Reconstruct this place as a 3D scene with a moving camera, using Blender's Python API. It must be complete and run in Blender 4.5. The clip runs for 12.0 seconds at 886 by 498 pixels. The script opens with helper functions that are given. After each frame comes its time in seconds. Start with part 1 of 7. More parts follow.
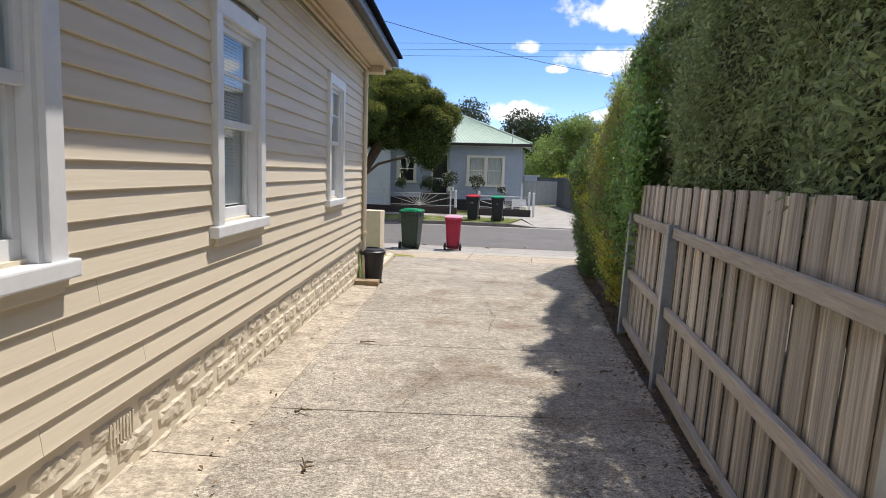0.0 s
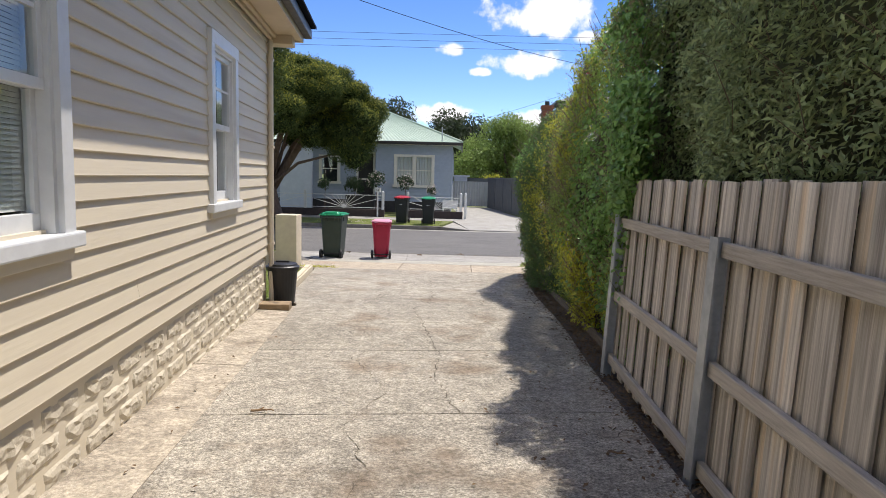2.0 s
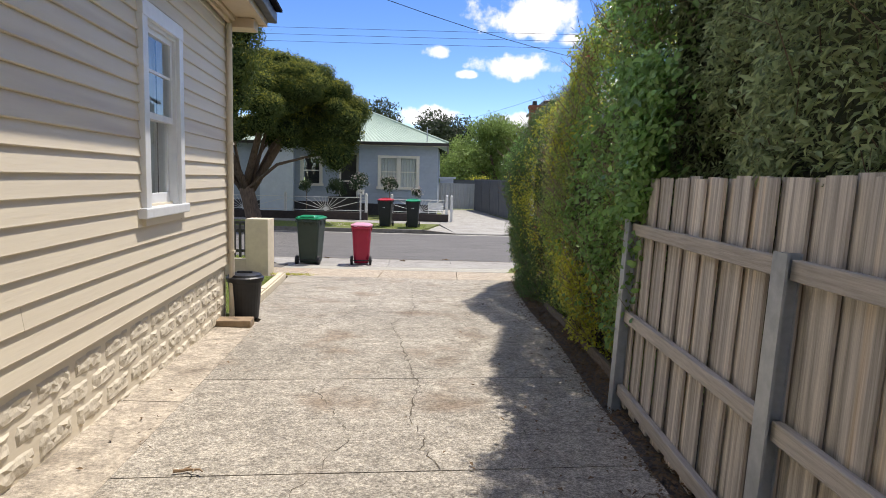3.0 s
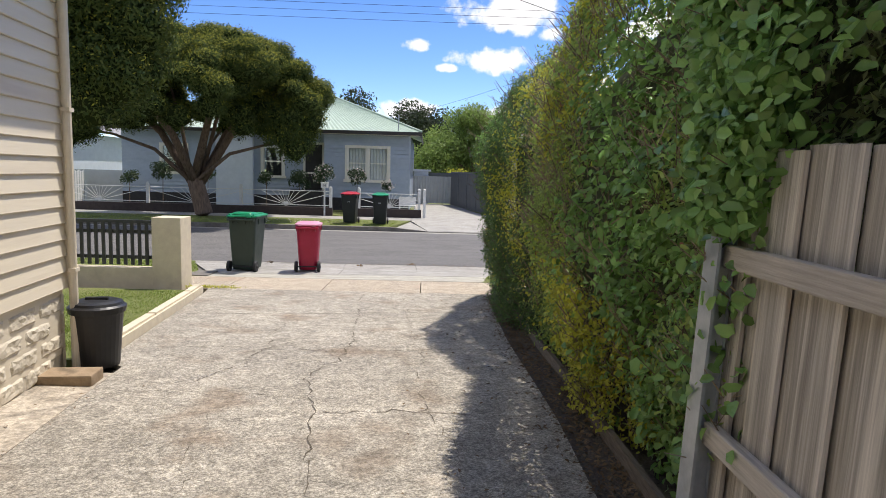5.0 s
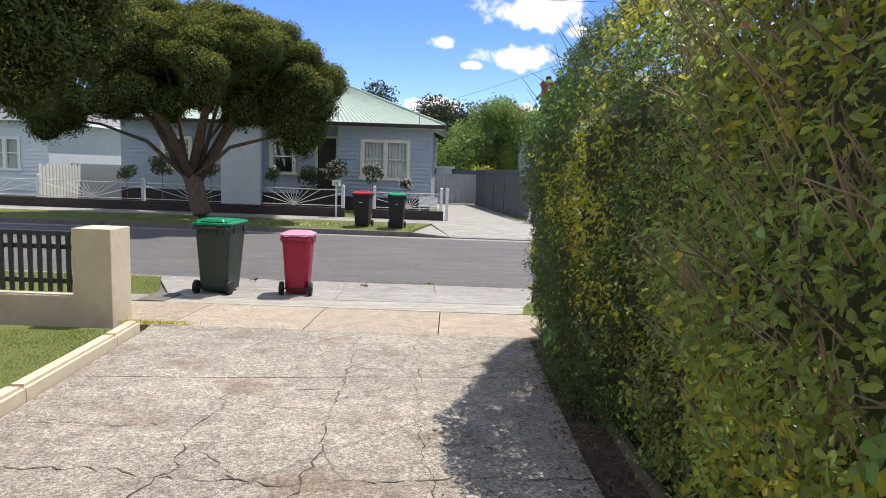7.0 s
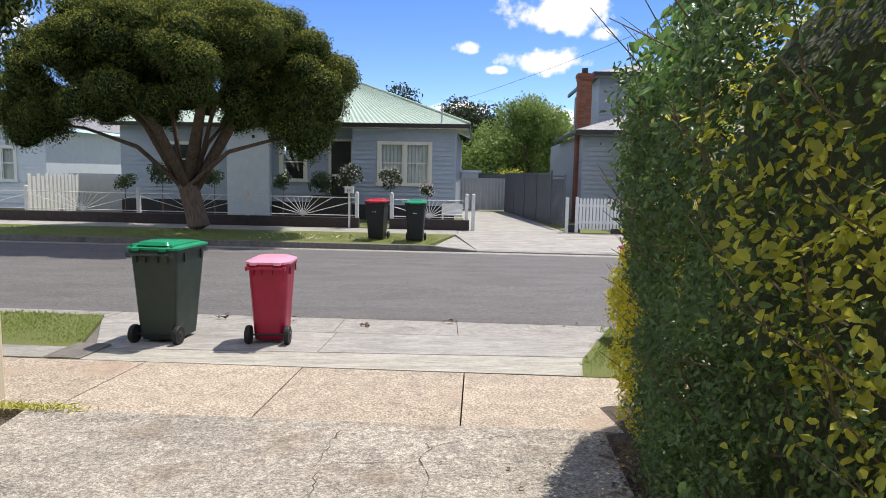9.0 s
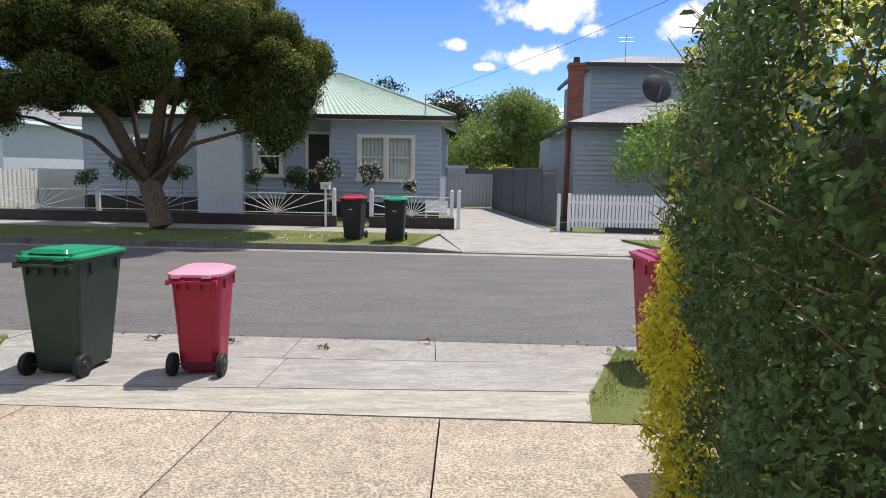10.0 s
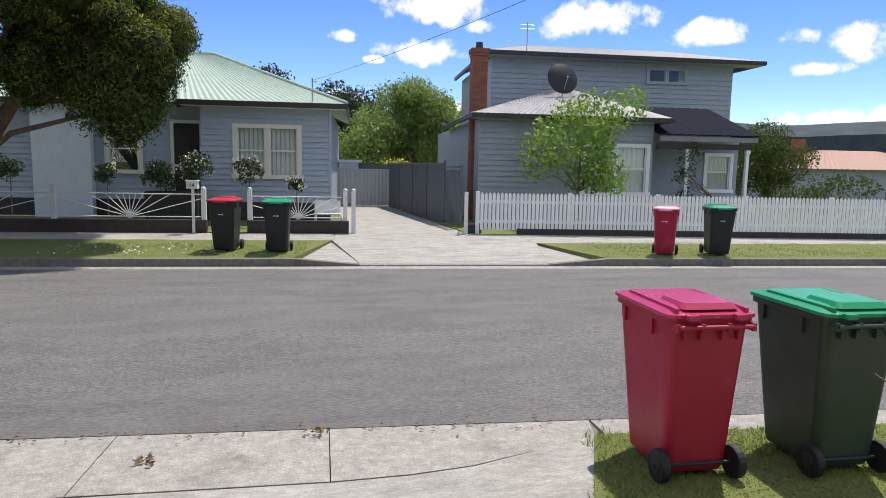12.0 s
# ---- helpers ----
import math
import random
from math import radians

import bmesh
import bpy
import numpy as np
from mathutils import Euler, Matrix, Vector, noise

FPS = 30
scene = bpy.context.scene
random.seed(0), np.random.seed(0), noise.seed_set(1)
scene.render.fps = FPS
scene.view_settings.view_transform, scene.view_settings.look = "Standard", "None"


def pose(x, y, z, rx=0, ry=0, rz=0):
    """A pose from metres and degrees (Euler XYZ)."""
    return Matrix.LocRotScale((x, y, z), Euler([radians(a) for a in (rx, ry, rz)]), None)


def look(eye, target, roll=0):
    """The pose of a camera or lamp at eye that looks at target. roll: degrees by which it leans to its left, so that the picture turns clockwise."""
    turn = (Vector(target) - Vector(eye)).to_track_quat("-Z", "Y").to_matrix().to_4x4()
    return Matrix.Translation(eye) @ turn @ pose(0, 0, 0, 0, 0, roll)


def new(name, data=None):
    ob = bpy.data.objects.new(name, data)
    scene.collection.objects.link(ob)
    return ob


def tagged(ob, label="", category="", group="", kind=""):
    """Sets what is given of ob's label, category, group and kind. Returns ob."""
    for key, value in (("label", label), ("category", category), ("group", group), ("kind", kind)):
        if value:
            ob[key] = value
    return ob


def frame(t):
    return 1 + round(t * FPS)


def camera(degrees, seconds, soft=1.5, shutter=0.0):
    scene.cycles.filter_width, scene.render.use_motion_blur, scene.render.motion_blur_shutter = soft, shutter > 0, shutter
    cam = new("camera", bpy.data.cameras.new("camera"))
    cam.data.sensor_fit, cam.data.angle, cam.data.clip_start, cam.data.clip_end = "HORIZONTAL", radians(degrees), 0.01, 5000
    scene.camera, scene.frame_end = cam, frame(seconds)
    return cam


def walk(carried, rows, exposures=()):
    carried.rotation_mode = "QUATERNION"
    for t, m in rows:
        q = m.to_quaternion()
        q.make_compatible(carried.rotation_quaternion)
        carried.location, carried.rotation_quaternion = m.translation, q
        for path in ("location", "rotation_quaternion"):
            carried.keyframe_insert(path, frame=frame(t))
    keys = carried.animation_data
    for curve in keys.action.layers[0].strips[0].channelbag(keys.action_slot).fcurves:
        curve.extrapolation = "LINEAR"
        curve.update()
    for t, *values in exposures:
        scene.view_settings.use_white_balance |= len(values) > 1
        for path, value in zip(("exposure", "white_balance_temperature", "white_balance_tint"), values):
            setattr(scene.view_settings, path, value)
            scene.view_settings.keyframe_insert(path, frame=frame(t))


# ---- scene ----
cam = camera(68.9, 12.0, soft=0.9)
PATH = [
    (0, (-0.769, -0.982, 1.97), (-0.818, 1.004, 1.736), 1.7),
    (0.5, (-0.755, -0.541, 1.926), (-0.681, 1.444, 1.695), 1.5),
    (1, (-0.77, -0.103, 1.917), (-0.616, 1.877, 1.688), 1.6),
    (1.5, (-0.79, 0.413, 1.919), (-0.609, 2.393, 1.696), 1.6),
    (2, (-0.818, 0.879, 1.895), (-0.643, 2.859, 1.672), 1.5),
    (2.5, (-0.747, 1.323, 1.864), (-0.548, 3.301, 1.645), 1.6),
    (3, (-0.675, 1.751, 1.868), (-0.46, 3.728, 1.653), 1.4),
    (3.2, (-0.674, 1.934, 1.855), (-0.445, 3.909, 1.638), 1.3),
    (4.8, (-0.16, 3.786, 1.81), (0.101, 5.755, 1.573), 1.5),
    (5, (-0.121, 4.052, 1.805), (0.156, 6.019, 1.573), 1.6),
    (5.5, (-0.061, 4.75, 1.797), (0.207, 6.718, 1.556), 1.5),
    (6, (0.042, 5.37, 1.787), (0.305, 7.337, 1.537), 1.7),
    (6.5, (0.11, 6.018, 1.803), (0.361, 7.988, 1.561), 1.8),
    (7, (0.195, 6.707, 1.801), (0.402, 8.682, 1.559), 2.0),
    (7.2, (0.229, 6.982, 1.81), (0.431, 8.957, 1.563), 2.0),
    (8.8, (0.477, 8.962, 1.731), (0.612, 10.944, 1.499), 0.9),
    (9, (0.48, 9.242, 1.756), (0.603, 11.225, 1.528), 1.1),
    (9.5, (0.624, 9.95, 1.72), (0.718, 11.934, 1.486), 1.1),
    (10, (0.696, 10.565, 1.699), (0.856, 12.545, 1.462), 1.1),
    (10.5, (0.784, 11.168, 1.684), (1.088, 13.127, 1.419), 1.2),
    (11, (0.827, 11.732, 1.737), (1.242, 13.67, 1.469), 1.1),
    (11.5, (0.84, 12.286, 1.751), (1.303, 14.214, 1.485), 1.0),
    (12, (0.862, 12.862, 1.763), (1.347, 14.786, 1.512), 1.1),
]
walk(cam, [(t, look(eye, target, roll)) for t, eye, target, roll in PATH], exposures=((0, 1.08, 6650, 12), (7, 1.08, 6650, 12), (12, 1.0, 6650, 12)))

# ---- daylight ----
SUN_TO = Vector((0.287, 0.309, 0.906)).normalized()
sun = new("sun", bpy.data.lights.new("sun", "SUN"))
sun.data.energy, sun.data.angle, sun.data.color = 2.55, radians(0.53), (1.0, 0.955, 0.88)
sun.matrix_world = look((0, 0, 30), Vector((0, 0, 30)) - SUN_TO)

world = bpy.data.worlds.new("sky")
scene.world = world
world.use_nodes = True
wn, wl = world.node_tree.nodes, world.node_tree.links
wn.clear()
sky = wn.new("ShaderNodeTexSky")
sky.sky_type, sky.sun_disc = "NISHITA", False
sky.sun_elevation = math.asin(SUN_TO.z)
sky.sun_rotation = math.atan2(SUN_TO.x, SUN_TO.y)
sky.air_density, sky.dust_density, sky.ozone_density = 0.7, 0.0, 2.0


def wnode(kind, **kw):
    n = wn.new(kind)
    for k, v in kw.items():
        if k == "op":
            n.operation = v
        else:
            n.inputs[int(k[1:])].default_value = v
    return n


# fair-weather clouds: (bearing from +y to the right, elevation, half width, half height), degrees; the big ones
# overhead and behind are unseen, added to fill the shade
CLOUDS = [(12.1, 9.9, 4.0, 1.1), (12.6, 13.6, 5.0, 1.9), (5.4, 10.8, 1.4, 0.6), (4.6, 5.3, 3.8, 0.9), (13.2, 5.0, 3.0, 0.8), (8.0, 9.0, 1.0, 0.4), (26.5, 12.2, 5.6, 1.5), (35.5, 11.0, 3.4, 1.1), (31, 14.6, 4.0, 0.8),
          (47, 9.5, 4.0, 1.4), (42, 10.2, 1.6, 0.7), (43.5, 7.9, 2.2, 0.6), (48, 4.2, 6.0, 0.9), (17, 11.8, 1.5, 0.6), (-2.0, 15.5, 2.5, 0.7), (20, 8.2, 1.8, 0.5), (56, 13, 4, 1.2), (-22, 12, 5, 1.3), (47, 22, 10, 4),
          (-35, 10, 8, 2.5), (-60, 18, 16, 9), (-88, 14, 15, 9), (-115, 26, 22, 14), (-150, 18, 20, 12), (170, 30, 24, 16), (130, 22, 20, 12), (95, 28, 20, 12), (70, 32, 16, 9), (-40, 42, 20, 11), (20, 50, 16, 9), (-120, 58, 28, 20), (120, 60, 28, 20), (-75, 38, 18, 11)]
coord = wn.new("ShaderNodeTexCoord")
puff = wnode("ShaderNodeTexNoise", i2=19.0, i3=7.0, i4=0.62)
wl.new(coord.outputs["Generated"], puff.inputs["Vector"])
cover = None
for az, el, w, h in CLOUDS:
    a, e = radians(az), radians(el)
    to = Vector((math.sin(a) * math.cos(e), math.cos(a) * math.cos(e), math.sin(e)))
    side = Vector((math.cos(a), -math.sin(a), 0))
    up = side.cross(to)
    parts = []
    for axis, size in ((side, w), (up, h)):
        d = wn.new("ShaderNodeVectorMath")
        d.operation = "DOT_PRODUCT"
        wl.new(coord.outputs["Generated"], d.inputs[0])
        d.inputs[1].default_value = axis / radians(size)
        p = wnode("ShaderNodeMath", op="POWER", i1=2.0)
        ab = wnode("ShaderNodeMath", op="ABSOLUTE")
        wl.new(d.outputs["Value"], ab.inputs[0])
        wl.new(ab.outputs[0], p.inputs[0])
        parts.append(p)
    s = wnode("ShaderNodeMath", op="ADD")
    wl.new(parts[0].outputs[0], s.inputs[0])
    wl.new(parts[1].outputs[0], s.inputs[1])
    front = wn.new("ShaderNodeVectorMath")
    front.operation = "DOT_PRODUCT"
    wl.new(coord.outputs["Generated"], front.inputs[0])
    front.inputs[1].default_value = to
    behind = wnode("ShaderNodeMath", op="LESS_THAN", i1=0.0)
    wl.new(front.outputs["Value"], behind.inputs[0])
    far = wnode("ShaderNodeMath", op="MULTIPLY_ADD", i1=100.0)
    wl.new(behind.outputs[0], far.inputs[0])
    wl.new(s.outputs[0], far.inputs[2])
    if cover is None:
        cover = far
    else:
        m = wnode("ShaderNodeMath", op="MINIMUM")
        wl.new(cover.outputs[0], m.inputs[0])
        wl.new(far.outputs[0], m.inputs[1])
        cover = m
edge = wnode("ShaderNodeMath", op="MULTIPLY_ADD", i1=-4.8, i2=3.25)
wl.new(puff.outputs["Fac"], edge.inputs[0])
gap = wnode("ShaderNodeMath", op="SUBTRACT")
wl.new(edge.outputs[0], gap.inputs[0])
wl.new(cover.outputs[0], gap.inputs[1])
ramp = wn.new("ShaderNodeMapRange")
ramp.interpolation_type = "SMOOTHSTEP"
ramp.inputs[1].default_value, ramp.inputs[2].default_value = -0.25, 0.75
wl.new(gap.outputs[0], ramp.inputs[0])
mix = wn.new("ShaderNodeMixRGB")
mix.inputs[2].default_value = (4.2, 4.25, 4.35, 1)
wl.new(ramp.outputs[0], mix.inputs[0])
hue = wn.new("ShaderNodeHueSaturation")
hue.inputs["Saturation"].default_value, hue.inputs["Value"].default_value = 1.25, 0.69
hue.inputs["Hue"].default_value = 0.512
wl.new(sky.outputs[0], hue.inputs["Color"])
wl.new(hue.outputs[0], mix.inputs[1])
bg = wnode("ShaderNodeBackground", i1=0.135)
wl.new(mix.outputs[0], bg.inputs[0])
wl.new(bg.outputs[0], wn.new("ShaderNodeOutputWorld").inputs[0])
# ---- materials ----
def material(name, colour, second=None, scale=6.0, detail=5.0, rough=0.7, metal=0.0, bump=0.0, bump_scale=60.0, third=None, third_scale=1.2, third_cover=0.5,
             stretch=(1, 1, 1), vary=0.0, spec=0.4, transmit=0.0, island=False, space="Object", rough_vary=0.12, hard=0.18, mottle=None):
    """Two-scale noise colour, roughness break-up and a fine bump. stretch squeezes the grain; vary shifts value from piece to piece."""
    m = bpy.data.materials.new(name)
    m.use_nodes = True
    n, l = m.node_tree.nodes, m.node_tree.links
    b = n["Principled BSDF"]
    b.inputs["Metallic"].default_value, b.inputs["Roughness"].default_value = metal, rough
    b.inputs["Specular IOR Level"].default_value = spec
    tc = n.new("ShaderNodeTexCoord")
    mp = n.new("ShaderNodeMapping")
    mp.inputs["Scale"].default_value = stretch
    l.new(tc.outputs[space], mp.inputs[0])
    second = second or tuple(c * 0.8 for c in colour)
    info = n.new("ShaderNodeObjectInfo")
    geo = n.new("ShaderNodeNewGeometry")
    rnd = geo.outputs["Random Per Island"] if island else info.outputs["Random"]
    vec = mp.outputs[0]
    if vary > 0:
        off = n.new("ShaderNodeVectorMath")
        off.operation = "ADD"
        sc = n.new("ShaderNodeMath")
        sc.operation = "MULTIPLY"
        sc.inputs[1].default_value = 37.0
        l.new(rnd, sc.inputs[0])
        l.new(mp.outputs[0], off.inputs[0])
        l.new(sc.outputs[0], off.inputs[1])
        vec = off.outputs[0]
    nz = n.new("ShaderNodeTexNoise")
    nz.inputs["Scale"].default_value, nz.inputs["Detail"].default_value, nz.inputs["Roughness"].default_value = scale, detail, 0.62
    l.new(vec, nz.inputs["Vector"])
    cr = n.new("ShaderNodeMapRange")
    cr.inputs[1].default_value, cr.inputs[2].default_value = 0.5 - hard, 0.5 + hard
    l.new(nz.outputs["Fac"], cr.inputs[0])
    mx = n.new("ShaderNodeMixRGB")
    mx.inputs[1].default_value, mx.inputs[2].default_value = (*colour, 1), (*second, 1)
    l.new(cr.outputs[0], mx.inputs[0])
    out = mx.outputs[0]
    if third:
        n2 = n.new("ShaderNodeTexNoise")
        n2.inputs["Scale"].default_value, n2.inputs["Detail"].default_value = third_scale, 6.0
        l.new(vec, n2.inputs["Vector"])
        c2 = n.new("ShaderNodeMapRange")
        c2.inputs[1].default_value, c2.inputs[2].default_value = third_cover, third_cover + 0.16
        l.new(n2.outputs["Fac"], c2.inputs[0])
        m2 = n.new("ShaderNodeMixRGB")
        m2.inputs[2].default_value = (*third, 1)
        l.new(c2.outputs[0], m2.inputs[0])
        l.new(out, m2.inputs[1])
        out = m2.outputs[0]
    if mottle:
        for size, low, high in mottle:
            n4 = n.new("ShaderNodeTexNoise")
            n4.inputs["Scale"].default_value, n4.inputs["Detail"].default_value, n4.inputs["Roughness"].default_value = size, 5.0, 0.7
            l.new(vec, n4.inputs["Vector"])
            c4 = n.new("ShaderNodeMapRange")
            c4.inputs[1].default_value, c4.inputs[2].default_value, c4.inputs[3].default_value, c4.inputs[4].default_value = 0.38, 0.62, low, high
            l.new(n4.outputs["Fac"], c4.inputs[0])
            m4 = n.new("ShaderNodeMixRGB")
            m4.blend_type = "MULTIPLY"
            m4.inputs[0].default_value = 1.0
            l.new(out, m4.inputs[1])
            l.new(c4.outputs[0], m4.inputs[2])
            out = m4.outputs[0]
    if vary > 0:
        hs = n.new("ShaderNodeHueSaturation")
        mr = n.new("ShaderNodeMapRange")
        mr.inputs[3].default_value, mr.inputs[4].default_value = 1 - vary, 1 + vary
        l.new(rnd, mr.inputs[0])
        l.new(mr.outputs[0], hs.inputs["Value"])
        l.new(out, hs.inputs["Color"])
        out = hs.outputs[0]
    l.new(out, b.inputs["Base Color"])
    rr = n.new("ShaderNodeMapRange")
    rr.inputs[3].default_value, rr.inputs[4].default_value = max(0.02, rough - rough_vary), min(1, rough + rough_vary)
    l.new(nz.outputs["Fac"], rr.inputs[0])
    l.new(rr.outputs[0], b.inputs["Roughness"])
    if bump > 0:
        n3 = n.new("ShaderNodeTexNoise")
        n3.inputs["Scale"].default_value, n3.inputs["Detail"].default_value = bump_scale, 4.0
        l.new(vec, n3.inputs["Vector"])
        bp = n.new("ShaderNodeBump")
        bp.inputs["Strength"].default_value, bp.inputs["Distance"].default_value = 1.0, bump
        l.new(n3.outputs["Fac"], bp.inputs["Height"])
        l.new(bp.outputs[0], b.inputs["Normal"])
    if transmit > 0:
        tr = n.new("ShaderNodeBsdfTranslucent")
        l.new(out, tr.inputs[0])
        ms = n.new("ShaderNodeMixShader")
        ms.inputs[0].default_value = transmit
        l.new(b.outputs[0], ms.inputs[1])
        l.new(tr.outputs[0], ms.inputs[2])
        l.new(ms.outputs[0], n["Material Output"].inputs[0])
    return m


def glass_material(name, tint=(0.9, 0.95, 0.95)):
    m = bpy.data.materials.new(name)
    m.use_nodes = True
    n, l = m.node_tree.nodes, m.node_tree.links
    n.remove(n["Principled BSDF"])
    gl, tr, ms, fr = n.new("ShaderNodeBsdfGlossy"), n.new("ShaderNodeBsdfTransparent"), n.new("ShaderNodeMixShader"), n.new("ShaderNodeLayerWeight")
    gl.inputs["Roughness"].default_value = 0.01
    pw, ma = n.new("ShaderNodeMath"), n.new("ShaderNodeMath")
    pw.operation, ma.operation = "POWER", "MULTIPLY_ADD"
    pw.inputs[1].default_value = 4.0
    ma.inputs[1].default_value, ma.inputs[2].default_value = 0.9, 0.08
    fr.inputs["Blend"].default_value = 0.5
    l.new(fr.outputs["Facing"], pw.inputs[0])
    l.new(pw.outputs[0], ma.inputs[0])
    tr.inputs[0].default_value = (*tint, 1)
    l.new(ma.outputs[0], ms.inputs[0])
    l.new(tr.outputs[0], ms.inputs[1])
    l.new(gl.outputs[0], ms.inputs[2])
    l.new(ms.outputs[0], n["Material Output"].inputs[0])
    return m


def glow_free(name, colour, rough=0.5, metal=0.0, spec=0.4):
    return material(name, colour, tuple(c * 0.9 for c in colour), scale=14, rough=rough, metal=metal, spec=spec)


BOARD = material("cream_weatherboard", (0.7, 0.62, 0.48), (0.66, 0.58, 0.45), scale=2.2, rough=0.5, bump=0.0012, bump_scale=9, stretch=(1, 0.35, 6), third=(0.55, 0.46, 0.36), third_scale=0.8, third_cover=0.6, vary=0.02)
TRIM = material("white_gloss_trim", (0.78, 0.79, 0.8), (0.7, 0.71, 0.72), scale=7, rough=0.35, bump=0.0008, bump_scale=30, third=(0.6, 0.6, 0.58), third_scale=5, third_cover=0.66)
SOFFIT = material("cream_soffit_paint", (0.62, 0.5, 0.36), (0.56, 0.45, 0.32), scale=3, rough=0.55, bump=0.0006)
GUTTER = material("dark_brown_gutter", (0.05, 0.042, 0.036), (0.035, 0.03, 0.026), scale=9, rough=0.4, metal=0.2)
BLOCK = material("splitface_block", (0.64, 0.57, 0.45), (0.54, 0.475, 0.37), scale=9, rough=0.9, bump=0.006, bump_scale=30, vary=0.06, third=(0.42, 0.36, 0.27), third_scale=5, third_cover=0.62)
MORTAR = material("pale_mortar", (0.6, 0.535, 0.42), (0.48, 0.42, 0.33), scale=20, rough=0.95, bump=0.004)
CONCRETE = material("old_exposed_concrete", (0.485, 0.443, 0.37), (0.235, 0.209, 0.17), scale=80, detail=10, rough=0.88, bump=0.007, bump_scale=130, third=(0.25, 0.2, 0.15), third_scale=1.5, third_cover=0.55, spec=0.3, hard=0.1, stretch=(1, 1.05, 1), mottle=((34, 0.66, 1.34), (8, 0.8, 1.16), (0.55, 0.84, 1.1)))
CONCRETE_EDGE = material("ochre_concrete_border", (0.49, 0.43, 0.345), (0.34, 0.29, 0.225), scale=70, detail=9, rough=0.88, bump=0.005, bump_scale=120, third=(0.25, 0.21, 0.16), third_scale=2.2, third_cover=0.54, mottle=((32, 0.7, 1.25), (7, 0.75, 1.2)))
APRON = material("pale_smooth_concrete", (0.385, 0.37, 0.338), (0.3, 0.287, 0.26), scale=10, detail=10, rough=0.85, bump=0.003, bump_scale=120, third=(0.27, 0.255, 0.225), third_scale=1.3, third_cover=0.55, vary=0.04, stretch=(0.6, 1.7, 1), mottle=((90, 0.84, 1.16), (26, 0.88, 1.1), (3, 0.82, 1.12)))
AGGREGATE = material("tan_exposed_aggregate", (0.55, 0.47, 0.36), (0.24, 0.195, 0.145), scale=62, detail=4, rough=0.8, hard=0.09, bump=0.006, bump_scale=110, third=(0.4, 0.3, 0.22), third_scale=1.5, third_cover=0.56, vary=0.05, mottle=((6, 0.85, 1.12),))
ASPHALT = material("worn_asphalt", (0.2, 0.19, 0.18), (0.07, 0.067, 0.065), scale=80, detail=6, rough=0.8, bump=0.008, bump_scale=90, third=(0.125, 0.12, 0.115), third_scale=0.35, third_cover=0.5, stretch=(0.5, 1.5, 1), hard=0.09, mottle=((40, 0.72, 1.3), (1.4, 0.88, 1.13)))
KERB = material("kerb_concrete", (0.2, 0.185, 0.165), (0.13, 0.12, 0.105), scale=12, rough=0.9, bump=0.004, third=(0.09, 0.08, 0.07), third_scale=2, third_cover=0.56)
GUTTERPAN = material("pale_gutter_concrete", (0.35, 0.333, 0.3), (0.27, 0.255, 0.228), scale=12, detail=9, rough=0.9, bump=0.004, third=(0.2, 0.185, 0.165), third_scale=1.5, third_cover=0.56, mottle=((80, 0.8, 1.2), (14, 0.85, 1.12)))
APRON_PALE = material("pale_brushed_concrete", (0.46, 0.44, 0.38), (0.35, 0.332, 0.28), scale=14, detail=9, rough=0.88, bump=0.004, bump_scale=90, stretch=(0.5, 2.5, 1), third=(0.34, 0.33, 0.27), third_scale=1.6, third_cover=0.56, mottle=((50, 0.82, 1.16), (4, 0.8, 1.12)))
GRASS_SOIL = material("lawn_soil", (0.13, 0.165, 0.04), (0.19, 0.2, 0.065), scale=30, detail=8, rough=0.95, bump=0.02, bump_scale=90, third=(0.26, 0.2, 0.1), third_scale=2.0, third_cover=0.66)
BLADE = material("grass_blade", (0.19, 0.29, 0.05), (0.29, 0.33, 0.085), scale=2, rough=0.6, transmit=0.35, vary=0.25, island=True)
DUST = material("dry_bare_soil", (0.34, 0.27, 0.19), (0.22, 0.17, 0.12), scale=40, rough=1, bump=0.01, bump_scale=70)
SOIL = material("dark_garden_soil", (0.07, 0.058, 0.047), (0.13, 0.105, 0.08), scale=40, rough=1, bump=0.02, bump_scale=60)
PALING = material("weathered_paling", (0.62, 0.572, 0.495), (0.31, 0.28, 0.24), scale=3.4, detail=10, rough=0.85, bump=0.003, bump_scale=14, stretch=(10, 10, 0.28), hard=0.13, vary=0.2, mottle=((0.8, 0.75, 1.18), (16, 0.86, 1.1)), third=(0.5, 0.37, 0.22), third_scale=0.8, third_cover=0.6)
RAIL = material("weathered_rail", (0.52, 0.475, 0.41), (0.34, 0.31, 0.265), scale=5, detail=9, rough=0.85, bump=0.003, bump_scale=12, stretch=(14, 0.7, 14), vary=0.1)
EDGING = material("dark_rotting_timber", (0.2, 0.165, 0.125), (0.1, 0.08, 0.06), scale=5, detail=9, rough=0.9, bump=0.004, bump_scale=14, stretch=(12, 0.8, 12))
GALV = material("galvanised_steel", (0.47, 0.5, 0.52), (0.36, 0.39, 0.41), scale=14, rough=0.45, metal=0.55, third=(0.3, 0.32, 0.33), third_scale=5, third_cover=0.58)
PIER = material("cream_render", (0.66, 0.58, 0.43), (0.58, 0.5, 0.37), scale=8, rough=0.8, bump=0.003, bump_scale=60, third=(0.46, 0.4, 0.3), third_scale=2.5, third_cover=0.6)
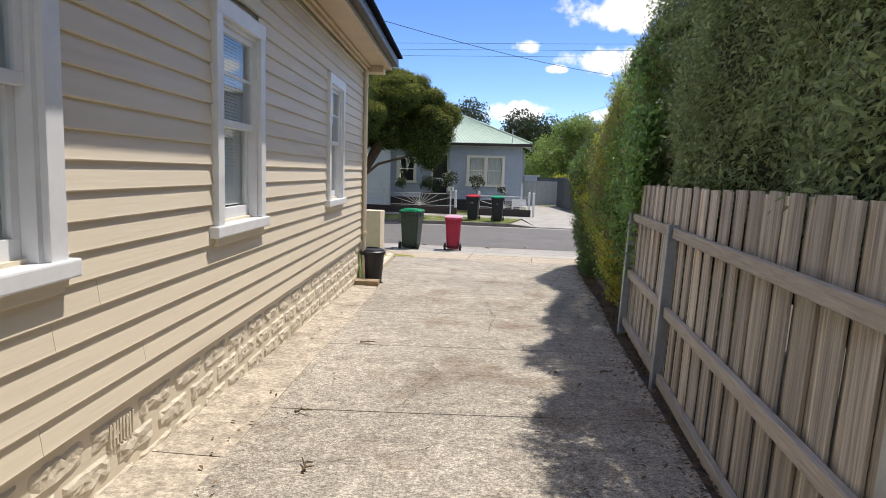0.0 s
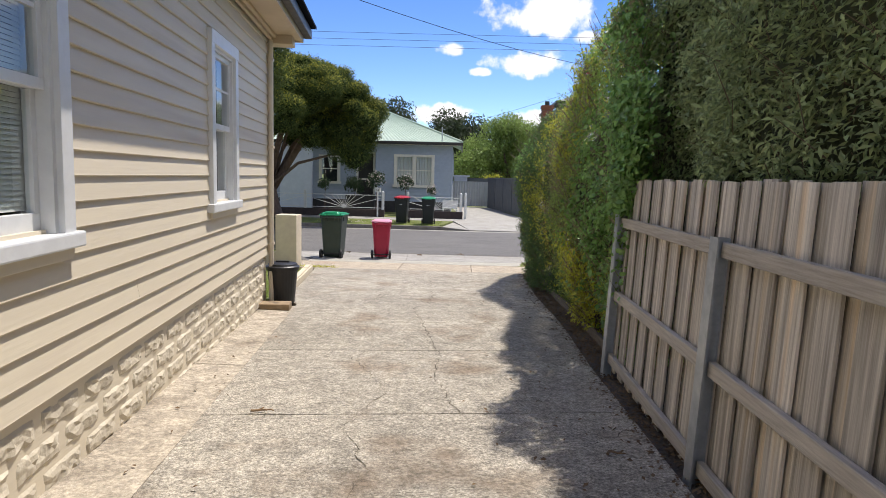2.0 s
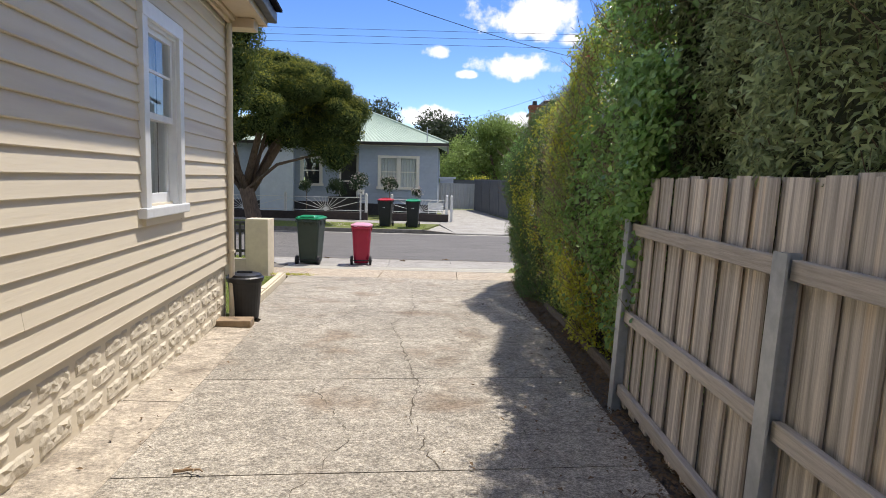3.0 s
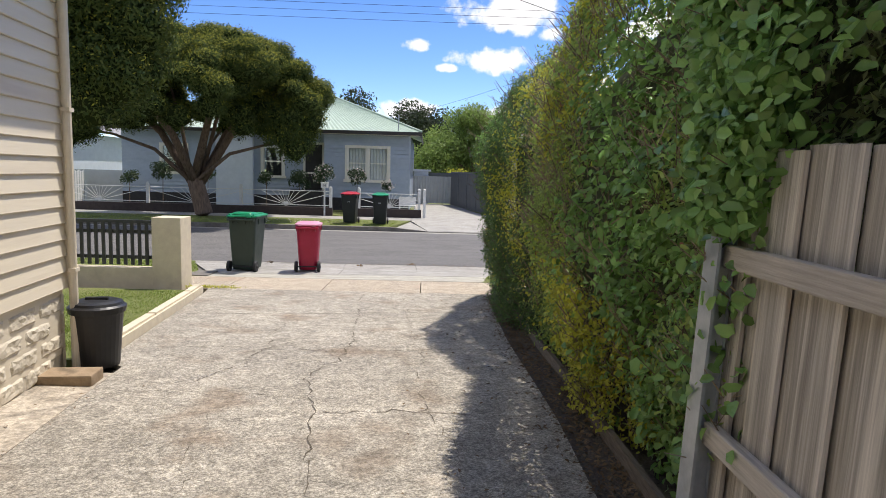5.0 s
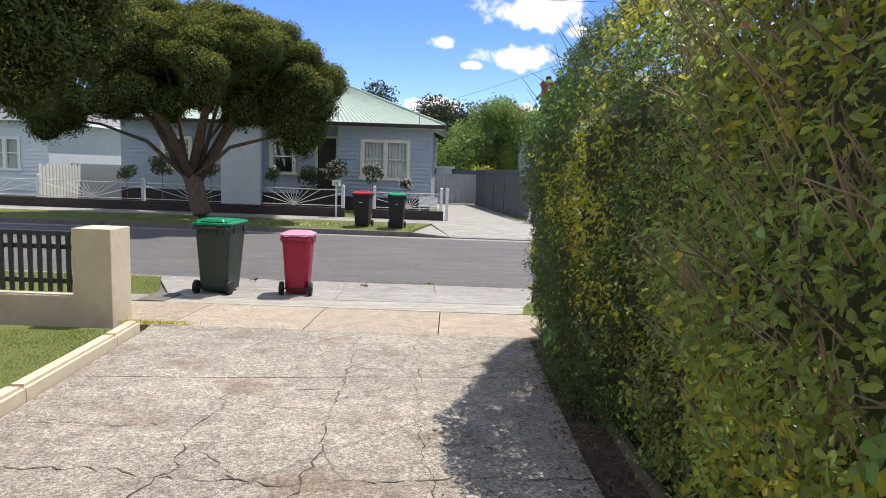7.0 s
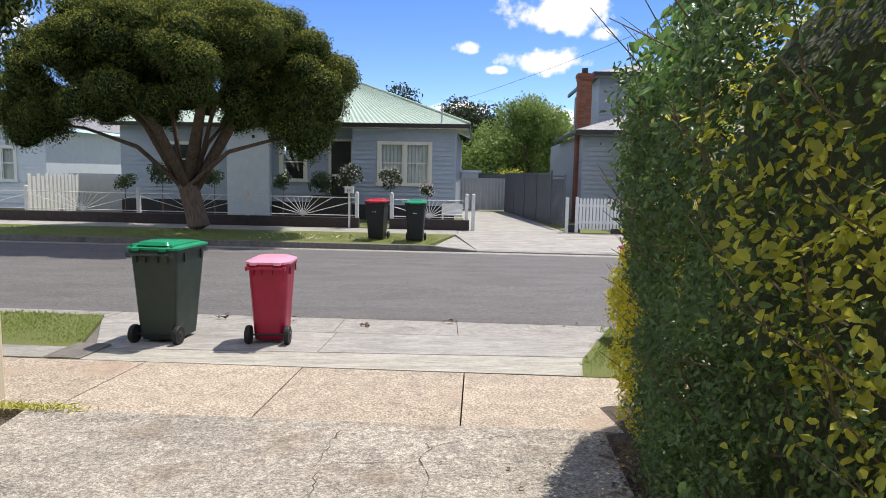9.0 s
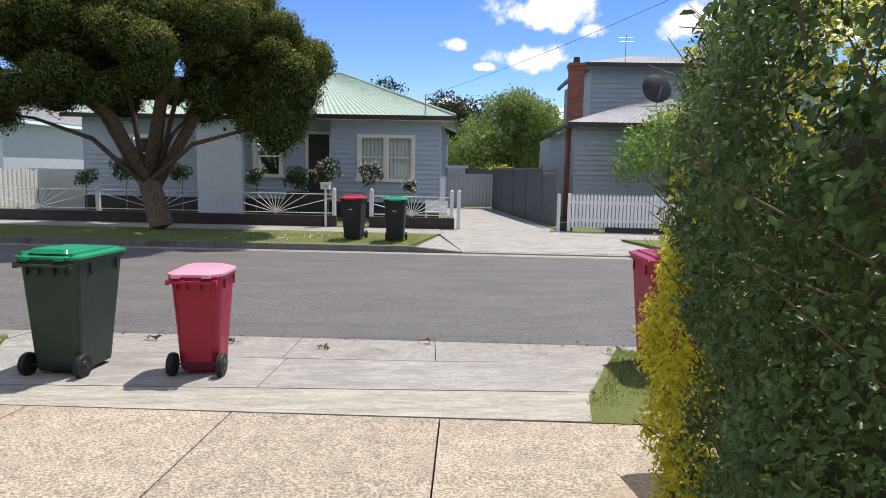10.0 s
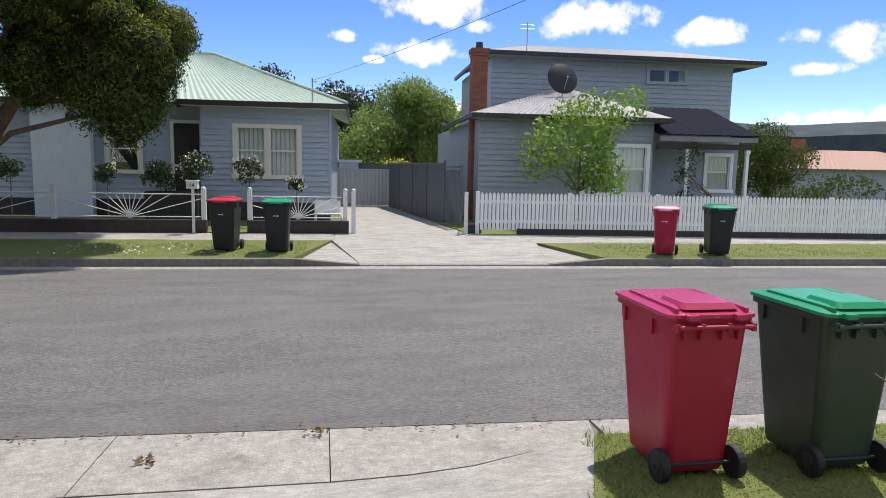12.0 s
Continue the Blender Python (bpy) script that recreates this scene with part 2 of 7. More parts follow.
SLAT = material("charcoal_steel", (0.06, 0.062, 0.06), (0.04, 0.042, 0.04), scale=9, rough=0.45)
BIN_GREEN = material("dark_green_plastic", (0.03, 0.05, 0.038), (0.024, 0.04, 0.03), scale=5, rough=0.42, bump=0.0006, bump_scale=150, third=(0.04, 0.05, 0.042), third_scale=4, third_cover=0.6)
LID_GREEN = material("bright_green_plastic", (0.01, 0.3, 0.13), (0.01, 0.25, 0.11), scale=6, rough=0.35)
BIN_PINK = material("magenta_red_plastic", (0.35, 0.012, 0.045), (0.3, 0.01, 0.038), scale=5, rough=0.4, bump=0.0006, bump_scale=150, third=(0.4, 0.03, 0.07), third_scale=4, third_cover=0.6)
LID_ROSE = material("rose_lid_plastic", (0.48, 0.035, 0.11), (0.42, 0.028, 0.09), scale=5, rough=0.25, spec=0.6)
# Pink paled to hold the sun glare on the lid's top.
LID_PINK = material("glare_pink_lid_plastic", (0.75, 0.36, 0.46), (0.7, 0.3, 0.41), scale=5, rough=0.33)
LID_RED = material("red_lid_plastic", (0.5, 0.02, 0.03), (0.42, 0.016, 0.026), scale=6, rough=0.4)
BIN_DARK = material("charcoal_green_plastic", (0.018, 0.022, 0.022), (0.014, 0.018, 0.018), scale=5, rough=0.45)
RUBBER = material("black_rubber", (0.012, 0.012, 0.013), (0.02, 0.02, 0.02), scale=20, rough=0.6)
BLACK = material("black_plastic", (0.016, 0.016, 0.018), (0.024, 0.024, 0.025), scale=10, rough=0.42)
SANDSTONE = material("sandstone_block", (0.34, 0.25, 0.16), (0.25, 0.18, 0.11), scale=12, rough=0.9, bump=0.005, third=(0.16, 0.12, 0.08), third_scale=6, third_cover=0.58)
BLUEBOARD = material("blue_grey_weatherboard", (0.37, 0.425, 0.5), (0.33, 0.38, 0.45), scale=4, rough=0.6, vary=0.02, third=(0.33, 0.37, 0.42), third_scale=1.2, third_cover=0.6)
GREYBOARD = material("pale_grey_weatherboard", (0.33, 0.365, 0.41), (0.29, 0.325, 0.37), scale=4, rough=0.6, vary=0.02)
WHITEBOARD = material("white_weatherboard", (0.64, 0.69, 0.76), (0.57, 0.62, 0.69), scale=4, rough=0.6, vary=0.02)
CREAMFAR = material("cream_trim", (0.75, 0.72, 0.63), (0.68, 0.65, 0.56), scale=6, rough=0.5)
GREENROOF = material("pale_green_iron", (0.43, 0.53, 0.43), (0.37, 0.47, 0.38), scale=3, rough=0.45, metal=0.1, third=(0.33, 0.42, 0.34), third_scale=0.8, third_cover=0.58)
GREYROOF = material("galvanised_roof_iron", (0.25, 0.25, 0.26), (0.2, 0.2, 0.21), scale=3, rough=0.6, metal=0.1, third=(0.23, 0.225, 0.22), third_scale=0.8, third_cover=0.58)
DARKROOF = material("dark_slate_roof", (0.012, 0.014, 0.022), (0.018, 0.02, 0.03), scale=5, rough=0.85, spec=0.03)
BRICK = material("red_brick", (0.3, 0.11, 0.065), (0.22, 0.08, 0.05), scale=20, rough=0.9, bump=0.004, vary=0.18)
TILEROOF = material("terracotta_tile_roof", (0.4, 0.24, 0.18), (0.34, 0.2, 0.15), scale=5, rough=0.7)
BARK = material("furrowed_bark", (0.24, 0.165, 0.12), (0.1, 0.07, 0.05), scale=7, detail=8, rough=0.95, bump=0.03, bump_scale=9, stretch=(3, 3, 0.6))
TWIG_PALE = material("pale_twig", (0.36, 0.29, 0.2), (0.24, 0.18, 0.11), scale=10, rough=0.9)
TWIG = material("thin_twig", (0.2, 0.155, 0.1), (0.12, 0.09, 0.06), scale=10, rough=0.9)
LEAF_TREE = material("tree_leaf", (0.05, 0.088, 0.028), (0.13, 0.155, 0.04), scale=1.5, spec=0.12, rough=0.6, transmit=0.28, vary=0.25, island=True)
CROWN_CORE = material("crown_shade_core", (0.02, 0.032, 0.012), (0.035, 0.045, 0.018), scale=6, rough=1.0, bump=0.03, bump_scale=12, spec=0.0)
LEAF_ROSE = material("dark_rose_leaf", (0.03, 0.06, 0.025), (0.055, 0.085, 0.035), scale=2, rough=0.5, transmit=0.2, vary=0.3, island=True)
LEAF_TIP = material("sunlit_tip_leaf", (0.42, 0.4, 0.06), (0.28, 0.3, 0.05), scale=2, spec=0.12, rough=0.6, transmit=0.3, vary=0.25, island=True)
LEAF_CONIFER = material("conifer_leaf", (0.25, 0.33, 0.15), (0.38, 0.44, 0.2), scale=1.2, rough=0.6, transmit=0.35, vary=0.35, island=True)
LEAF_PRIVET = material("privet_leaf", (0.24, 0.36, 0.085), (0.4, 0.49, 0.12), scale=1.4, rough=0.38, transmit=0.45, spec=0.45, vary=0.35, island=True)
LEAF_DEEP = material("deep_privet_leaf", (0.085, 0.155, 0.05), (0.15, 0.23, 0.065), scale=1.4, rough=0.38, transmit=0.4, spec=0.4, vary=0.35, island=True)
LEAF_GOLD = material("golden_leaf", (0.6, 0.56, 0.07), (0.44, 0.48, 0.08), scale=2.0, rough=0.45, transmit=0.52, vary=0.3, island=True)
LEAF_SUNNY = material("sunlit_golden_leaf", (0.8, 0.7, 0.05), (0.62, 0.6, 0.06), scale=2.0, rough=0.45, transmit=0.5, vary=0.3, island=True)
LEAF_BROAD = material("broad_leaf", (0.18, 0.34, 0.1), (0.31, 0.48, 0.14), scale=2.0, rough=0.28, transmit=0.42, vary=0.3, island=True)
LEAF_RED = material("red_new_leaf", (0.4, 0.09, 0.07), (0.3, 0.12, 0.07), scale=2.0, rough=0.4, transmit=0.3, vary=0.3, island=True)
LEAF_LIGHT = material("light_green_leaf", (0.27, 0.4, 0.07), (0.17, 0.29, 0.05), scale=1.0, rough=0.5, transmit=0.4, vary=0.3, island=True)
LEAF_FAR = material("far_willow_leaf", (0.28, 0.37, 0.1), (0.18, 0.26, 0.07), scale=0.5, rough=0.6, transmit=0.35, vary=0.35, island=True)
LEAF_DARK = material("far_dark_leaf", (0.04, 0.06, 0.028), (0.06, 0.08, 0.036), scale=0.5, rough=0.6, transmit=0.2, vary=0.3, island=True)
HEDGE_CORE = material("hedge_shade_core", (0.05, 0.065, 0.03), (0.08, 0.085, 0.04), scale=14, rough=0.9, bump=0.03, bump_scale=30)
LEAF_DRY = material("dead_leaf", (0.24, 0.16, 0.09), (0.12, 0.075, 0.042), scale=5, rough=0.9, vary=0.4)
FLOWER = material("pale_flower", (0.75, 0.7, 0.66), (0.7, 0.55, 0.52), scale=3, rough=0.6, vary=0.15, island=True)
COLORBOND = material("grey_steel_sheet", (0.115, 0.125, 0.14), (0.095, 0.105, 0.12), scale=4, rough=0.5, vary=0.03)
PALESHEET = material("pale_grey_sheet", (0.45, 0.47, 0.47), (0.4, 0.42, 0.42), scale=3, rough=0.5)
PICKET = material("white_picket_paint", (0.8, 0.8, 0.79), (0.72, 0.72, 0.71), scale=7, rough=0.5, vary=0.03)
DARKWALL = material("dark_fence_plinth", (0.035, 0.033, 0.034), (0.055, 0.05, 0.048), scale=7, rough=0.8, bump=0.003)
ROSEWALL = material("brown_fence_plinth", (0.06, 0.045, 0.04), (0.045, 0.034, 0.03), scale=7, rough=0.85)
IRON = material("white_painted_iron", (0.72, 0.72, 0.7), (0.62, 0.61, 0.58), scale=9, rough=0.5)
WIRE = material("black_cable", (0.015, 0.015, 0.016), rough=0.6)
GLASS = glass_material("window_glass")
BLIND = material("pale_blind", (0.85, 0.85, 0.81), (0.78, 0.78, 0.74), scale=5, rough=0.6)
CURTAIN = material("sheer_curtain", (0.6, 0.6, 0.58), (0.5, 0.5, 0.48), scale=14, rough=0.8, stretch=(6, 6, 0.4))
# Unlit rooms and openings: their dimness is put into this near-black colour.
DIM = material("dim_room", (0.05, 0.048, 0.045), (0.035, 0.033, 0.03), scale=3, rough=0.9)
CRACK = material("crack_dirt", (0.13, 0.108, 0.08), (0.075, 0.062, 0.046), scale=20, rough=1.0)
HILL = material("far_wooded_hill", (0.045, 0.062, 0.07), (0.025, 0.038, 0.045), scale=0.02, rough=1.0)


# ---- building helpers ----
def finish(ob, mat):
    if ob.data.materials:
        ob.data.materials[0] = mat
    else:
        ob.data.materials.append(mat)
    return ob


def part(name, bm, mat, parent=None, label="", smooth=False):
    me = bpy.data.meshes.new(name)
    bm.to_mesh(me)
    bm.free()
    if smooth:
        for p in me.polygons:
            p.use_smooth = True
    ob = new(name, me)
    finish(ob, mat)
    if parent is not None:
        ob.parent = parent
    if label:
        ob["label"] = label
    return ob


def box(bm, lo, hi, bevel=0.0):
    c = [(a + b) / 2 for a, b in zip(lo, hi)]
    s = [abs(b - a) for a, b in zip(lo, hi)]
    r = bmesh.ops.create_cube(bm, size=1.0, matrix=Matrix.Translation(c) @ Matrix.Diagonal((*s, 1)))
    if bevel > 0:
        es = list({e for v in r["verts"] for e in v.link_edges})
        bmesh.ops.bevel(bm, geom=es, offset=bevel, segments=2, affect="EDGES", profile=0.6)
    return bm


def boxes(*items, bevel=0.0):
    bm = bmesh.new()
    for lo, hi in items:
        box(bm, lo, hi, bevel)
    return bm


def one(lo, hi, bevel=0.0):
    return boxes((lo, hi), bevel=bevel)


def tube(bm, a, b, ra, rb=None, sides=8, caps=True):
    a, b = Vector(a), Vector(b)
    rb = ra if rb is None else rb
    q = (b - a).to_track_quat("Z", "Y").to_matrix()
    rings = []
    for p, r in ((a, ra), (b, rb)):
        rings.append([bm.verts.new(p + q @ Vector((r * math.cos(2 * math.pi * k / sides), r * math.sin(2 * math.pi * k / sides), 0))) for k in range(sides)])
    for k in range(sides):
        bm.faces.new((rings[0][k], rings[0][(k + 1) % sides], rings[1][(k + 1) % sides], rings[1][k]))
    if caps:
        bm.faces.new(rings[1])
        bm.faces.new(list(reversed(rings[0])))
    return bm


def prism(bm, poly, z0, z1):
    """A flat polygon (x, y) drawn up from z0 to z1; z may be a function of (x, y)."""
    f0 = z0 if callable(z0) else (lambda x, y: z0)
    f1 = z1 if callable(z1) else (lambda x, y: z1)
    lo = [bm.verts.new((x, y, f0(x, y))) for x, y in poly]
    hi = [bm.verts.new((x, y, f1(x, y))) for x, y in poly]
    n = len(poly)
    bm.faces.new(hi)
    bm.faces.new(list(reversed(lo)))
    for k in range(n):
        bm.faces.new((lo[k], lo[(k + 1) % n], hi[(k + 1) % n], hi[k]))
    return bm


def empty(name, label, category, m=None, group="", kind=""):
    ob = new(name)
    if m is not None:
        ob.matrix_world = m
    return tagged(ob, label, category, group, kind)


def thing(name, bm, mat, label, category, m=None, group="", kind="", smooth=False):
    ob = part(name, bm, mat, smooth=smooth)
    if m is not None:
        ob.matrix_world = m
    return tagged(ob, label, category, group, kind)


def sheet(corners):
    b = bmesh.new()
    b.faces.new([b.verts.new(p) for p in corners])
    return b


STREET = pose(0, 13.69, 0, 0, 0, -6.5)


def at_street(s, d, z=0.0, turn=0.0):
    return STREET @ pose(s, d, z, 0, 0, turn)


def ground_z(x, y):
    """Height of the sloping drive and yard."""
    return max(0.0, 0.037 * (13.45 - y))
# ---- the ground ----
EDGE = [(0.02, -6.0), (0.28, 0.0), (0.98, 6.15), (1.24, 8.0), (1.45, 10.2), (1.88, 13.55)]  # right edge of the drive


def edge_x(y):
    for (xa, ya), (xb, yb) in zip(EDGE, EDGE[1:]):
        if y <= yb:
            return xa + (xb - xa) * (y - ya) / (yb - ya)
    return EDGE[-1][0] + 0.12 * (y - EDGE[-1][1])


def street_xy(s, d):
    v = STREET @ Vector((s, d, 0))
    return v.x, v.y


rng = random.Random(5)
gm = bmesh.new()
GN = 40
grid = {}
for i in range(GN + 1):
    for j in range(GN + 1):
        u, v = (i / GN * 2 - 1), (j / GN * 2 - 1)
        x, y = math.copysign(abs(u) ** 3, u) * 2500, 14 + math.copysign(abs(v) ** 3, v) * 2500
        grid[i, j] = gm.verts.new((x, y, -0.42))
for i in range(GN):
    for j in range(GN):
        gm.faces.new((grid[i, j], grid[i + 1, j], grid[i + 1, j + 1], grid[i, j + 1]))
thing("ground", gm, GRASS_SOIL, "grassy suburban ground reaching the hills", "ground", kind="structure")

# near yard soil under the drive, following the slope
prism(b := bmesh.new(), [(-9, -8), (7, -8), (7, 13.0), (-9, 14.6)], -0.4, lambda x, y: ground_z(x, y) - 0.06)
thing("ground_yard", b, SOIL, "dark soil of the front yard", "ground", kind="structure")


# the drive: slabs with joints, poured side by side
def left_x(y):
    return -2.42 if y < 9.6 else -2.24 + 0.01 * (13.6 - y)


drive = empty("driveway", "cracked old exposed-aggregate concrete driveway", "driveway", kind="structure")
ROWS_Y = [-6.0, -2.6, 0.75, 3.15, 5.05, 6.9, 12.0, 13.62]
for ya, yb in zip(ROWS_Y, ROWS_Y[1:]):
    bm = bmesh.new()
    n, mrows = 24, max(8, int((yb - ya) / 0.2))
    vs = {}
    for j in range(mrows + 1):
        y = ya + 0.006 + (yb - ya - 0.012) * j / mrows
        xa, xb = left_x(min(y, 13.6)) + (0.42 if y < 9.6 else 0.0), edge_x(y)
        yy = y if yb < 13 else y - 0.0
        for i in range(n + 1):
            x = xa + (xb - xa) * i / n
            yo = (-(x) * 0.114 + 0.07) * max(0, (y - 12.0) / 1.62) if yb > 13 else 0
            z = ground_z(x, y) + 0.012 * noise.noise((x * 0.6, y * 0.5, 3))
            vs[j, i] = bm.verts.new((x, yy + yo, z if yb < 13 or j < mrows else 0.012))
    for j in range(mrows):
        for i in range(n):
            bm.faces.new((vs[j, i], vs[j, i + 1], vs[j + 1, i + 1], vs[j + 1, i]))
    ext = bmesh.ops.extrude_face_region(bm, geom=list(bm.faces))
    low = [v for v in bm.verts if v not in set(g for g in ext["geom"] if isinstance(g, bmesh.types.BMVert))]
    for v in low:
        v.co.z -= 0.1
    bmesh.ops.recalc_face_normals(bm, faces=bm.faces)
    part("slab", bm, CONCRETE, drive)
# pale ochre border along the house
bm = bmesh.new()
for ya, yb in ((-6, -1.2), (-1.19, 2.3), (2.31, 6.3), (6.31, 9.35)):
    prism(bm, [(-2.46, ya), (-1.995, ya), (-1.995, yb), (-2.46, yb)], -0.1, lambda x, y: ground_z(x, y) + 0.004 + (0.02 if x < -2.2 else 0))
part("border", bm, CONCRETE_EDGE, drive, "ochre-stained concrete border along the wall")


def crack(points, width, seed):
    """A wandering crack: a narrow dirt-filled ribbon following the drive."""
    r = random.Random(seed)
    bm = bmesh.new()
    pts = []
    for (xa, ya), (xb, yb) in zip(points, points[1:]):
        steps = max(3, int(math.hypot(xb - xa, yb - ya) / 0.06))
        for k in range(steps):
            f = k / steps
            pts.append((xa + (xb - xa) * f + r.gauss(0, 0.014) + 0.05 * noise.noise((ya * 3 + f * 4, seed, xa)), ya + (yb - ya) * f + r.gauss(0, 0.014) + 0.05 * noise.noise((seed, ya * 3 + f * 4, xb))))
    pts.append(points[-1])
    prev = None
    for k, (x, y) in enumerate(pts):
        a, b2 = pts[max(0, k - 1)], pts[min(len(pts) - 1, k + 1)]
        dx, dy = b2[0] - a[0], b2[1] - a[1]
        ln = math.hypot(dx, dy) or 1
        w = width * 0.42 * (0.2 + 1.3 * r.random() ** 2) * (0.25 if k in (0, len(pts) - 1) else 1)
        z = ground_z(x, y) + 0.012 * noise.noise((x * 0.6, y * 0.5, 3)) + 0.004
        row = [bm.verts.new((x - dy / ln * w, y + dx / ln * w, z)), bm.verts.new((x + dy / ln * w, y - dx / ln * w, z))]
        if prev:
            bm.faces.new((prev[0], prev[1], row[1], row[0]))
        prev = row
    part("crack", bm, CRACK, drive)


CRACKS = [
    ([(0.08, 13.55), (0.0, 13.3), (0.0, 12.5), (-0.05, 11.65), (-0.11, 11.0), (-0.1, 10.5), (-0.15, 10.2), (-0.22, 9.66), (-0.4, 9.46), (-0.48, 9.08), (-0.42, 8.62), (-0.35, 8.3), (-0.38, 7.6), (-0.3, 6.9), (-0.42, 5.9), (-0.3, 5.05)], 0.011),
    ([(-0.07, 11.65), (-0.5, 11.65), (-0.9, 11.62), (-0.88, 11.2), (-0.95, 10.86), (-0.97, 10.67), (-0.88, 10.2), (-0.96, 10.1), (-1.05, 9.6), (-1.3, 9.1)], 0.01),
    ([(-2.05, 10.25), (-1.5, 10.23), (-1.2, 10.21), (-0.96, 10.1), (-0.5, 10.06), (-0.26, 9.98), (0.03, 10.04), (0.33, 10.0), (0.73, 10.05), (0.95, 10.02), (1.42, 9.99)], 0.01),
    ([(-0.95, 10.45), (-0.74, 10.4), (-0.59, 10.13), (-0.53, 10.03)], 0.008),
    ([(-0.83, 11.23), (-0.16, 11.2)], 0.007),
    ([(-0.1, 10.43), (0.02, 10.1)], 0.008),
    ([(0.67, 13.4), (0.62, 12.9), (0.57, 12.13), (0.56, 11.8), (0.5, 11.0), (0.53, 9.86), (0.41, 9.2), (0.36, 8.26)], 0.007),
    ([(0.02, 12.27), (0.58, 12.13), (0.78, 12.13), (1.25, 12.52)], 0.007),
    ([(-0.01, 12.97), (0.58, 12.99)], 0.006),
    ([(0.63, 13.18), (0.84, 13.32), (1.21, 13.41), (1.75, 13.5)], 0.006),
    ([(-0.05, 11.44), (0.57, 11.88), (0.99, 11.88), (1.55, 11.8)], 0.006),
    ([(-2.16, 10.91), (-1.83, 10.93), (-1.28, 10.87), (-0.96, 10.89)], 0.008),
    ([(-1.95, 8.82), (-1.54, 8.84), (-1.07, 8.8), (-0.42, 8.62)], 0.009),
    ([(-0.35, 8.3), (0.37, 8.26), (0.83, 8.15), (1.2, 8.1)], 0.009),
    ([(-1.06, 8.39), (-1.01, 8.06), (-1.04, 7.6), (-0.9, 7.0)], 0.006),
    ([(-1.2, 3.15), (-0.9, 4.1), (-1.05, 4.8), (-0.8, 5.6), (-1.1, 6.6), (-1.0, 6.9)], 0.006),
    ([(-2.0, 2.2), (-1.4, 2.35), (-0.8, 2.6), (-0.2, 2.5), (0.35, 2.7)], 0.007),
    ([(0.2, 0.3), (0.05, 1.4), (-0.25, 2.5)], 0.006),
    ([(0.3, 4.4), (0.8, 4.75)], 0.008),
    ([(0.1, 5.05), (0.35, 5.8), (0.3, 6.9), (0.5, 7.6), (0.36, 8.26)], 0.005),
    ([(-2.09, 10.7), (-2.08, 11.7), (-1.97, 12.7), (-1.91, 13.45)], 0.005),
]
for k, (pts, w) in enumerate(CRACKS):
    crack(pts, w, 100 + k)

# strip of soil and timber edging between drive and hedge
b = bmesh.new()
ys = [-6 + k * 0.5 for k in range(41)]
prev = None
for y in ys:
    x = edge_x(y)
    row = [b.verts.new((x + 0.012, y, ground_z(x, y) - 0.03)), b.verts.new((x + 0.16, y, ground_z(x, y) - 0.02 + 0.02 * rng.random())), b.verts.new((x + 1.6, y, ground_z(x, y) + 0.02))]
    if prev:
        b.faces.new((prev[0], prev[1], row[1], row[0]))
        b.faces.new((prev[1], prev[2], row[2], row[1]))
    prev = row
thing("garden_bed", b, SOIL, "strip of dark soil beneath the hedge and fence", "soil", kind="structure")
for ya, yb in ((6.5, 9.0), (9.02, 11.5), (11.52, 13.5)):
    b = bmesh.new()
    xa, xb = edge_x(ya) + 0.24, edge_x(yb) + 0.24
    prism(b, [(xa, ya), (xa + 0.035, ya), (xb + 0.035, yb), (xb, yb)], lambda x, y: ground_z(x, y) - 0.1, lambda x, y: ground_z(x, y) + 0.09)
    thing("timber_edging", b, EDGING, "grey weathered timber edging board in the soil", "edging", group="garden edging")

# lawn left of the drive, with its concrete kerb
b = bmesh.new()
prism(b, [(-9, 9.6), (-2.36, 9.6), (-2.36, 13.55), (-9, 14.3)], -0.3, lambda x, y: ground_z(x, y) + 0.05)
thing("lawn", b, GRASS_SOIL, "sunlit front lawn behind the low fence", "lawn", kind="structure")
for ya, yb in ((9.7, 11.35), (11.362, 13.0), (13.012, 13.62)):
    b = bmesh.new()
    prism(b, [(left_x(ya) - 0.15, ya), (left_x(ya) - 0.01, ya), (left_x(yb) - 0.01, yb), (left_x(yb) - 0.15, yb)], -0.1, lambda x, y: ground_z(x, y) + 0.125)
    bmesh.ops.bevel(b, geom=[e for e in b.edges if all(v.co.z > 0.08 for v in e.verts)], offset=0.025, segments=2, affect="EDGES")
    thing("garden_kerb", b, PIER, "pale rounded concrete kerb edging the lawn", "kerb", group="garden kerbs")

# footpath slabs, exposed aggregate
path = empty("footpath", "tan exposed-aggregate footpath slabs", "footpath", kind="structure")
SLAB0 = -0.6
for k in range(-14, 15):
    sa, sb = SLAB0 + 1.5 * k + 0.006, SLAB0 + 1.5 * (k + 1) - 0.006
    b = bmesh.new()
    prism(b, [street_xy(sa, 0.012), street_xy(sb, 0.012), street_xy(sb, 1.39), street_xy(sa, 1.39)], -0.2, 0.0)
    for v in b.verts:
        if v.co.z > -0.1:
            v.co.z = -0.045 * max(0, ((STREET.inverted() @ v.co).y) / 1.39)
    part("slab", b, AGGREGATE, path)

# crossover of smooth concrete
cross = empty("vehicle_crossing", "pale concrete vehicle crossing between footpath and road", "crossing", kind="structure")


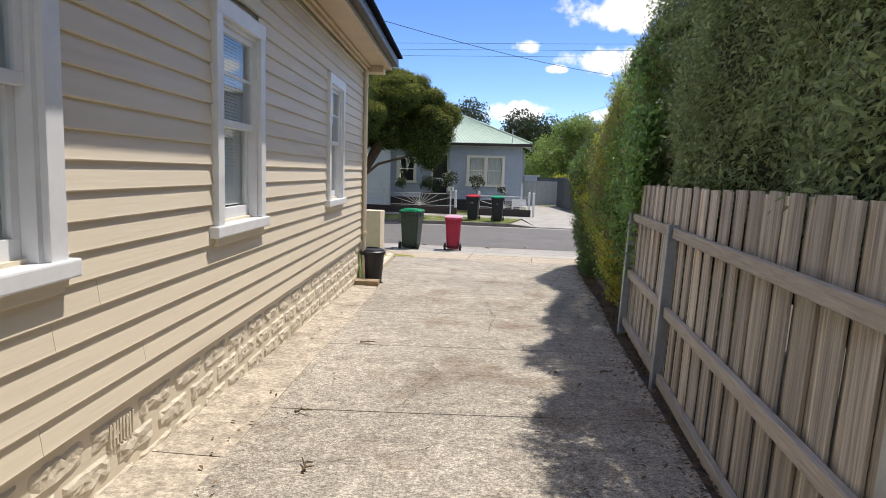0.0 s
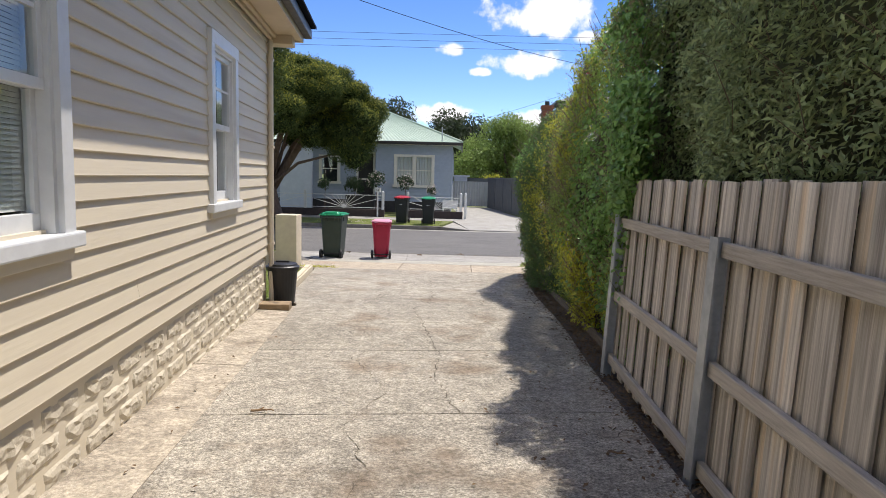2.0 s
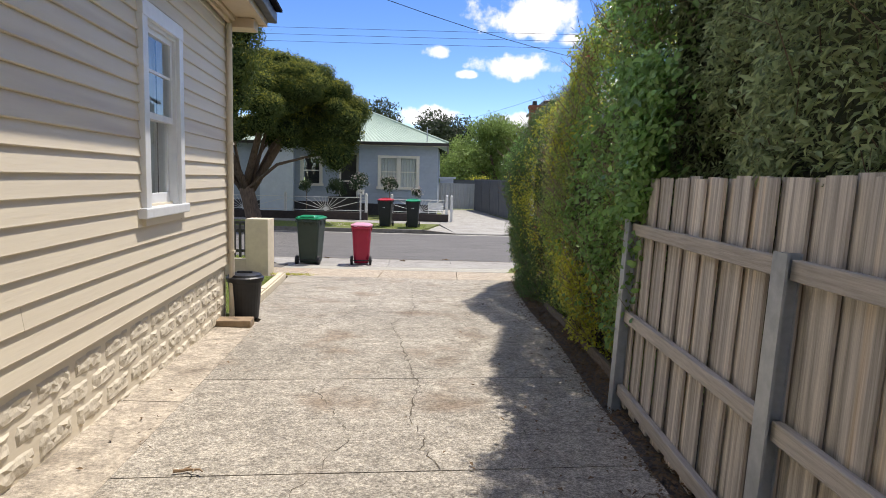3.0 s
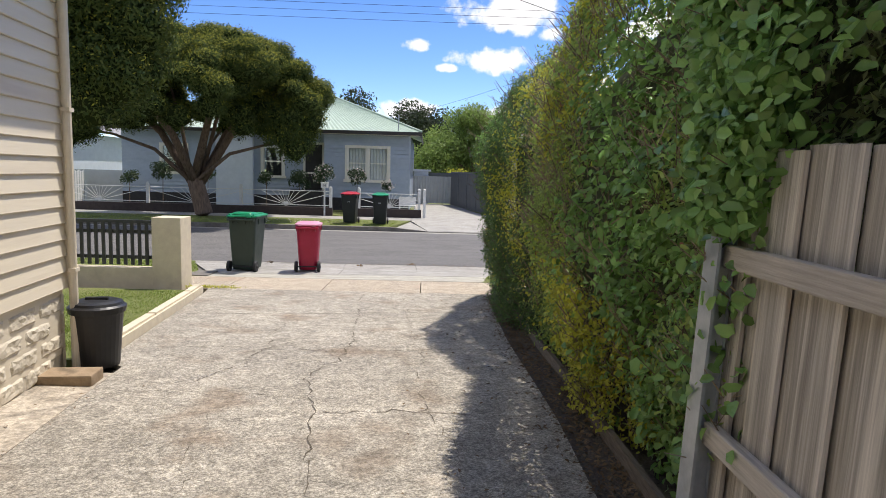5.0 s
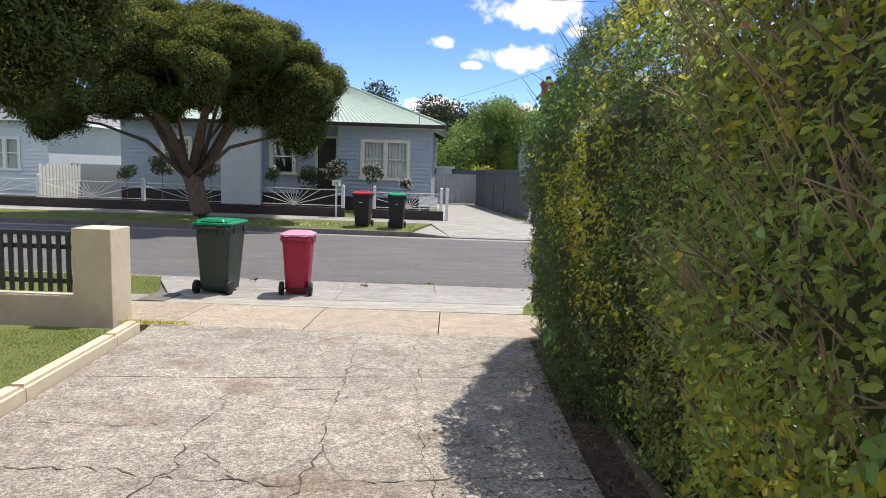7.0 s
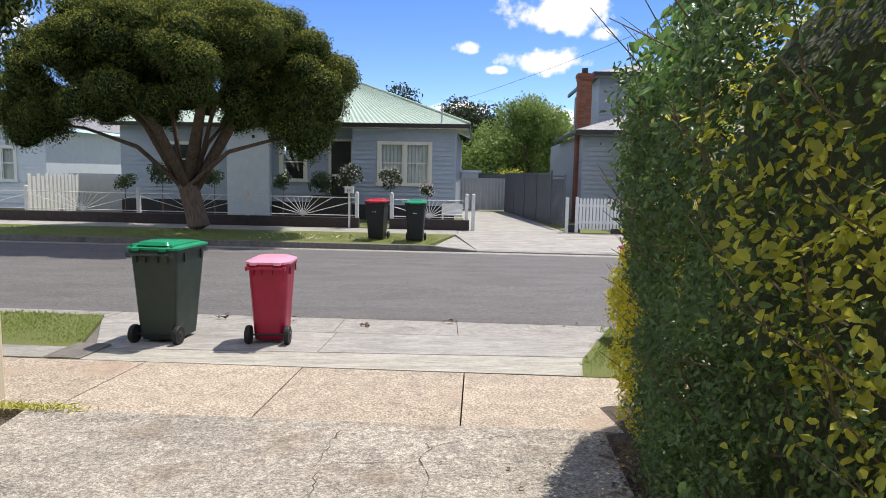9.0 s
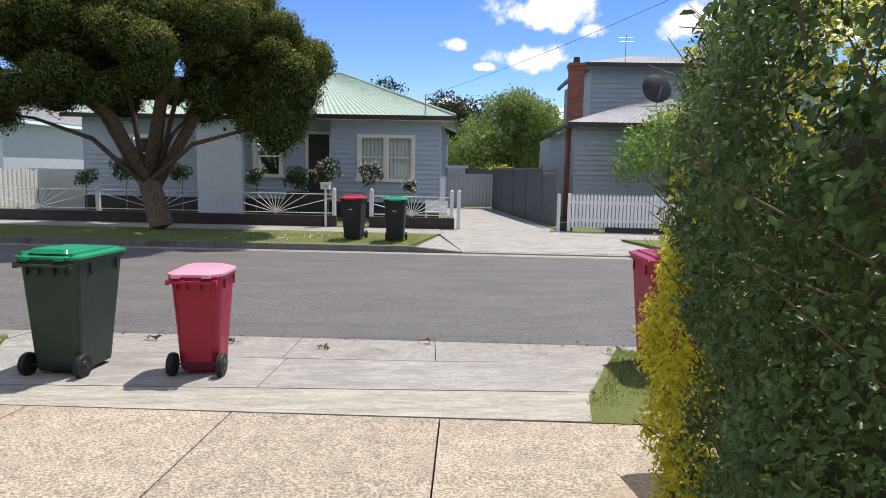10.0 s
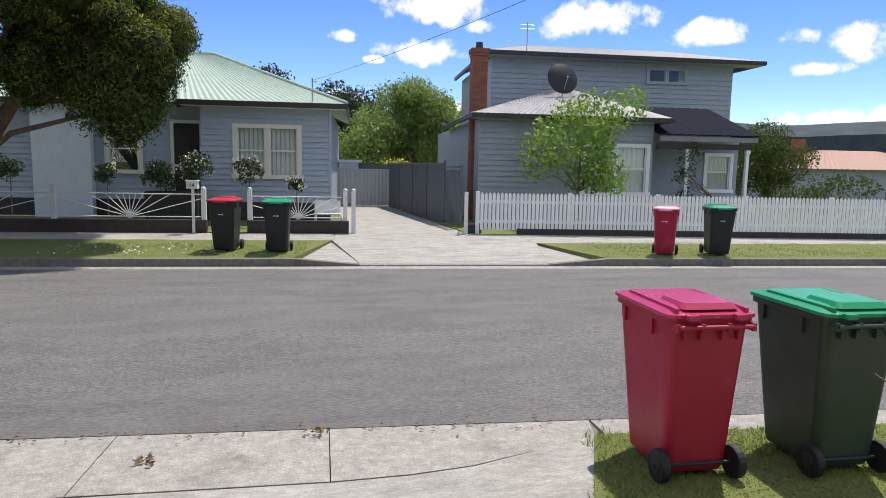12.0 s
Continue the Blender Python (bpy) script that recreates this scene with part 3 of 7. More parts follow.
def flat_piece(name, poly, zs, mat, parent, depth=0.15, label=""):
    b = bmesh.new()
    hi = [b.verts.new((*street_xy(s, d), z)) for (s, d), z in zip(poly, zs)]
    lo = [b.verts.new((*street_xy(s, d), z - depth)) for (s, d), z in zip(poly, zs)]
    b.faces.new(hi)
    b.faces.new(list(reversed(lo)))
    for k in range(len(hi)):
        b.faces.new((lo[k], lo[(k + 1) % len(hi)], hi[(k + 1) % len(hi)], hi[k]))
    bmesh.ops.recalc_face_normals(b, faces=b.faces)
    return part(name, b, mat, parent, label)


def apron_z(d):
    return -0.046 - 0.0225 * (d - 1.4)


def pan_z(d):
    return -0.082 - 0.047 * (d - 2.87)


CROSS = [
    ("strip", [(-2.85, 1.405), (2.0, 1.43), (2.1, 2.1), (0.7, 2.02), (-0.6, 1.95), (-2.85, 1.83)], apron_z, APRON_PALE),
    ("slab", [(-2.86, 1.85), (-0.608, 1.967), (-0.608, 2.855), (-1.4, 2.84), (-3.65, 3.3)], apron_z, APRON),
    ("slab", [(-0.6, 1.968), (0.7, 2.038), (2.1, 2.118), (2.26, 2.45), (2.6, 3.4), (2.05, 3.2), (1.68, 3.04), (1.28, 2.95), (0.81, 2.9), (-0.6, 2.856)], apron_z, APRON),
    ("gutter", [(-3.65, 3.325), (-1.4, 2.862), (-0.656, 2.88), (-0.696, 3.8), (-3.65, 3.8)], pan_z, GUTTERPAN),
    ("gutter", [(-0.648, 2.88), (0.795, 2.926), (0.75, 3.8), (-0.688, 3.8)], pan_z, GUTTERPAN),
    ("gutter", [(0.803, 2.926), (1.28, 2.98), (1.68, 3.07), (2.05, 3.23), (2.62, 3.425), (2.7, 3.8), (0.758, 3.8)], pan_z, GUTTERPAN),
]
for name, poly, zf, mat in CROSS:
    flat_piece(name, poly, [zf(d) for _, d in poly], mat, cross)
for sa, sb, da in ((-14, -9, 3.35), (-8.99, -3.665, 3.35), (2.715, 8, 3.43), (8.01, 14, 3.43)):
    flat_piece("gutter", [(sa, da), (sb, da), (sb, 3.8), (sa, 3.8)], [-0.1, -0.1, -0.125, -0.125], GUTTERPAN, cross, label="worn concrete gutter along the road")
flat_piece("drain_lid", [(-3.1, 1.42), (-2.75, 1.42), (-2.75, 1.95), (-3.1, 1.95)], [-0.036] * 4, KERB, cross, 0.05, "grey concrete pit cover")
flat_piece("pit_slab", [(-3.85, 1.42), (-3.12, 1.42), (-3.12, 1.8), (-3.85, 1.8)], [-0.04] * 4, APRON, cross, 0.05)

flat_piece("bed", [(-5, 1.395), (4, 1.395), (4, 3.83), (-5, 3.83)], [-0.072, -0.072, -0.142, -0.142], KERB, cross)
# nature strips on this side
for name, poly in (("nature_strip", [(-16, 1.41), (-2.86, 1.41), (-3.66, 3.36), (-16, 3.36)]), ("nature_strip", [(1.98, 1.41), (16, 1.41), (16, 3.42), (2.6, 3.42), (2.24, 2.46), (2.07, 2.0)])):
    ob = flat_piece(name, poly, [-0.045 - 0.013 * (d - 1.41) for _, d in poly], GRASS_SOIL, None, 0.2)
    tagged(ob, "patchy mown grass verge beside the kerb", "verge", kind="structure")

# the road
b = bmesh.new()
N = 20
prev = None
for k in range(N + 1):
    d = 3.81 + (11.12 - 3.81) * k / N
    z = -0.125 + 0.05 * math.sin(math.pi * k / N)
    row = [b.verts.new((*street_xy(s, d), z)) for s in (-400, -60, -20, 0, 20, 60, 400)]
    if prev:
        for i in range(6):
            b.faces.new((prev[i], prev[i + 1], row[i + 1], row[i]))
    prev = row
thing("road", b, ASPHALT, "worn grey asphalt suburban road", "road", kind="structure")

# far side: gutter, kerb, verge, path
far = empty("far_kerb", "dark weathered concrete kerb and pale gutter", "kerb", kind="structure")
flat_piece("gutter", [(-60, 11.13), (60, 11.13), (60, 11.42), (-60, 11.42)], [-0.125, -0.125, -0.12, -0.12], GUTTERPAN, far)
for sa, sb, za, zb in ((-60, -0.2, 0.015, 0.015), (-0.2, 1.0, 0.015, -0.09), (1.0, 4.7, -0.09, -0.09), (4.7, 5.9, -0.09, 0.015), (5.9, 60, 0.015, 0.015)):
    flat_piece("kerb", [(sa, 11.43), (sb, 11.43), (sb, 11.6), (sa, 11.6)], [za, zb, zb, za], KERB if za > 0 or zb > 0 else GUTTERPAN, far)
for poly in ([(-60, 11.61), (-0.25, 11.61), (0.35, 14.4), (-60, 14.4)], [(5.95, 11.61), (60, 11.61), (60, 14.0), (5.2, 14.0)]):
    ob = flat_piece("nature_strip", poly, [0.01, 0.01, 0.03, 0.03], GRASS_SOIL, None, 0.25)
    tagged(ob, "green grass verge with small white daisies", "verge", kind="structure")
for sa, sb in ((-60, -20), (-19.98, -9), (-8.99, -4), (-3.99, 0.4), (0.41, 5.1), (5.11, 10), (10.01, 30), (30.02, 60)):
    ob = flat_piece("pavement", [(sa, 14.41 if sb < 5.2 else 14.01), (sb, 14.41 if sb < 5.2 else 14.01), (sb, 15.9), (sa, 15.9)], [0.03] * 4, APRON, None, 0.25)
    tagged(ob, "pale concrete pavement before the far houses", "pavement", kind="structure")
ob = flat_piece("far_crossing", [(1.0, 11.61), (4.75, 11.61), (5.15, 14.0), (5.1, 14.4), (0.38, 14.4)], [-0.085, -0.085, 0.03, 0.032, 0.032], APRON, None, 0.25)
tagged(ob, "concrete crossing with splayed edges", "crossing", kind="structure")
ob = flat_piece("far_bed", [(-2, 11.605), (8, 11.605), (8, 15.95), (-2, 15.95)], [-0.095, -0.095, 0.018, 0.018], APRON, None, 0.3)
tagged(ob, "concrete under the far crossing", "crossing", kind="structure")
ob = flat_piece("far_driveway", [(0.75, 15.91), (3.85, 15.91), (2.3, 26.4), (0.1, 26.4)], [0.03, 0.03, 0.1, 0.1], APRON, None, 0.25)
tagged(ob, "long pale concrete driveway beside the blue house", "driveway", kind="structure")
ob = flat_piece("far_yard", [(-30, 15.92), (0.72, 15.92), (0.08, 27), (-30, 27)], [0.05, 0.05, 0.1, 0.1], GRASS_SOIL, None, 0.3)
tagged(ob, "lawn and garden of the blue house", "garden", kind="structure")
ob = flat_piece("far_yard", [(3.87, 15.92), (60, 15.92), (60, 27), (2.32, 27)], [0.04, 0.04, 0.1, 0.1], GRASS_SOIL, None, 0.3)
tagged(ob, "garden behind the white picket fence", "garden", kind="structure")
# ---- cream weatherboard house ----
WX, Y0, Y1, ZB, ZT, PITCH = -2.37, -6.0, 9.5, 0.823, 3.62, 0.1285
WINS = [(0.5, 1.54, 1.58, 3.05), (3.16, 4.17, 1.58, 3.05), (6.7, 7.69, 1.6, 3.1)]
wall = empty("wall_house", "cream painted weatherboard side wall", "wall", kind="structure")
inner = bmesh.new()
# framed core with real openings
cuts = sorted(WINS)
ya = Y0
for wa, wb, za, zb in cuts:
    box(inner, (WX - 0.16, ya, 0.3), (WX - 0.03, wa + 0.05, ZT))
    box(inner, (WX - 0.16, wa + 0.05, 0.3), (WX - 0.03, wb - 0.05, za + 0.02))
    box(inner, (WX - 0.16, wa + 0.05, zb - 0.05), (WX - 0.03, wb - 0.05, ZT))
    ya = wb - 0.05
box(inner, (WX - 0.16, ya, 0.3), (WX - 0.03, Y1 - 0.03, ZT))
part("core", inner, BOARD, wall)
box(e := bmesh.new(), (-9, Y1 - 0.16, 0.3), (WX - 0.17, Y1 - 0.03, ZT))
part("front_core", e, BOARD, wall)


def board_mesh(length):
    """A lapped board with a thick, rounded lower lip, along y from 0."""
    b = bmesh.new()
    prof = [(0.0, 0.0), (0.004, -0.003), (0.02, -0.003), (0.024, 0.003), (0.022, 0.012), (0.004, PITCH + 0.008), (0.0, PITCH + 0.008)]
    prof = [(x - 0.014, z) for x, z in prof]
    a = [b.verts.new((x, 0, z)) for x, z in prof]
    c = [b.verts.new((x, length, z)) for x, z in prof]
    b.faces.new(a)
    b.faces.new(list(reversed(c)))
    for k in range(len(prof)):
        b.faces.new((a[k], c[k], c[(k + 1) % len(prof)], a[(k + 1) % len(prof)]))
    bmesh.ops.recalc_face_normals(b, faces=b.faces)
    return b


rb = random.Random(11)
row = 0
z = ZB
while z < ZT - 0.02:
    spans = [(Y0, Y1)]
    for wa, wb, za, zb in WINS:
        if z + PITCH > za - 0.09 and z < zb - 0.02:
            nxt = []
            for a, c in spans:
                nxt += [(a, wa + 0.012), (wb - 0.012, c)] if a < wa < c else [(a, c)]
            spans = nxt
    for a, c in spans:
        if c - a > 5.5:
            j = a + (c - a) * rb.uniform(0.25, 0.75)
            ends = [(a, j - 0.0015), (j + 0.0015, c)]
        else:
            ends = [(a, c)]
        for p, q in ends:
            ob = part("weatherboard", board_mesh(q - p), BOARD, wall)
            ob.location = (WX, p, z)
    z += PITCH
    row += 1
# boards round the corner, end on
for k in range(row):
    ob = part("weatherboard", board_mesh(6.6), BOARD, wall)
    ob.matrix_world = pose(-9.0, Y1, ZB + k * PITCH) @ Matrix(((0, 1, 0, 0), (1, 0, 0, 0), (0, 0, 1, 0), (0, 0, 0, 1)))
part("corner_stop", one((WX - 0.02, Y1 - 0.012, ZB - 0.01), (WX + 0.022, Y1 + 0.026, ZT - 0.01), 0.004), BOARD, wall)

# split-face block base
base = empty("foundation_wall", "cream split-face block foundation wall", "wall", kind="structure")
part("backing", one((WX - 0.17, Y0, -0.3), (WX - 0.036, Y1 - 0.02, ZB - 0.02)), MORTAR, base)
part("front_backing", one((-9, Y1 - 0.17, -0.3), (WX - 0.18, Y1 - 0.045, ZB - 0.02)), MORTAR, base)


def block_mesh(seed, w, h):
    b = bmesh.new()
    r = random.Random(seed)
    nx, nz = 10, 5
    g = {}
    for i in range(nx + 1):
        for j in range(nz + 1):
            u, v = i / nx, j / nz
            inset = min(u, 1 - u, v * 0.8, (1 - v) * 0.8)
            d = 0.0 if inset <= 0 else 0.008 + 0.012 * min(1, inset * 6) + 0.011 * noise.noise((u * w * 21, v * h * 21, seed)) + r.uniform(-0.003, 0.004)
            jx = 0 if i in (0, nx) else r.uniform(-0.008, 0.008)
            jz = 0 if j in (0, nz) else r.uniform(-0.006, 0.006)
            g[i, j] = b.verts.new((d, u * w + jx, v * h + jz))
    for i in range(nx):
        for j in range(nz):
            if r.random() < 0.5:
                b.faces.new((g[i, j], g[i + 1, j], g[i + 1, j + 1]))
                b.faces.new((g[i, j], g[i + 1, j + 1], g[i, j + 1]))
            else:
                b.faces.new((g[i, j], g[i + 1, j], g[i, j + 1]))
                b.faces.new((g[i + 1, j], g[i + 1, j + 1], g[i, j + 1]))
    back = {}
    for (i, j) in ((0, 0), (nx, 0), (nx, nz), (0, nz)):
        back[i, j] = b.verts.new((-0.05, i / nx * w, j / nz * h))
    ring = [(i, 0) for i in range(nx)] + [(nx, j) for j in range(nz)] + [(i, nz) for i in range(nx, 0, -1)] + [(0, j) for j in range(nz, 0, -1)]
    corners = [(0, 0), (nx, 0), (nx, nz), (0, nz)]
    for a, c in zip(corners, corners[1:] + corners[:1]):
        k0, k1 = ring.index(a), ring.index(c) if ring.index(c) > ring.index(a) else len(ring)
        b.faces.new([g[p] for p in reversed(ring[k0:k1] + [c])] + [back[a], back[c]])
    bmesh.ops.recalc_face_normals(b, faces=b.faces)
    me = bpy.data.meshes.new("block")
    b.to_mesh(me)
    b.free()
    me.materials.append(BLOCK)
    return me


BH, BW = 0.15, 0.43
kinds = [block_mesh(40 + k, BW - 0.014, BH - 0.013) for k in range(9)]
for course in range(5):
    zc = ZB - 0.035 - BH * (course + 1)
    y = Y0 + (BW / 2 if course % 2 else 0)
    while y + BW < Y1 + 0.01:
        if zc + BH > ground_z(0, y) - 0.02:
            ob = new("block", kinds[rb.randrange(9)])
            ob.parent = base
            ob.location = (WX - 0.04, y, zc)
        y += BW
for course in range(5):
    zc = ZB - 0.035 - BH * (course + 1)
    for k in range(6):
        ob = new("block", kinds[rb.randrange(9)])
        ob.parent = base
        ob.matrix_world = pose(WX - 0.02 - BW * k, Y1 - 0.04, zc, 0, 0, 90) 
part("air_vent", boxes(*[((WX - 0.03, 1.9 + 0.03 * k, 0.62), (WX - 0.015, 1.915 + 0.03 * k, 0.74)) for k in range(8)], ((WX - 0.045, 1.88, 0.6), (WX - 0.03, 2.16, 0.76))), BLOCK, base, "small terracotta wall vent")


# windows
def sash_window(k, wa, wb, za, zb, blind):
    w = empty("window_%d" % k, "white double-hung sash window with %s" % ("venetian blind" if blind else "sheer curtain"), "window", kind="structure")
    x = WX
    fr = bmesh.new()
    F = 0.11
    box(fr, (x - 0.02, wa, za - 0.0), (x + 0.042, wa + F, zb), 0.004)
    box(fr, (x - 0.02, wb - F, za - 0.0), (x + 0.042, wb, zb), 0.004)
    box(fr, (x - 0.02, wa - 0.003, zb - F), (x + 0.046, wb + 0.003, zb + 0.004), 0.004)
    part("architrave", fr, TRIM, w)
    part("window_sill", one((x - 0.05, wa - 0.06, za - 0.075), (x + 0.062, wb + 0.06, za + 0.002), 0.01), TRIM, w)
    part("apron_batten", one((x - 0.02, wa + 0.01, za - 0.13), (x + 0.03, wb - 0.01, za - 0.077), 0.004), BOARD, w)
    a, c = wa + F, wb - F
    jm = bmesh.new()
    for q in ((a - 0.002, a + 0.03), (c - 0.03, c + 0.002)):
        box(jm, (x - 0.14, q[0], za), (x + 0.012, q[1], zb - F))
    box(jm, (x - 0.14, a + 0.03, zb - F - 0.03), (x + 0.012, c - 0.03, zb - F + 0.002))
    part("jamb", jm, TRIM, w)
    a, c = a + 0.031, c - 0.031
    mid = za + (zb - F - za) * 0.5
    up, lo = bmesh.new(), bmesh.new()
    R = 0.045
    box(up, (x - 0.05, a, mid - 0.02), (x - 0.012, c, mid + 0.03), 0.003)
    box(up, (x - 0.05, a, zb - F - 0.03 - R), (x - 0.012, c, zb - F - 0.031), 0.003)
    box(up, (x - 0.05, a, mid + 0.03), (x - 0.012, a + R, zb - F - 0.03 - R), 0.003)
    box(up, (x - 0.05, c - R, mid + 0.03), (x - 0.012, c, zb - F - 0.03 - R), 0.003)
    bar = (mid + zb - F) / 2
    box(up, (x - 0.042, a + R, bar - 0.01), (x - 0.018, c - R, bar + 0.01))
    part("upper_sash", up, TRIM, w)
    box(lo, (x - 0.092, a, za + 0.003), (x - 0.053, c, za + 0.1), 0.003)
    box(lo, (x - 0.092, a, mid - 0.02), (x - 0.053, c, mid + 0.025), 0.003)
    box(lo, (x - 0.092, a, za + 0.1), (x - 0.053, a + R, mid - 0.02), 0.003)
    box(lo, (x - 0.092, c - R, za + 0.1), (x - 0.053, c, mid - 0.02), 0.003)
    part("lower_sash", lo, TRIM, w)
    for nm, xx, z0, z1 in (("upper_pane", x - 0.03, mid + 0.03, zb - F - 0.03 - R), ("lower_pane", x - 0.072, za + 0.1, mid - 0.02)):
        p = part(nm, sheet(((xx, a + R - 0.004, z0 - 0.004), (xx, c - R + 0.004, z0 - 0.004), (xx, c - R + 0.004, z1 + 0.004), (xx, a + R - 0.004, z1 + 0.004))), GLASS, w)
        p.visible_shadow = False
    if blind:
        z = za + 0.11
        bl = bmesh.new()
        while z < zb - F - 0.06:
            v = [bl.verts.new(q) for q in ((x - 0.1, a + 0.01, z), (x - 0.1, c - 0.01, z), (x - 0.109, c - 0.01, z + 0.0235), (x - 0.109, a + 0.01, z + 0.0235))]
            v2 = [bl.verts.new(p.co + Vector((-0.003, 0, 0))) for p in v]
            bl.faces.new(v)
            bl.faces.new(list(reversed(v2)))
            z += 0.024
        ob = part("blind", bl, BLIND, w, "closed pale venetian blind")
    else:
        bl = bmesh.new()
        prev = None
        for i in range(41):
            y = a - 0.01 + (c - a + 0.02) * i / 40
            xx = x - 0.17 + 0.018 * math.sin(i * 1.3)
            rw = [bl.verts.new((xx, y, za)), bl.verts.new((xx, y, zb))]
            if prev and not 14 < i < 24:
                bl.faces.new((prev[0], rw[0], rw[1], prev[1]))
            prev = rw
        part("curtain", bl, CURTAIN, w, "sheer curtain drawn to the sides")
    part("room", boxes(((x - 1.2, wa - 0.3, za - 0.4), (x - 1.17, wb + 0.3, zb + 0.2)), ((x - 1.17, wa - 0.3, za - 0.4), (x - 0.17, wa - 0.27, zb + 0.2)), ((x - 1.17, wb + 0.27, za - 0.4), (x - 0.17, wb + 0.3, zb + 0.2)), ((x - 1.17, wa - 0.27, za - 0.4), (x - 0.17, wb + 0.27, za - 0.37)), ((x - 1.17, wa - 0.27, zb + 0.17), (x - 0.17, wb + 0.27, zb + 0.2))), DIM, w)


for k, (wa, wb, za, zb) in enumerate(WINS):
    sash_window(k + 1, wa, wb, za, zb, k < 2)

# eaves
eave = empty("eaves", "cream boxed eaves with dark brown gutter", "eaves", kind="structure")
EX, EY = -1.965, 9.9
part("soffit_lining", one((-2.345, Y0, ZT + 0.02), (EX - 0.03, EY - 0.03, ZT + 0.035)), SOFFIT, eave)
part("front_soffit", one((-9, Y1, ZT + 0.02), (-2.35, EY - 0.03, ZT + 0.035)), SOFFIT, eave)
part("scotia", boxes(((-2.345, Y0, ZT - 0.06), (-2.305, Y1, ZT + 0.02)), ((-2.305, Y0, ZT - 0.02), (-2.26, Y1 + 0.1, ZT + 0.02)), bevel=0.01), SOFFIT, eave)
part("bulkhead", boxes(((-2.4, Y1 + 0.03, ZT - 0.09), (-2.06, EY - 0.1, ZT + 0.018)), bevel=0.006), SOFFIT, eave)
part("fascia", boxes(((EX - 0.03, Y0, ZT + 0.0), (EX, EY, ZT + 0.17)), ((-9, EY - 0.03, ZT + 0.0), (EX - 0.031, EY, ZT + 0.17)), bevel=0.004), SOFFIT, eave)
gt = bmesh.new()
box(gt, (EX + 0.001, Y0, ZT + 0.07), (EX + 0.1, EY + 0.1, ZT + 0.19), 0.012)
box(gt, (-9, EY + 0.001, ZT + 0.07), (EX, EY + 0.1, ZT + 0.19), 0.012)
part("gutter", gt, GUTTER, eave, "dark brown quad gutter")
rf = bmesh.new()
ra = [(-1.8, Y0, ZT + 0.2), (-1.8, EY + 0.08, ZT + 0.2), (-6.0, 5.7, ZT + 2.3), (-6.0, Y0, ZT + 2.3), (-11, EY + 0.08, ZT + 0.2)]
vs = [rf.verts.new(p) for p in ra]
rf.faces.new((vs[0], vs[1], vs[2], vs[3]))
rf.faces.new((vs[1], vs[4], vs[2]))
e2 = bmesh.ops.extrude_face_region(rf, geom=list(rf.faces))
for v in e2["geom"]:
    if isinstance(v, bmesh.types.BMVert):
        v.co.z += 0.03
part("roof", rf, DARKROOF, eave)
dp = bmesh.new()
tube(dp, (-2.325, Y1 - 0.01, ground_z(0, Y1) + 0.02), (-2.325, Y1 - 0.01, ZT - 0.06), 0.033, sides=12)
pipe = empty("downpipe", "cream painted round downpipe at the house corner", "downpipe")
part("pipe", dp, BOARD, pipe)
for zz in (0.95, 2.2, 3.3):
    part("bracket", one((-2.345, Y1 - 0.055, zz), (-2.287, Y1 + 0.03, zz + 0.03)), BOARD, pipe)
# closing walls behind
ob = thing("wall_back", one((-9, -6.2, 0.2), (-2.45, -6.0, 3.8)), BOARD, "plain rear wall of the cream house", "wall", kind="structure")
# ---- paling fence along the drive ----
FDIR = Vector((0.122, 1.0, 0)).normalized()
F0 = Vector((1.125, 6.05, 0))  # street end
FENCE = Matrix.Translation(F0) @ pose(0, 0, 0, 0, 0, -math.degrees(math.atan2(FDIR.x, FDIR.y))) @ pose(0, 0, 1.6, 0, 2.4, 0) @ pose(0, 0, -1.6)  # local -y runs back along the fence


def fence_ground(l):
    return 0.25 - 0.004 * l


fence = empty("paling_fence", "weathered grey timber paling fence with steel posts", "fence", FENCE)
rf2 = random.Random(21)
pal_meshes = []
for k in range(8):
    b = bmesh.new()
    w, h = 0.15 + rf2.uniform(-0.005, 0.005), 1.6
    box(b, (0.0, -w / 2, 0.0), (0.016, w / 2, h), 0.0025)
    for v in b.verts:
        v.co.y += 0.003 * math.sin(v.co.z * 2 + k)
    me = bpy.data.meshes.new("paling")
    b.to_mesh(me)
    b.free()
    me.materials.append(PALING)
    pal_meshes.append(me)
l = -0.02
k = 0
while l > -11:
    back = k % 2
    ob = new("paling", pal_meshes[rf2.randrange(8)])
    ob.parent = fence
    ob.matrix_basis = pose(0.021 + 0.026 * back + rf2.uniform(0, 0.004), l, fence_ground(l) + 0.06 + rf2.uniform(-0.012, 0.008), 0, rf2.uniform(-0.25, 0.25), 0) @ pose(0, 0, 0, rf2.uniform(-0.35, 0.35), 0, rf2.uniform(-1.5, 1.5))
    l -= 0.1255
    k += 1
posts = [0.0, -2.1, -5.4, -8.1, -10.6]
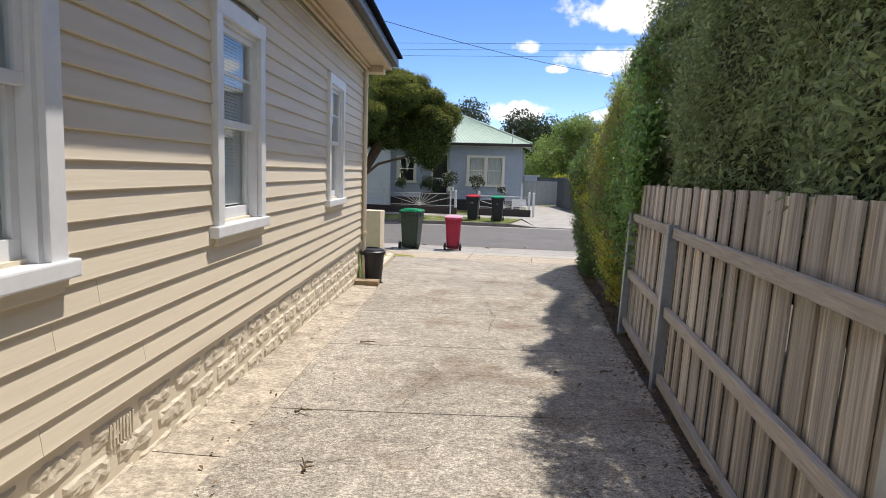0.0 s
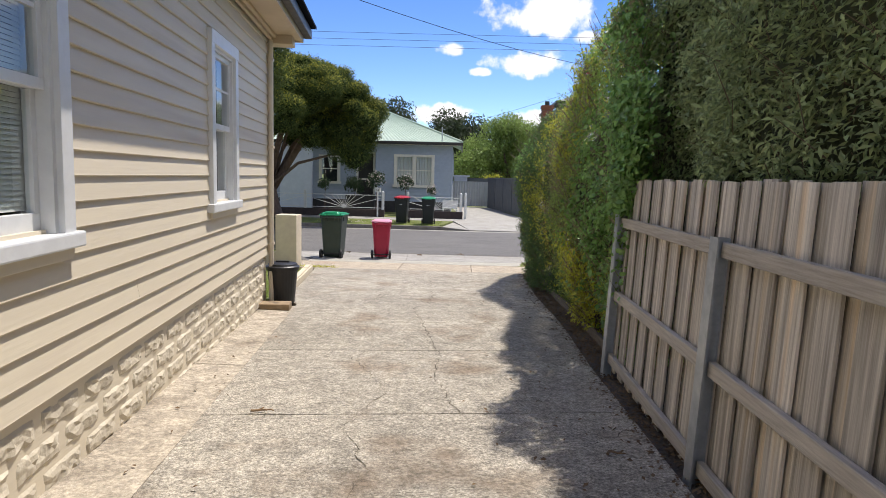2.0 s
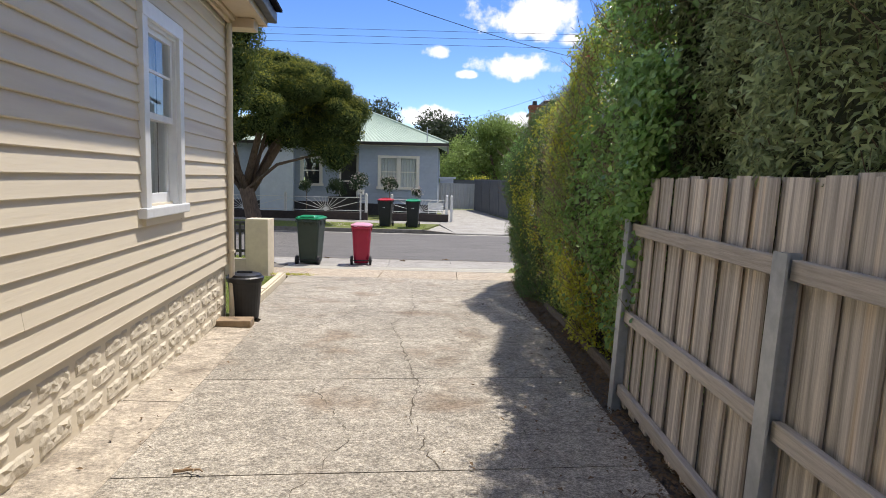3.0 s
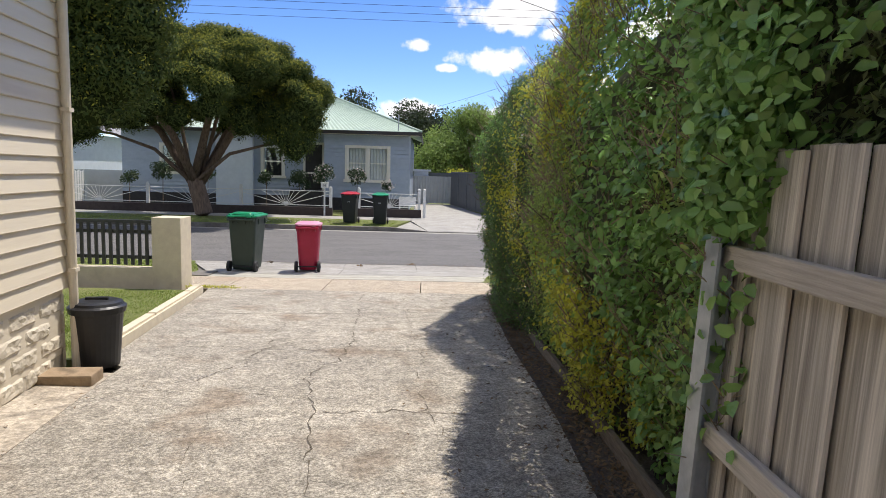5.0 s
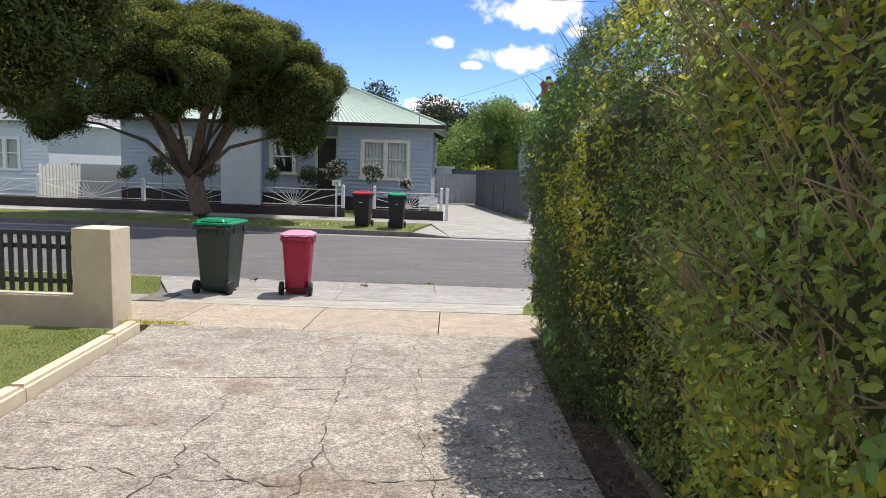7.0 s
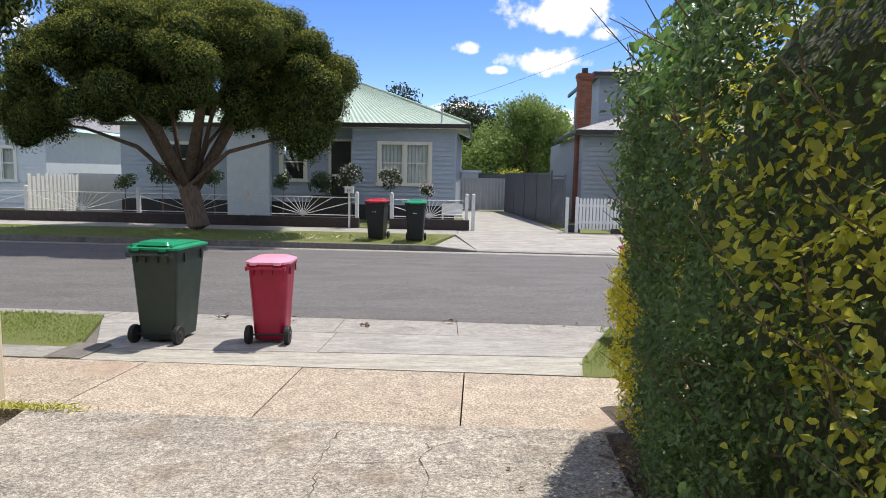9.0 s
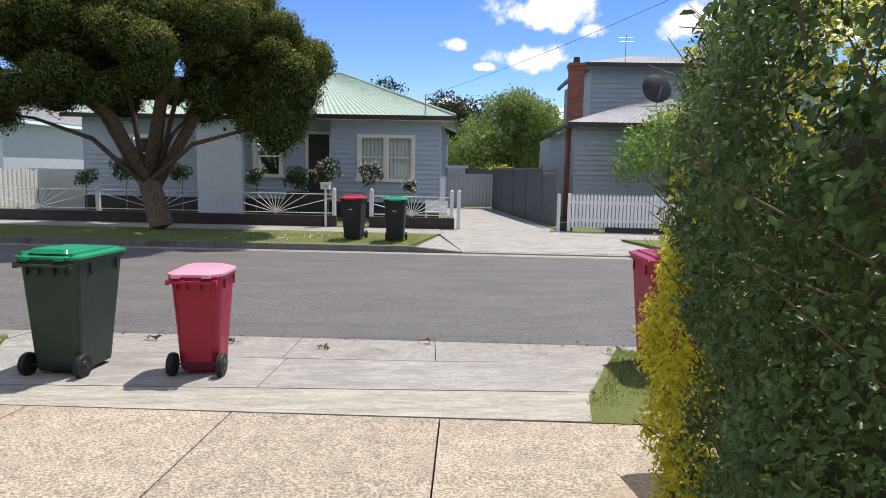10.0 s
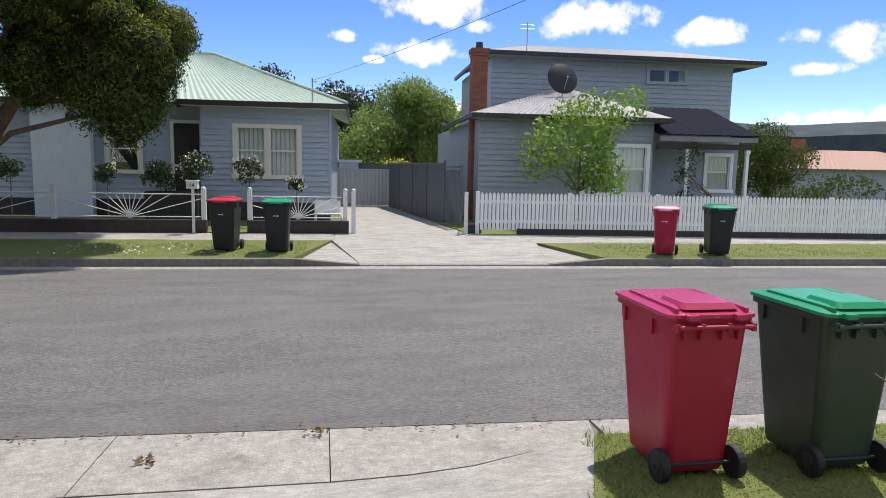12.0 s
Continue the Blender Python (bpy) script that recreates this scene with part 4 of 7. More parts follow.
for a, c in zip(posts, posts[1:]):
    for hz in (0.13, 0.66, 1.27):
        za, zc = fence_ground(a) + hz, fence_ground(c) + hz
        b = bmesh.new()
        y0, y1 = a - 0.022, c + 0.022
        v = [b.verts.new(q) for q in ((-0.022, y0, za), (0.02, y0, za), (0.02, y0, za + 0.078), (-0.022, y0, za + 0.078), (-0.022, y1, zc), (0.02, y1, zc), (0.02, y1, zc + 0.078), (-0.022, y1, zc + 0.078))]
        for q in ((0, 1, 2, 3), (7, 6, 5, 4), (0, 4, 5, 1), (1, 5, 6, 2), (2, 6, 7, 3), (3, 7, 4, 0)):
            b.faces.new([v[i] for i in q])
        bmesh.ops.bevel(b, geom=list(b.edges), offset=0.004, segments=1, affect="EDGES")
        bmesh.ops.recalc_face_normals(b, faces=b.faces)
        part("rail", b, RAIL, fence)
for p in posts:
    z0 = fence_ground(p)
    b = prism(bmesh.new(), [(q[0], p + q[1]) for q in ((-0.055, -0.052), (-0.055, 0.052), (-0.045, 0.052), (-0.05, 0.046), (-0.05, 0.004), (0.018, 0.004), (0.018, 0.018), (0.021, 0.018), (0.021, -0.018), (0.018, -0.018), (0.018, -0.004), (-0.05, -0.004), (-0.05, -0.046), (-0.045, -0.052))], z0 - 0.2, z0 + 1.37)
    part("post", b, GALV, fence, "galvanised steel channel post")

# ---- low front fence with rendered piers ----
fr = empty("front_fence", "low charcoal slat fence between cream rendered piers", "fence", STREET @ pose(-2.8, 0.03, 0))


def pier(x, parent):
    b = one((x - 0.21, -0.21, -0.2), (x + 0.21, 0.21, 1.06), 0.012)
    part("pier", b, PIER, parent, "cream rendered pier")


for x in (0.0, -1.9, -4.3):
    pier(x, fr)
for xa, xb in ((-1.69, -0.21), (-4.09, -2.11)):
    part("plinth", one((xa, -0.1, -0.2), (xb, 0.1, 0.3), 0.006), PIER, fr)
    n = int((xb - xa) / 0.105)
    for k in range(n):
        x = xa + (xb - xa) * (k + 0.5) / n
        part("slat", one((x - 0.024, -0.012, 0.33), (x + 0.024, 0.012, 0.96), 0.003), SLAT, fr)
    part("rail", boxes(((xa, 0.013, 0.42), (xb, 0.05, 0.47)), ((xa, -0.03, 0.955), (xb, 0.05, 1.0)), ((xa, 0.013, 0.8), (xb, 0.05, 0.85))), SLAT, fr)
# ---- foliage ----
def foliage(name, pts, nrm, size, mat, parent=None, seed=0, aspect=0.5, spread=0.9, droop=0.0, label="", clump=1, oval=False):
    """Thousands of small folded leaves at pts, each facing roughly along nrm."""
    r = np.random.RandomState(seed)
    pts, nrm = np.asarray(pts, float), np.asarray(nrm, float)
    if clump > 1:
        pts = np.repeat(pts, clump, 0) + r.normal(0, size * 0.75, (len(pts) * clump, 3))
        nrm = np.repeat(nrm, clump, 0)
    n = len(pts)
    nn = nrm + r.normal(0, spread, (n, 3))
    nn /= np.linalg.norm(nn, axis=1)[:, None] + 1e-9
    t = r.normal(0, 1, (n, 3)) + np.array([0, 0, -droop])
    t -= nn * np.sum(t * nn, 1)[:, None]
    t /= np.linalg.norm(t, axis=1)[:, None] + 1e-9
    sd = np.cross(nn, t)
    ln = size * r.uniform(0.6, 1.35, n)[:, None]
    w = ln * aspect * 0.5
    a = pts - t * ln * 0.5
    c = pts + t * ln * 0.5 - nn * ln * 0.12
    m = pts + t * ln * 0.02
    lft, rgt = m + sd * w + nn * w * 0.35, m - sd * w + nn * w * 0.35
    me = bpy.data.meshes.new(name)
    if oval:
        lo, hi = pts - t * ln * 0.22, pts + t * ln * 0.24 - nn * ln * 0.03
        up = nn * w * 0.35
        co = np.stack([a, lo + sd * w + up, hi + sd * w * 0.85 + up, c, hi - sd * w * 0.85 + up, lo - sd * w + up], 1).reshape(-1, 3)
        nv, order = 6, [[0, 3, 2, 1, 0, 5, 4, 3]]
    else:
        co = np.stack([a, lft, c, rgt], 1).reshape(-1, 3)
        nv, order = 4, [[0, 2, 1, 0, 3, 2]]
    side = len(order[0]) // 2
    me.vertices.add(nv * n)
    me.vertices.foreach_set("co", co.ravel())
    me.loops.add(2 * side * n)
    base = np.arange(n)[:, None] * nv
    me.loops.foreach_set("vertex_index", (base + np.array(order)).ravel().astype(np.int32))
    me.polygons.add(2 * n)
    me.polygons.foreach_set("loop_start", (np.arange(2 * n) * side).astype(np.int32))
    me.update(calc_edges=True)
    me.materials.append(mat)
    ob = new(name, me)
    if parent is not None:
        ob.parent = parent
    if label:
        ob["label"] = label
    ob["kind"] = "stuff"
    return ob


def lumps(p, scale, seed=0.0):
    return noise.noise((p[0] * scale + seed, p[1] * scale, p[2] * scale)) + 0.5 * noise.noise((p[0] * scale * 2.7, p[1] * scale * 2.7 + seed, p[2] * scale * 2.7))


def hedge_points(face, y0, y1, top, thick, bottom, n, seed, rough=0.1):
    """Points over the drive face, top and ends of a clipped hedge. face(y, z) gives its x; top(y), bottom(y) its heights."""
    r = random.Random(seed)
    P, N = [], []
    for _ in range(n):
        y = r.uniform(y0, y1)
        q = r.random()
        zt, zb = top(y), bottom(y)
        if q < 0.74:
            z = zb + (zt - zb) * r.random()
            dpt = -abs(r.gauss(0, 0.09)) + rough * (lumps((0, y, z), 1.7, seed) + 0.7 * lumps((0, y, z), 5.0, seed + 3)) + 0.05
            rnd = max(0, z - (zt - 0.35)) / 0.35
            P.append((face(y, z) - dpt + rnd * rnd * 0.28, y, z))
            N.append((-1, 0, 0.7 + rnd))
        elif q < 0.9:
            u = r.random()
            z = zt + rough * 1.5 * lumps((u * 3, y, 0), 1.5, seed) - 0.05 + (abs(r.gauss(0, 0.09)) if r.random() < 0.25 else 0)
            P.append((face(y, zt) + 0.1 + u * thick, y, z))
            N.append((0, 0, 1))
        else:
            u, v = r.random(), r.random()
            z = zb + (zt - zb) * v
            e = y1 if r.random() < 0.8 else y0
            sg = 1 if e == y1 else -1
            rnd = max(0, z - (zt - 0.35)) / 0.35
            P.append((face(e, z) + u * thick, e + sg * (rough * lumps((u * 2, 0, z), 1.7, seed) - abs(r.gauss(0, 0.06)) - rnd * rnd * 0.2), z))
            N.append((0, sg, 0.2))
    return np.array(P), np.array(N)


# A dark solid filler inside a hedge, its colour standing in for inner shade.
def hedge_core(face, y0, y1, top, thick, bottom, inset=0.17):
    b = bmesh.new()
    n = max(6, int((y1 - y0) / 0.3))
    prev = None
    for k in range(n + 1):
        y = y0 + inset + (y1 - y0 - 2 * inset) * k / n
        zt, zb = top(y) - inset, bottom(y) - 0.3
        ring = []
        for u, v in ((0, 0), (0, 0.3), (0, 0.65), (0.04, 0.9), (0.14, 1), (0.86, 1), (1, 0.9), (1, 0)):
            z = zb + (zt - zb) * v
            ring.append(b.verts.new((face(y, z) + inset + u * (thick - 2 * inset) + 0.05 * noise.noise((y * 2, z * 2, u)), y, z)))
        if prev:
            for i in range(8):
                b.faces.new((prev[i], prev[(i + 1) % 8], ring[(i + 1) % 8], ring[i]))
        else:
            b.faces.new(ring)
        prev = ring
    b.faces.new(list(reversed(prev)))
    bmesh.ops.recalc_face_normals(b, faces=b.faces)
    return b


def twigs(P, N, n, seed, length, mat, parent, back=0.1):
    r = random.Random(seed)
    b = bmesh.new()
    for _ in range(n):
        k = r.randrange(len(P))
        p, nn = Vector(P[k]) - Vector(N[k]).normalized() * back, Vector(N[k])
        dr = (nn * r.uniform(0.2, 0.9) + Vector((r.gauss(0, 0.4), r.gauss(0, 0.5), r.uniform(0.0, 1.1)))).normalized()
        q = p + dr * length * r.uniform(0.5, 1.2)
        tube(b, p, q, 0.0042, 0.0018, 3, False)
        if r.random() < 0.6:
            tube(b, p.lerp(q, 0.5), p.lerp(q, 0.5) + (dr + Vector((r.gauss(0, 0.6), r.gauss(0, 0.6), 0.4))).normalized() * length * 0.4, 0.002, 0.001, 3, False)
    ob = part("twig", b, mat, parent)
    ob["kind"] = "stuff"


# tall dark hedge behind the fence
def conifer_face(y, z):
    base = 0.52 + 0.115 * y + 0.2
    return base + 0.1 * math.sin(y * 2.6) + 0.09 * noise.noise((y * 1.6, z * 1.1, 2)) - 0.06 * min(1.0, max(0.0, z - 1.9))


def conifer_top(y):
    return 4.9 + 0.25 * math.sin(y * 1.1) - max(0, y - 6.3) * 0.9


con = empty("conifer_hedge", "tall dense dark green conifer hedge behind the fence", "hedge")
cb = lambda y: 1.5 if y < 6.4 else 0.6
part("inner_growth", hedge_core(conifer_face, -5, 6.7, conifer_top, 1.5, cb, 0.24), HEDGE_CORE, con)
P, N = hedge_points(conifer_face, -5, 6.7, conifer_top, 1.5, lambda y: cb(y) + 0.2, 30000, 3, 0.17)
foliage("foliage", P, N, 0.055, LEAF_CONIFER, con, 4, 0.34, 0.65, clump=5)
twigs(P, N, 900, 8, 0.3, TWIG, con)


# clipped privet hedge to the street
def privet_face(y, z):
    lean = 0.1 * max(0, 1 - (z - ground_z(0, y)) / 0.5)
    bulge = -0.3 * min(1, max(0, (y - 10.0) / 1.6)) + 0.16 * max(0, y - 11.9) + (0.05 * min(1, (y - 13.2) / 0.3) + 0.62 * (y - 13.2) ** 1.6 if y > 13.2 else 0)
    bulge -= 0.2 * min(1, max(0, (y - 12.9) / 0.5)) * min(1, max(0, (1.65 - z) / 0.8))
    over = (0.1 + 0.16 * min(1, max(0, (9.6 - y) / 1.4))) * min(1, max(0, (z - ground_z(0, y) - 0.35) / 0.9)) * min(1, max(0, (y - 6.8) / 0.9)) * min(1, max(0, (12.1 - y) / 1.1))
    crown = 0.42 * max(0, z - 2.15) * min(1, max(0, (y - 7.0) / 1.5))
    return edge_x(y) + 0.27 + bulge + crown - 0.10 * min(1, max(0, z - 0.5)) - over + lean + 0.05 * math.sin(y * 2.1) + 0.04 * math.sin(z * 3 + y)


def privet_top(y):
    return 3.55 - 0.45 * max(0, (y - 7.0)) / 4 - 0.14 * max(0, y - 11.5) + 0.08 * math.sin(y * 2.3) + 0.05 * math.sin(y * 6)


pri = empty("privet_hedge", "green and golden privet hedge overhanging the driveway edge", "hedge")
pb = lambda y: ground_z(0, y) + 0.05
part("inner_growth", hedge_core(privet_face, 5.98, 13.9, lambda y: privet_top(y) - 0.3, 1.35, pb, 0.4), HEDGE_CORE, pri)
P, N = hedge_points(privet_face, 5.98, 14.2, privet_top, 1.35, pb, 40000, 13, 0.14)
step = lambda v, a, b: min(1.0, max(0.0, (v - a) / (b - a)))


def golden(x, y, z):
    """How golden the leaves are: in clusters, most of all low down near the fence end, along the top and at the street
    end, where backlight is put into the colour.
    """
    g = 0.6 * lumps((x * 0.6, y, z), 1.6, 4.0) + 0.35 * lumps((x, y, z), 4.2, 2.0) - 0.3
    g += 0.42 * step(1.3 - z, 0.0, 0.8) * step(9.6 - y, 0, 1.2) * step(y, 7.0, 7.6) + 0.25 * step(z, 2.3, 3.0) + 0.06 * step(y, 7.6, 8.4) * step(11.0 - y, 0, 1.0)
    return g + (1.5 if z < 1.7 else 0.55) * step(y, 13.05, 13.45) - 0.16 * step(y, 8.7, 9.3) * step(13.0 - y, 0, 0.2) - 0.5 * step(7.35 - y, 0, 0.5) - 0.55 * step(y, 10.9, 11.3) * step(13.1 - y, 0, 0.3) + 0.35 * step(0.5 - abs(y - 10.5), 0, 0.3) * step(z, 1.2, 1.7)


gold = np.array([golden(*p) for p in P])
rr = np.random.RandomState(6)
isgold = gold + rr.normal(0, 0.22, len(P)) > 0.1
broad = (np.array([0.9 * step(8.0 - p[1], 0, 0.9) + lumps(p, 1.1, 9.0) * 0.8 for p in P]) > 0.6) & ~isgold
thin = rr.random_sample(len(P)) < 0.45
fine = ~isgold & ~broad
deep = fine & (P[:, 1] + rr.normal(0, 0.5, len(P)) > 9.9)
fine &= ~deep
foliage("foliage", P[fine], N[fine], 0.036, LEAF_PRIVET, pri, 14, 0.42, 0.75, clump=3, label="mid green small leaves", oval=True)
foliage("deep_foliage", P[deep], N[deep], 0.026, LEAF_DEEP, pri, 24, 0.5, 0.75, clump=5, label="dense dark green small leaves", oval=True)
# Street-end leaves take a brighter gold: sun through them is in the colour.
for sel, size, many, seed in ((isgold & (P[:, 1] < 12.9), 0.034, 3, 15), (isgold & (P[:, 1] >= 12.9), 0.026, 5, 25)):
    foliage("golden_foliage", P[sel] + np.array([-0.025, 0, 0]), N[sel], size, LEAF_GOLD if size > 0.03 else LEAF_SUNNY, pri, seed, 0.58, 0.6, clump=many, label="yellow-green young leaves, sunlit in colour at the street end", oval=True)
foliage("broad_foliage", P[broad & ~thin], N[broad & ~thin], 0.054, LEAF_BROAD, pri, 16, 0.58, 0.6, clump=3, label="large glossy green leaves", oval=True)
sel = rr.choice(len(P), 60, False)
sel = [k for k in sel if P[k][2] > 1.2 and P[k][1] < 9]
foliage("red_foliage", P[sel], N[sel], 0.05, LEAF_RED, pri, 17, 0.4, 0.7, clump=3, label="reddish new shoots", oval=True)
bare = np.array([p[1] < 9.8 and 0.75 * lumps(p, 1.2, 21.0) > -0.05 for p in P])
twigs(P[bare], N[bare], 2400, 18, 0.17, TWIG_PALE, pri, 0.03)
twigs(P, N, 1500, 19, 0.3, TWIG, pri, 0.06)
# leafy branches spilling over the end of the fence
sp = []
rs = random.Random(41)
for _ in range(1500):
    y = 6.3 - abs(rs.gauss(0, 0.36))
    z = rs.uniform(1.62, 2.7) if rs.random() < 0.93 else rs.uniform(0.9, 1.6)
    if z < 1.62 + (6.0 - y) * 1.1 and y < 5.85:
        continue
    sp.append((1.11 + 0.12 * (y - 6) + rs.gauss(0, 0.045), y, z))
foliage("overhang", np.array(sp), np.tile((-1.0, -0.1, 0.5), (len(sp), 1)), 0.055, LEAF_BROAD, pri, 20, 0.6, 0.6, clump=2, label="large dark leaves over the fence end", oval=True)
# loose shoots over the top near the fence end
shoots = []
rs = random.Random(31)
for _ in range(70):
    y = rs.uniform(6.4, 11.5)
    x, z = privet_face(y, 3) + rs.uniform(0.15, 0.9), privet_top(y)
    h = rs.uniform(0.1, 0.5) * (1 if y < 9 else 0.6)
    for k in range(12):
        f = k / 12
        shoots.append((x + 0.05 * math.sin(f * 3 + y), y + 0.06 * f, z + h * f))
foliage("shoots", np.array(shoots), np.tile((0, 0, 1.0), (len(shoots), 1)), 0.042, LEAF_LIGHT, pri, 19, 0.4, 1.2, clump=3, label="fresh light green shoots")


# ---- trees ----
def limb(b, pts, radii, sides=9):
    rings = []
    for k, p in enumerate(pts):
        p = Vector(p)
        a, c = Vector(pts[max(0, k - 1)]), Vector(pts[min(len(pts) - 1, k + 1)])
        q = (c - a).to_track_quat("Z", "Y").to_matrix()
        rings.append([b.verts.new(p + q @ Vector((radii[k] * (1 + 0.12 * math.sin(5 * i + k)) * math.cos(2 * math.pi * i / sides), radii[k] * math.sin(2 * math.pi * i / sides), 0))) for i in range(sides)])
    for k in range(len(rings) - 1):
        for i in range(sides):
            b.faces.new((rings[k][i], rings[k][(i + 1) % sides], rings[k + 1][(i + 1) % sides], rings[k + 1][i]))
    b.faces.new(rings[-1])
    b.faces.new(list(reversed(rings[0])))


def clump_points(blobs, per_area, seed, rough=0.16):
    """Points over many overlapping uneven clumps (x, y, z, rx, rz), pushed to their outer skins."""
    r = random.Random(seed)
    P, N = [], []
    for x, y, z, rx, rz in blobs:
        n = int(per_area * rx * (rx + rz))
        for _ in range(n):
            d = Vector((r.gauss(0, 1), r.gauss(0, 1), r.gauss(0, 1))).normalized()
            if d.z < -0.55 and r.random() < 0.6:
                continue
            f = 1 + rough * lumps((d.x * 1.5 + x, d.y * 1.5 + y, d.z * 1.5 + z), 1.3, seed) - abs(r.gauss(0, 0.045))
            p = (x + d.x * rx * f, y + d.y * rx * f, z + d.z * rz * f)
            P.append(p)
            N.append(d)
    return np.array(P), np.array(N)


def crown_blobs(centre, rx, ry, z_rim, z_top, n, seed, size):
    """Clumps spread over an umbrella-shaped crown."""
    r = random.Random(seed)
    out = []
    for k in range(n):
        a = 2.399963 * k + r.uniform(-0.3, 0.3)
        f = math.sqrt((k + 0.5) / n)
        h = math.sqrt(max(0, 1 - f * f * 0.96))
        x, y = centre[0] + rx * f * math.cos(a), centre[1] + ry * f * math.sin(a)
        s = size * r.uniform(0.6, 1.15)
        z = z_rim + (z_top - z_rim) * h - s * 0.5 + r.uniform(-0.25, 0.25)
        out.append((x, y, z, s, s * 0.72))
        if f > 0.7 and r.random() < 0.7:
            out.append((x - 0.1 * rx * math.cos(a), y - 0.1 * ry * math.sin(a), z - s * 0.75, s * 0.8, s * 0.6))
    return out


def street_tree(base, lean, blobs, label, seed, trunk_r=0.36):
    t = empty("street_tree", label, "tree", Matrix.Translation(base))
    r = random.Random(seed)
    b = bmesh.new()
    fork = Vector((lean * 0.35, 0.0, 1.35))
    limb(b, [(0, 0, -0.2), (0.02, 0, 0.12), (lean * 0.12, 0, 0.6), (lean * 0.25, 0, 1.05), fork], [trunk_r * 1.25, trunk_r * 1.08, trunk_r, trunk_r * 0.98, trunk_r * 0.95], 14)
    part("trunk", b, BARK, t, smooth=True)
    heads = sorted(blobs, key=lambda q: r.random())[:11]
    for k, (x, y, z, s, _) in enumerate(heads):
        end = Vector((x - base[0], y - base[1], z - base[2]))
        a = fork + Vector((r.uniform(-0.15, 0.15), r.uniform(-0.15, 0.15), -0.25))
        m1 = a.lerp(end, 0.35) + Vector((0, 0, 0.28 * (end - a).length * 0.5))
        m2 = a.lerp(end, 0.7) + Vector((0, 0, 0.2 * (end - a).length * 0.5))
        w = trunk_r * (0.58 if k < 5 else 0.28)
        b = bmesh.new()
        limb(b, [a, m1, m2, end], [w, w * 0.75, w * 0.5, w * 0.2], 8)
        part("limb", b, BARK, t, smooth=True)
    inv = Vector(base)
    # Near-black solid in each clump: the crown's inner shade is put into its colour.
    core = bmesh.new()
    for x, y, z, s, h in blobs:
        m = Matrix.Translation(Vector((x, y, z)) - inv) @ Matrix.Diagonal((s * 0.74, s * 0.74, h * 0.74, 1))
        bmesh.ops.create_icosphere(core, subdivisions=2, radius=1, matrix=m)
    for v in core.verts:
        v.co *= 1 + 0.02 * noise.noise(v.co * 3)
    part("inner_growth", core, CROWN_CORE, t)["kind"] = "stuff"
    blobs = [(x + s * 0.55 * math.cos(q), y + s * 0.55 * math.sin(q), z + h * 0.3 * math.sin(q * 2 + x), s * 0.62, h * 0.68) if s > 0.62 and q else (x, y, z, s * 0.86, h * 0.86) for x, y, z, s, h in blobs for q in ((0, 1.2, 3.3, 5.4) if s > 0.62 else (0,))]
    P, N = clump_points(blobs, 1500, seed, 0.22)
    foliage("crown", P - np.array(base), N, 0.095, LEAF_TREE, t, seed, 0.36, 0.5, clump=2)
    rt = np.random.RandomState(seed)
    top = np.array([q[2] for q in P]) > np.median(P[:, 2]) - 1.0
    # Tops and outer skin get brighter olive-gold leaves: sunlight painted into leaf colour.
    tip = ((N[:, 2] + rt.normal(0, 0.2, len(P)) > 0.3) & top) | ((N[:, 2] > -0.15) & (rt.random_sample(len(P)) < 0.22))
    foliage("young_growth", P[tip] - inv + N[tip] * 0.03, N[tip], 0.065, LEAF_TIP, t, seed + 1, 0.4, 0.6, clump=2, label="olive-gold leaf tips with sunlight put into their colour")
    # fine twigs hanging out of the underside
    low = np.where(N[:, 2] < -0.25)[0]
    hang = low[rt.permutation(len(low))[:len(low) // 9]]
    foliage("hanging_spray", P[hang] - inv + np.array([0, 0, -0.08]), N[hang], 0.09, LEAF_TREE, t, seed + 2, 0.25, 0.8, droop=1.5, clump=3)
    return t
# far street tree: leaning trunk and an umbrella crown with a low lobe at one side
TB = (-5.5, 28.45, 0.02)
blobs = crown_blobs((-5.6, 28.3), 4.2, 3.8, 3.75, 6.45, 130, 3, 0.62)
blobs += [(-2.45, 27.6, 3.6, 0.85, 0.8), (-1.9, 27.9, 3.1, 0.6, 0.62), (-2.45, 27.4, 2.95, 0.65, 0.62), (-2.2, 27.4, 2.45, 0.5, 0.5), (-1.65, 27.6, 3.6, 0.6, 0.62), (-1.6, 28.2, 4.4, 0.75, 0.72), (-3.15, 28.5, 4.0, 0.8, 0.65), (-1.9, 27.5, 2.7, 0.45, 0.5),
          (-9.6, 28.0, 3.0, 0.8, 0.55), (-10.3, 28.3, 3.3, 0.9, 0.65), (-8.6, 27.2, 3.4, 0.75, 0.5), (-10.0, 28.0, 2.6, 0.5, 0.4), (-7.6, 27.6, 3.3, 0.6, 0.4), (-3.9, 27.3, 3.2, 0.5, 0.4)]
ru = random.Random(12)
blobs += [(-5.85 + r0 * math.cos(q), 28.3 + r0 * math.sin(q), 3.55 + ru.uniform(-0.25, 0.5), 0.6, 0.45) for q, r0 in [(k * 2.4, 1.5 + 2.0 * ru.random()) for k in range(16)]]
street_tree(TB, -0.8, blobs, "spreading street tree with dense rounded dark green crown", 7, 0.29)
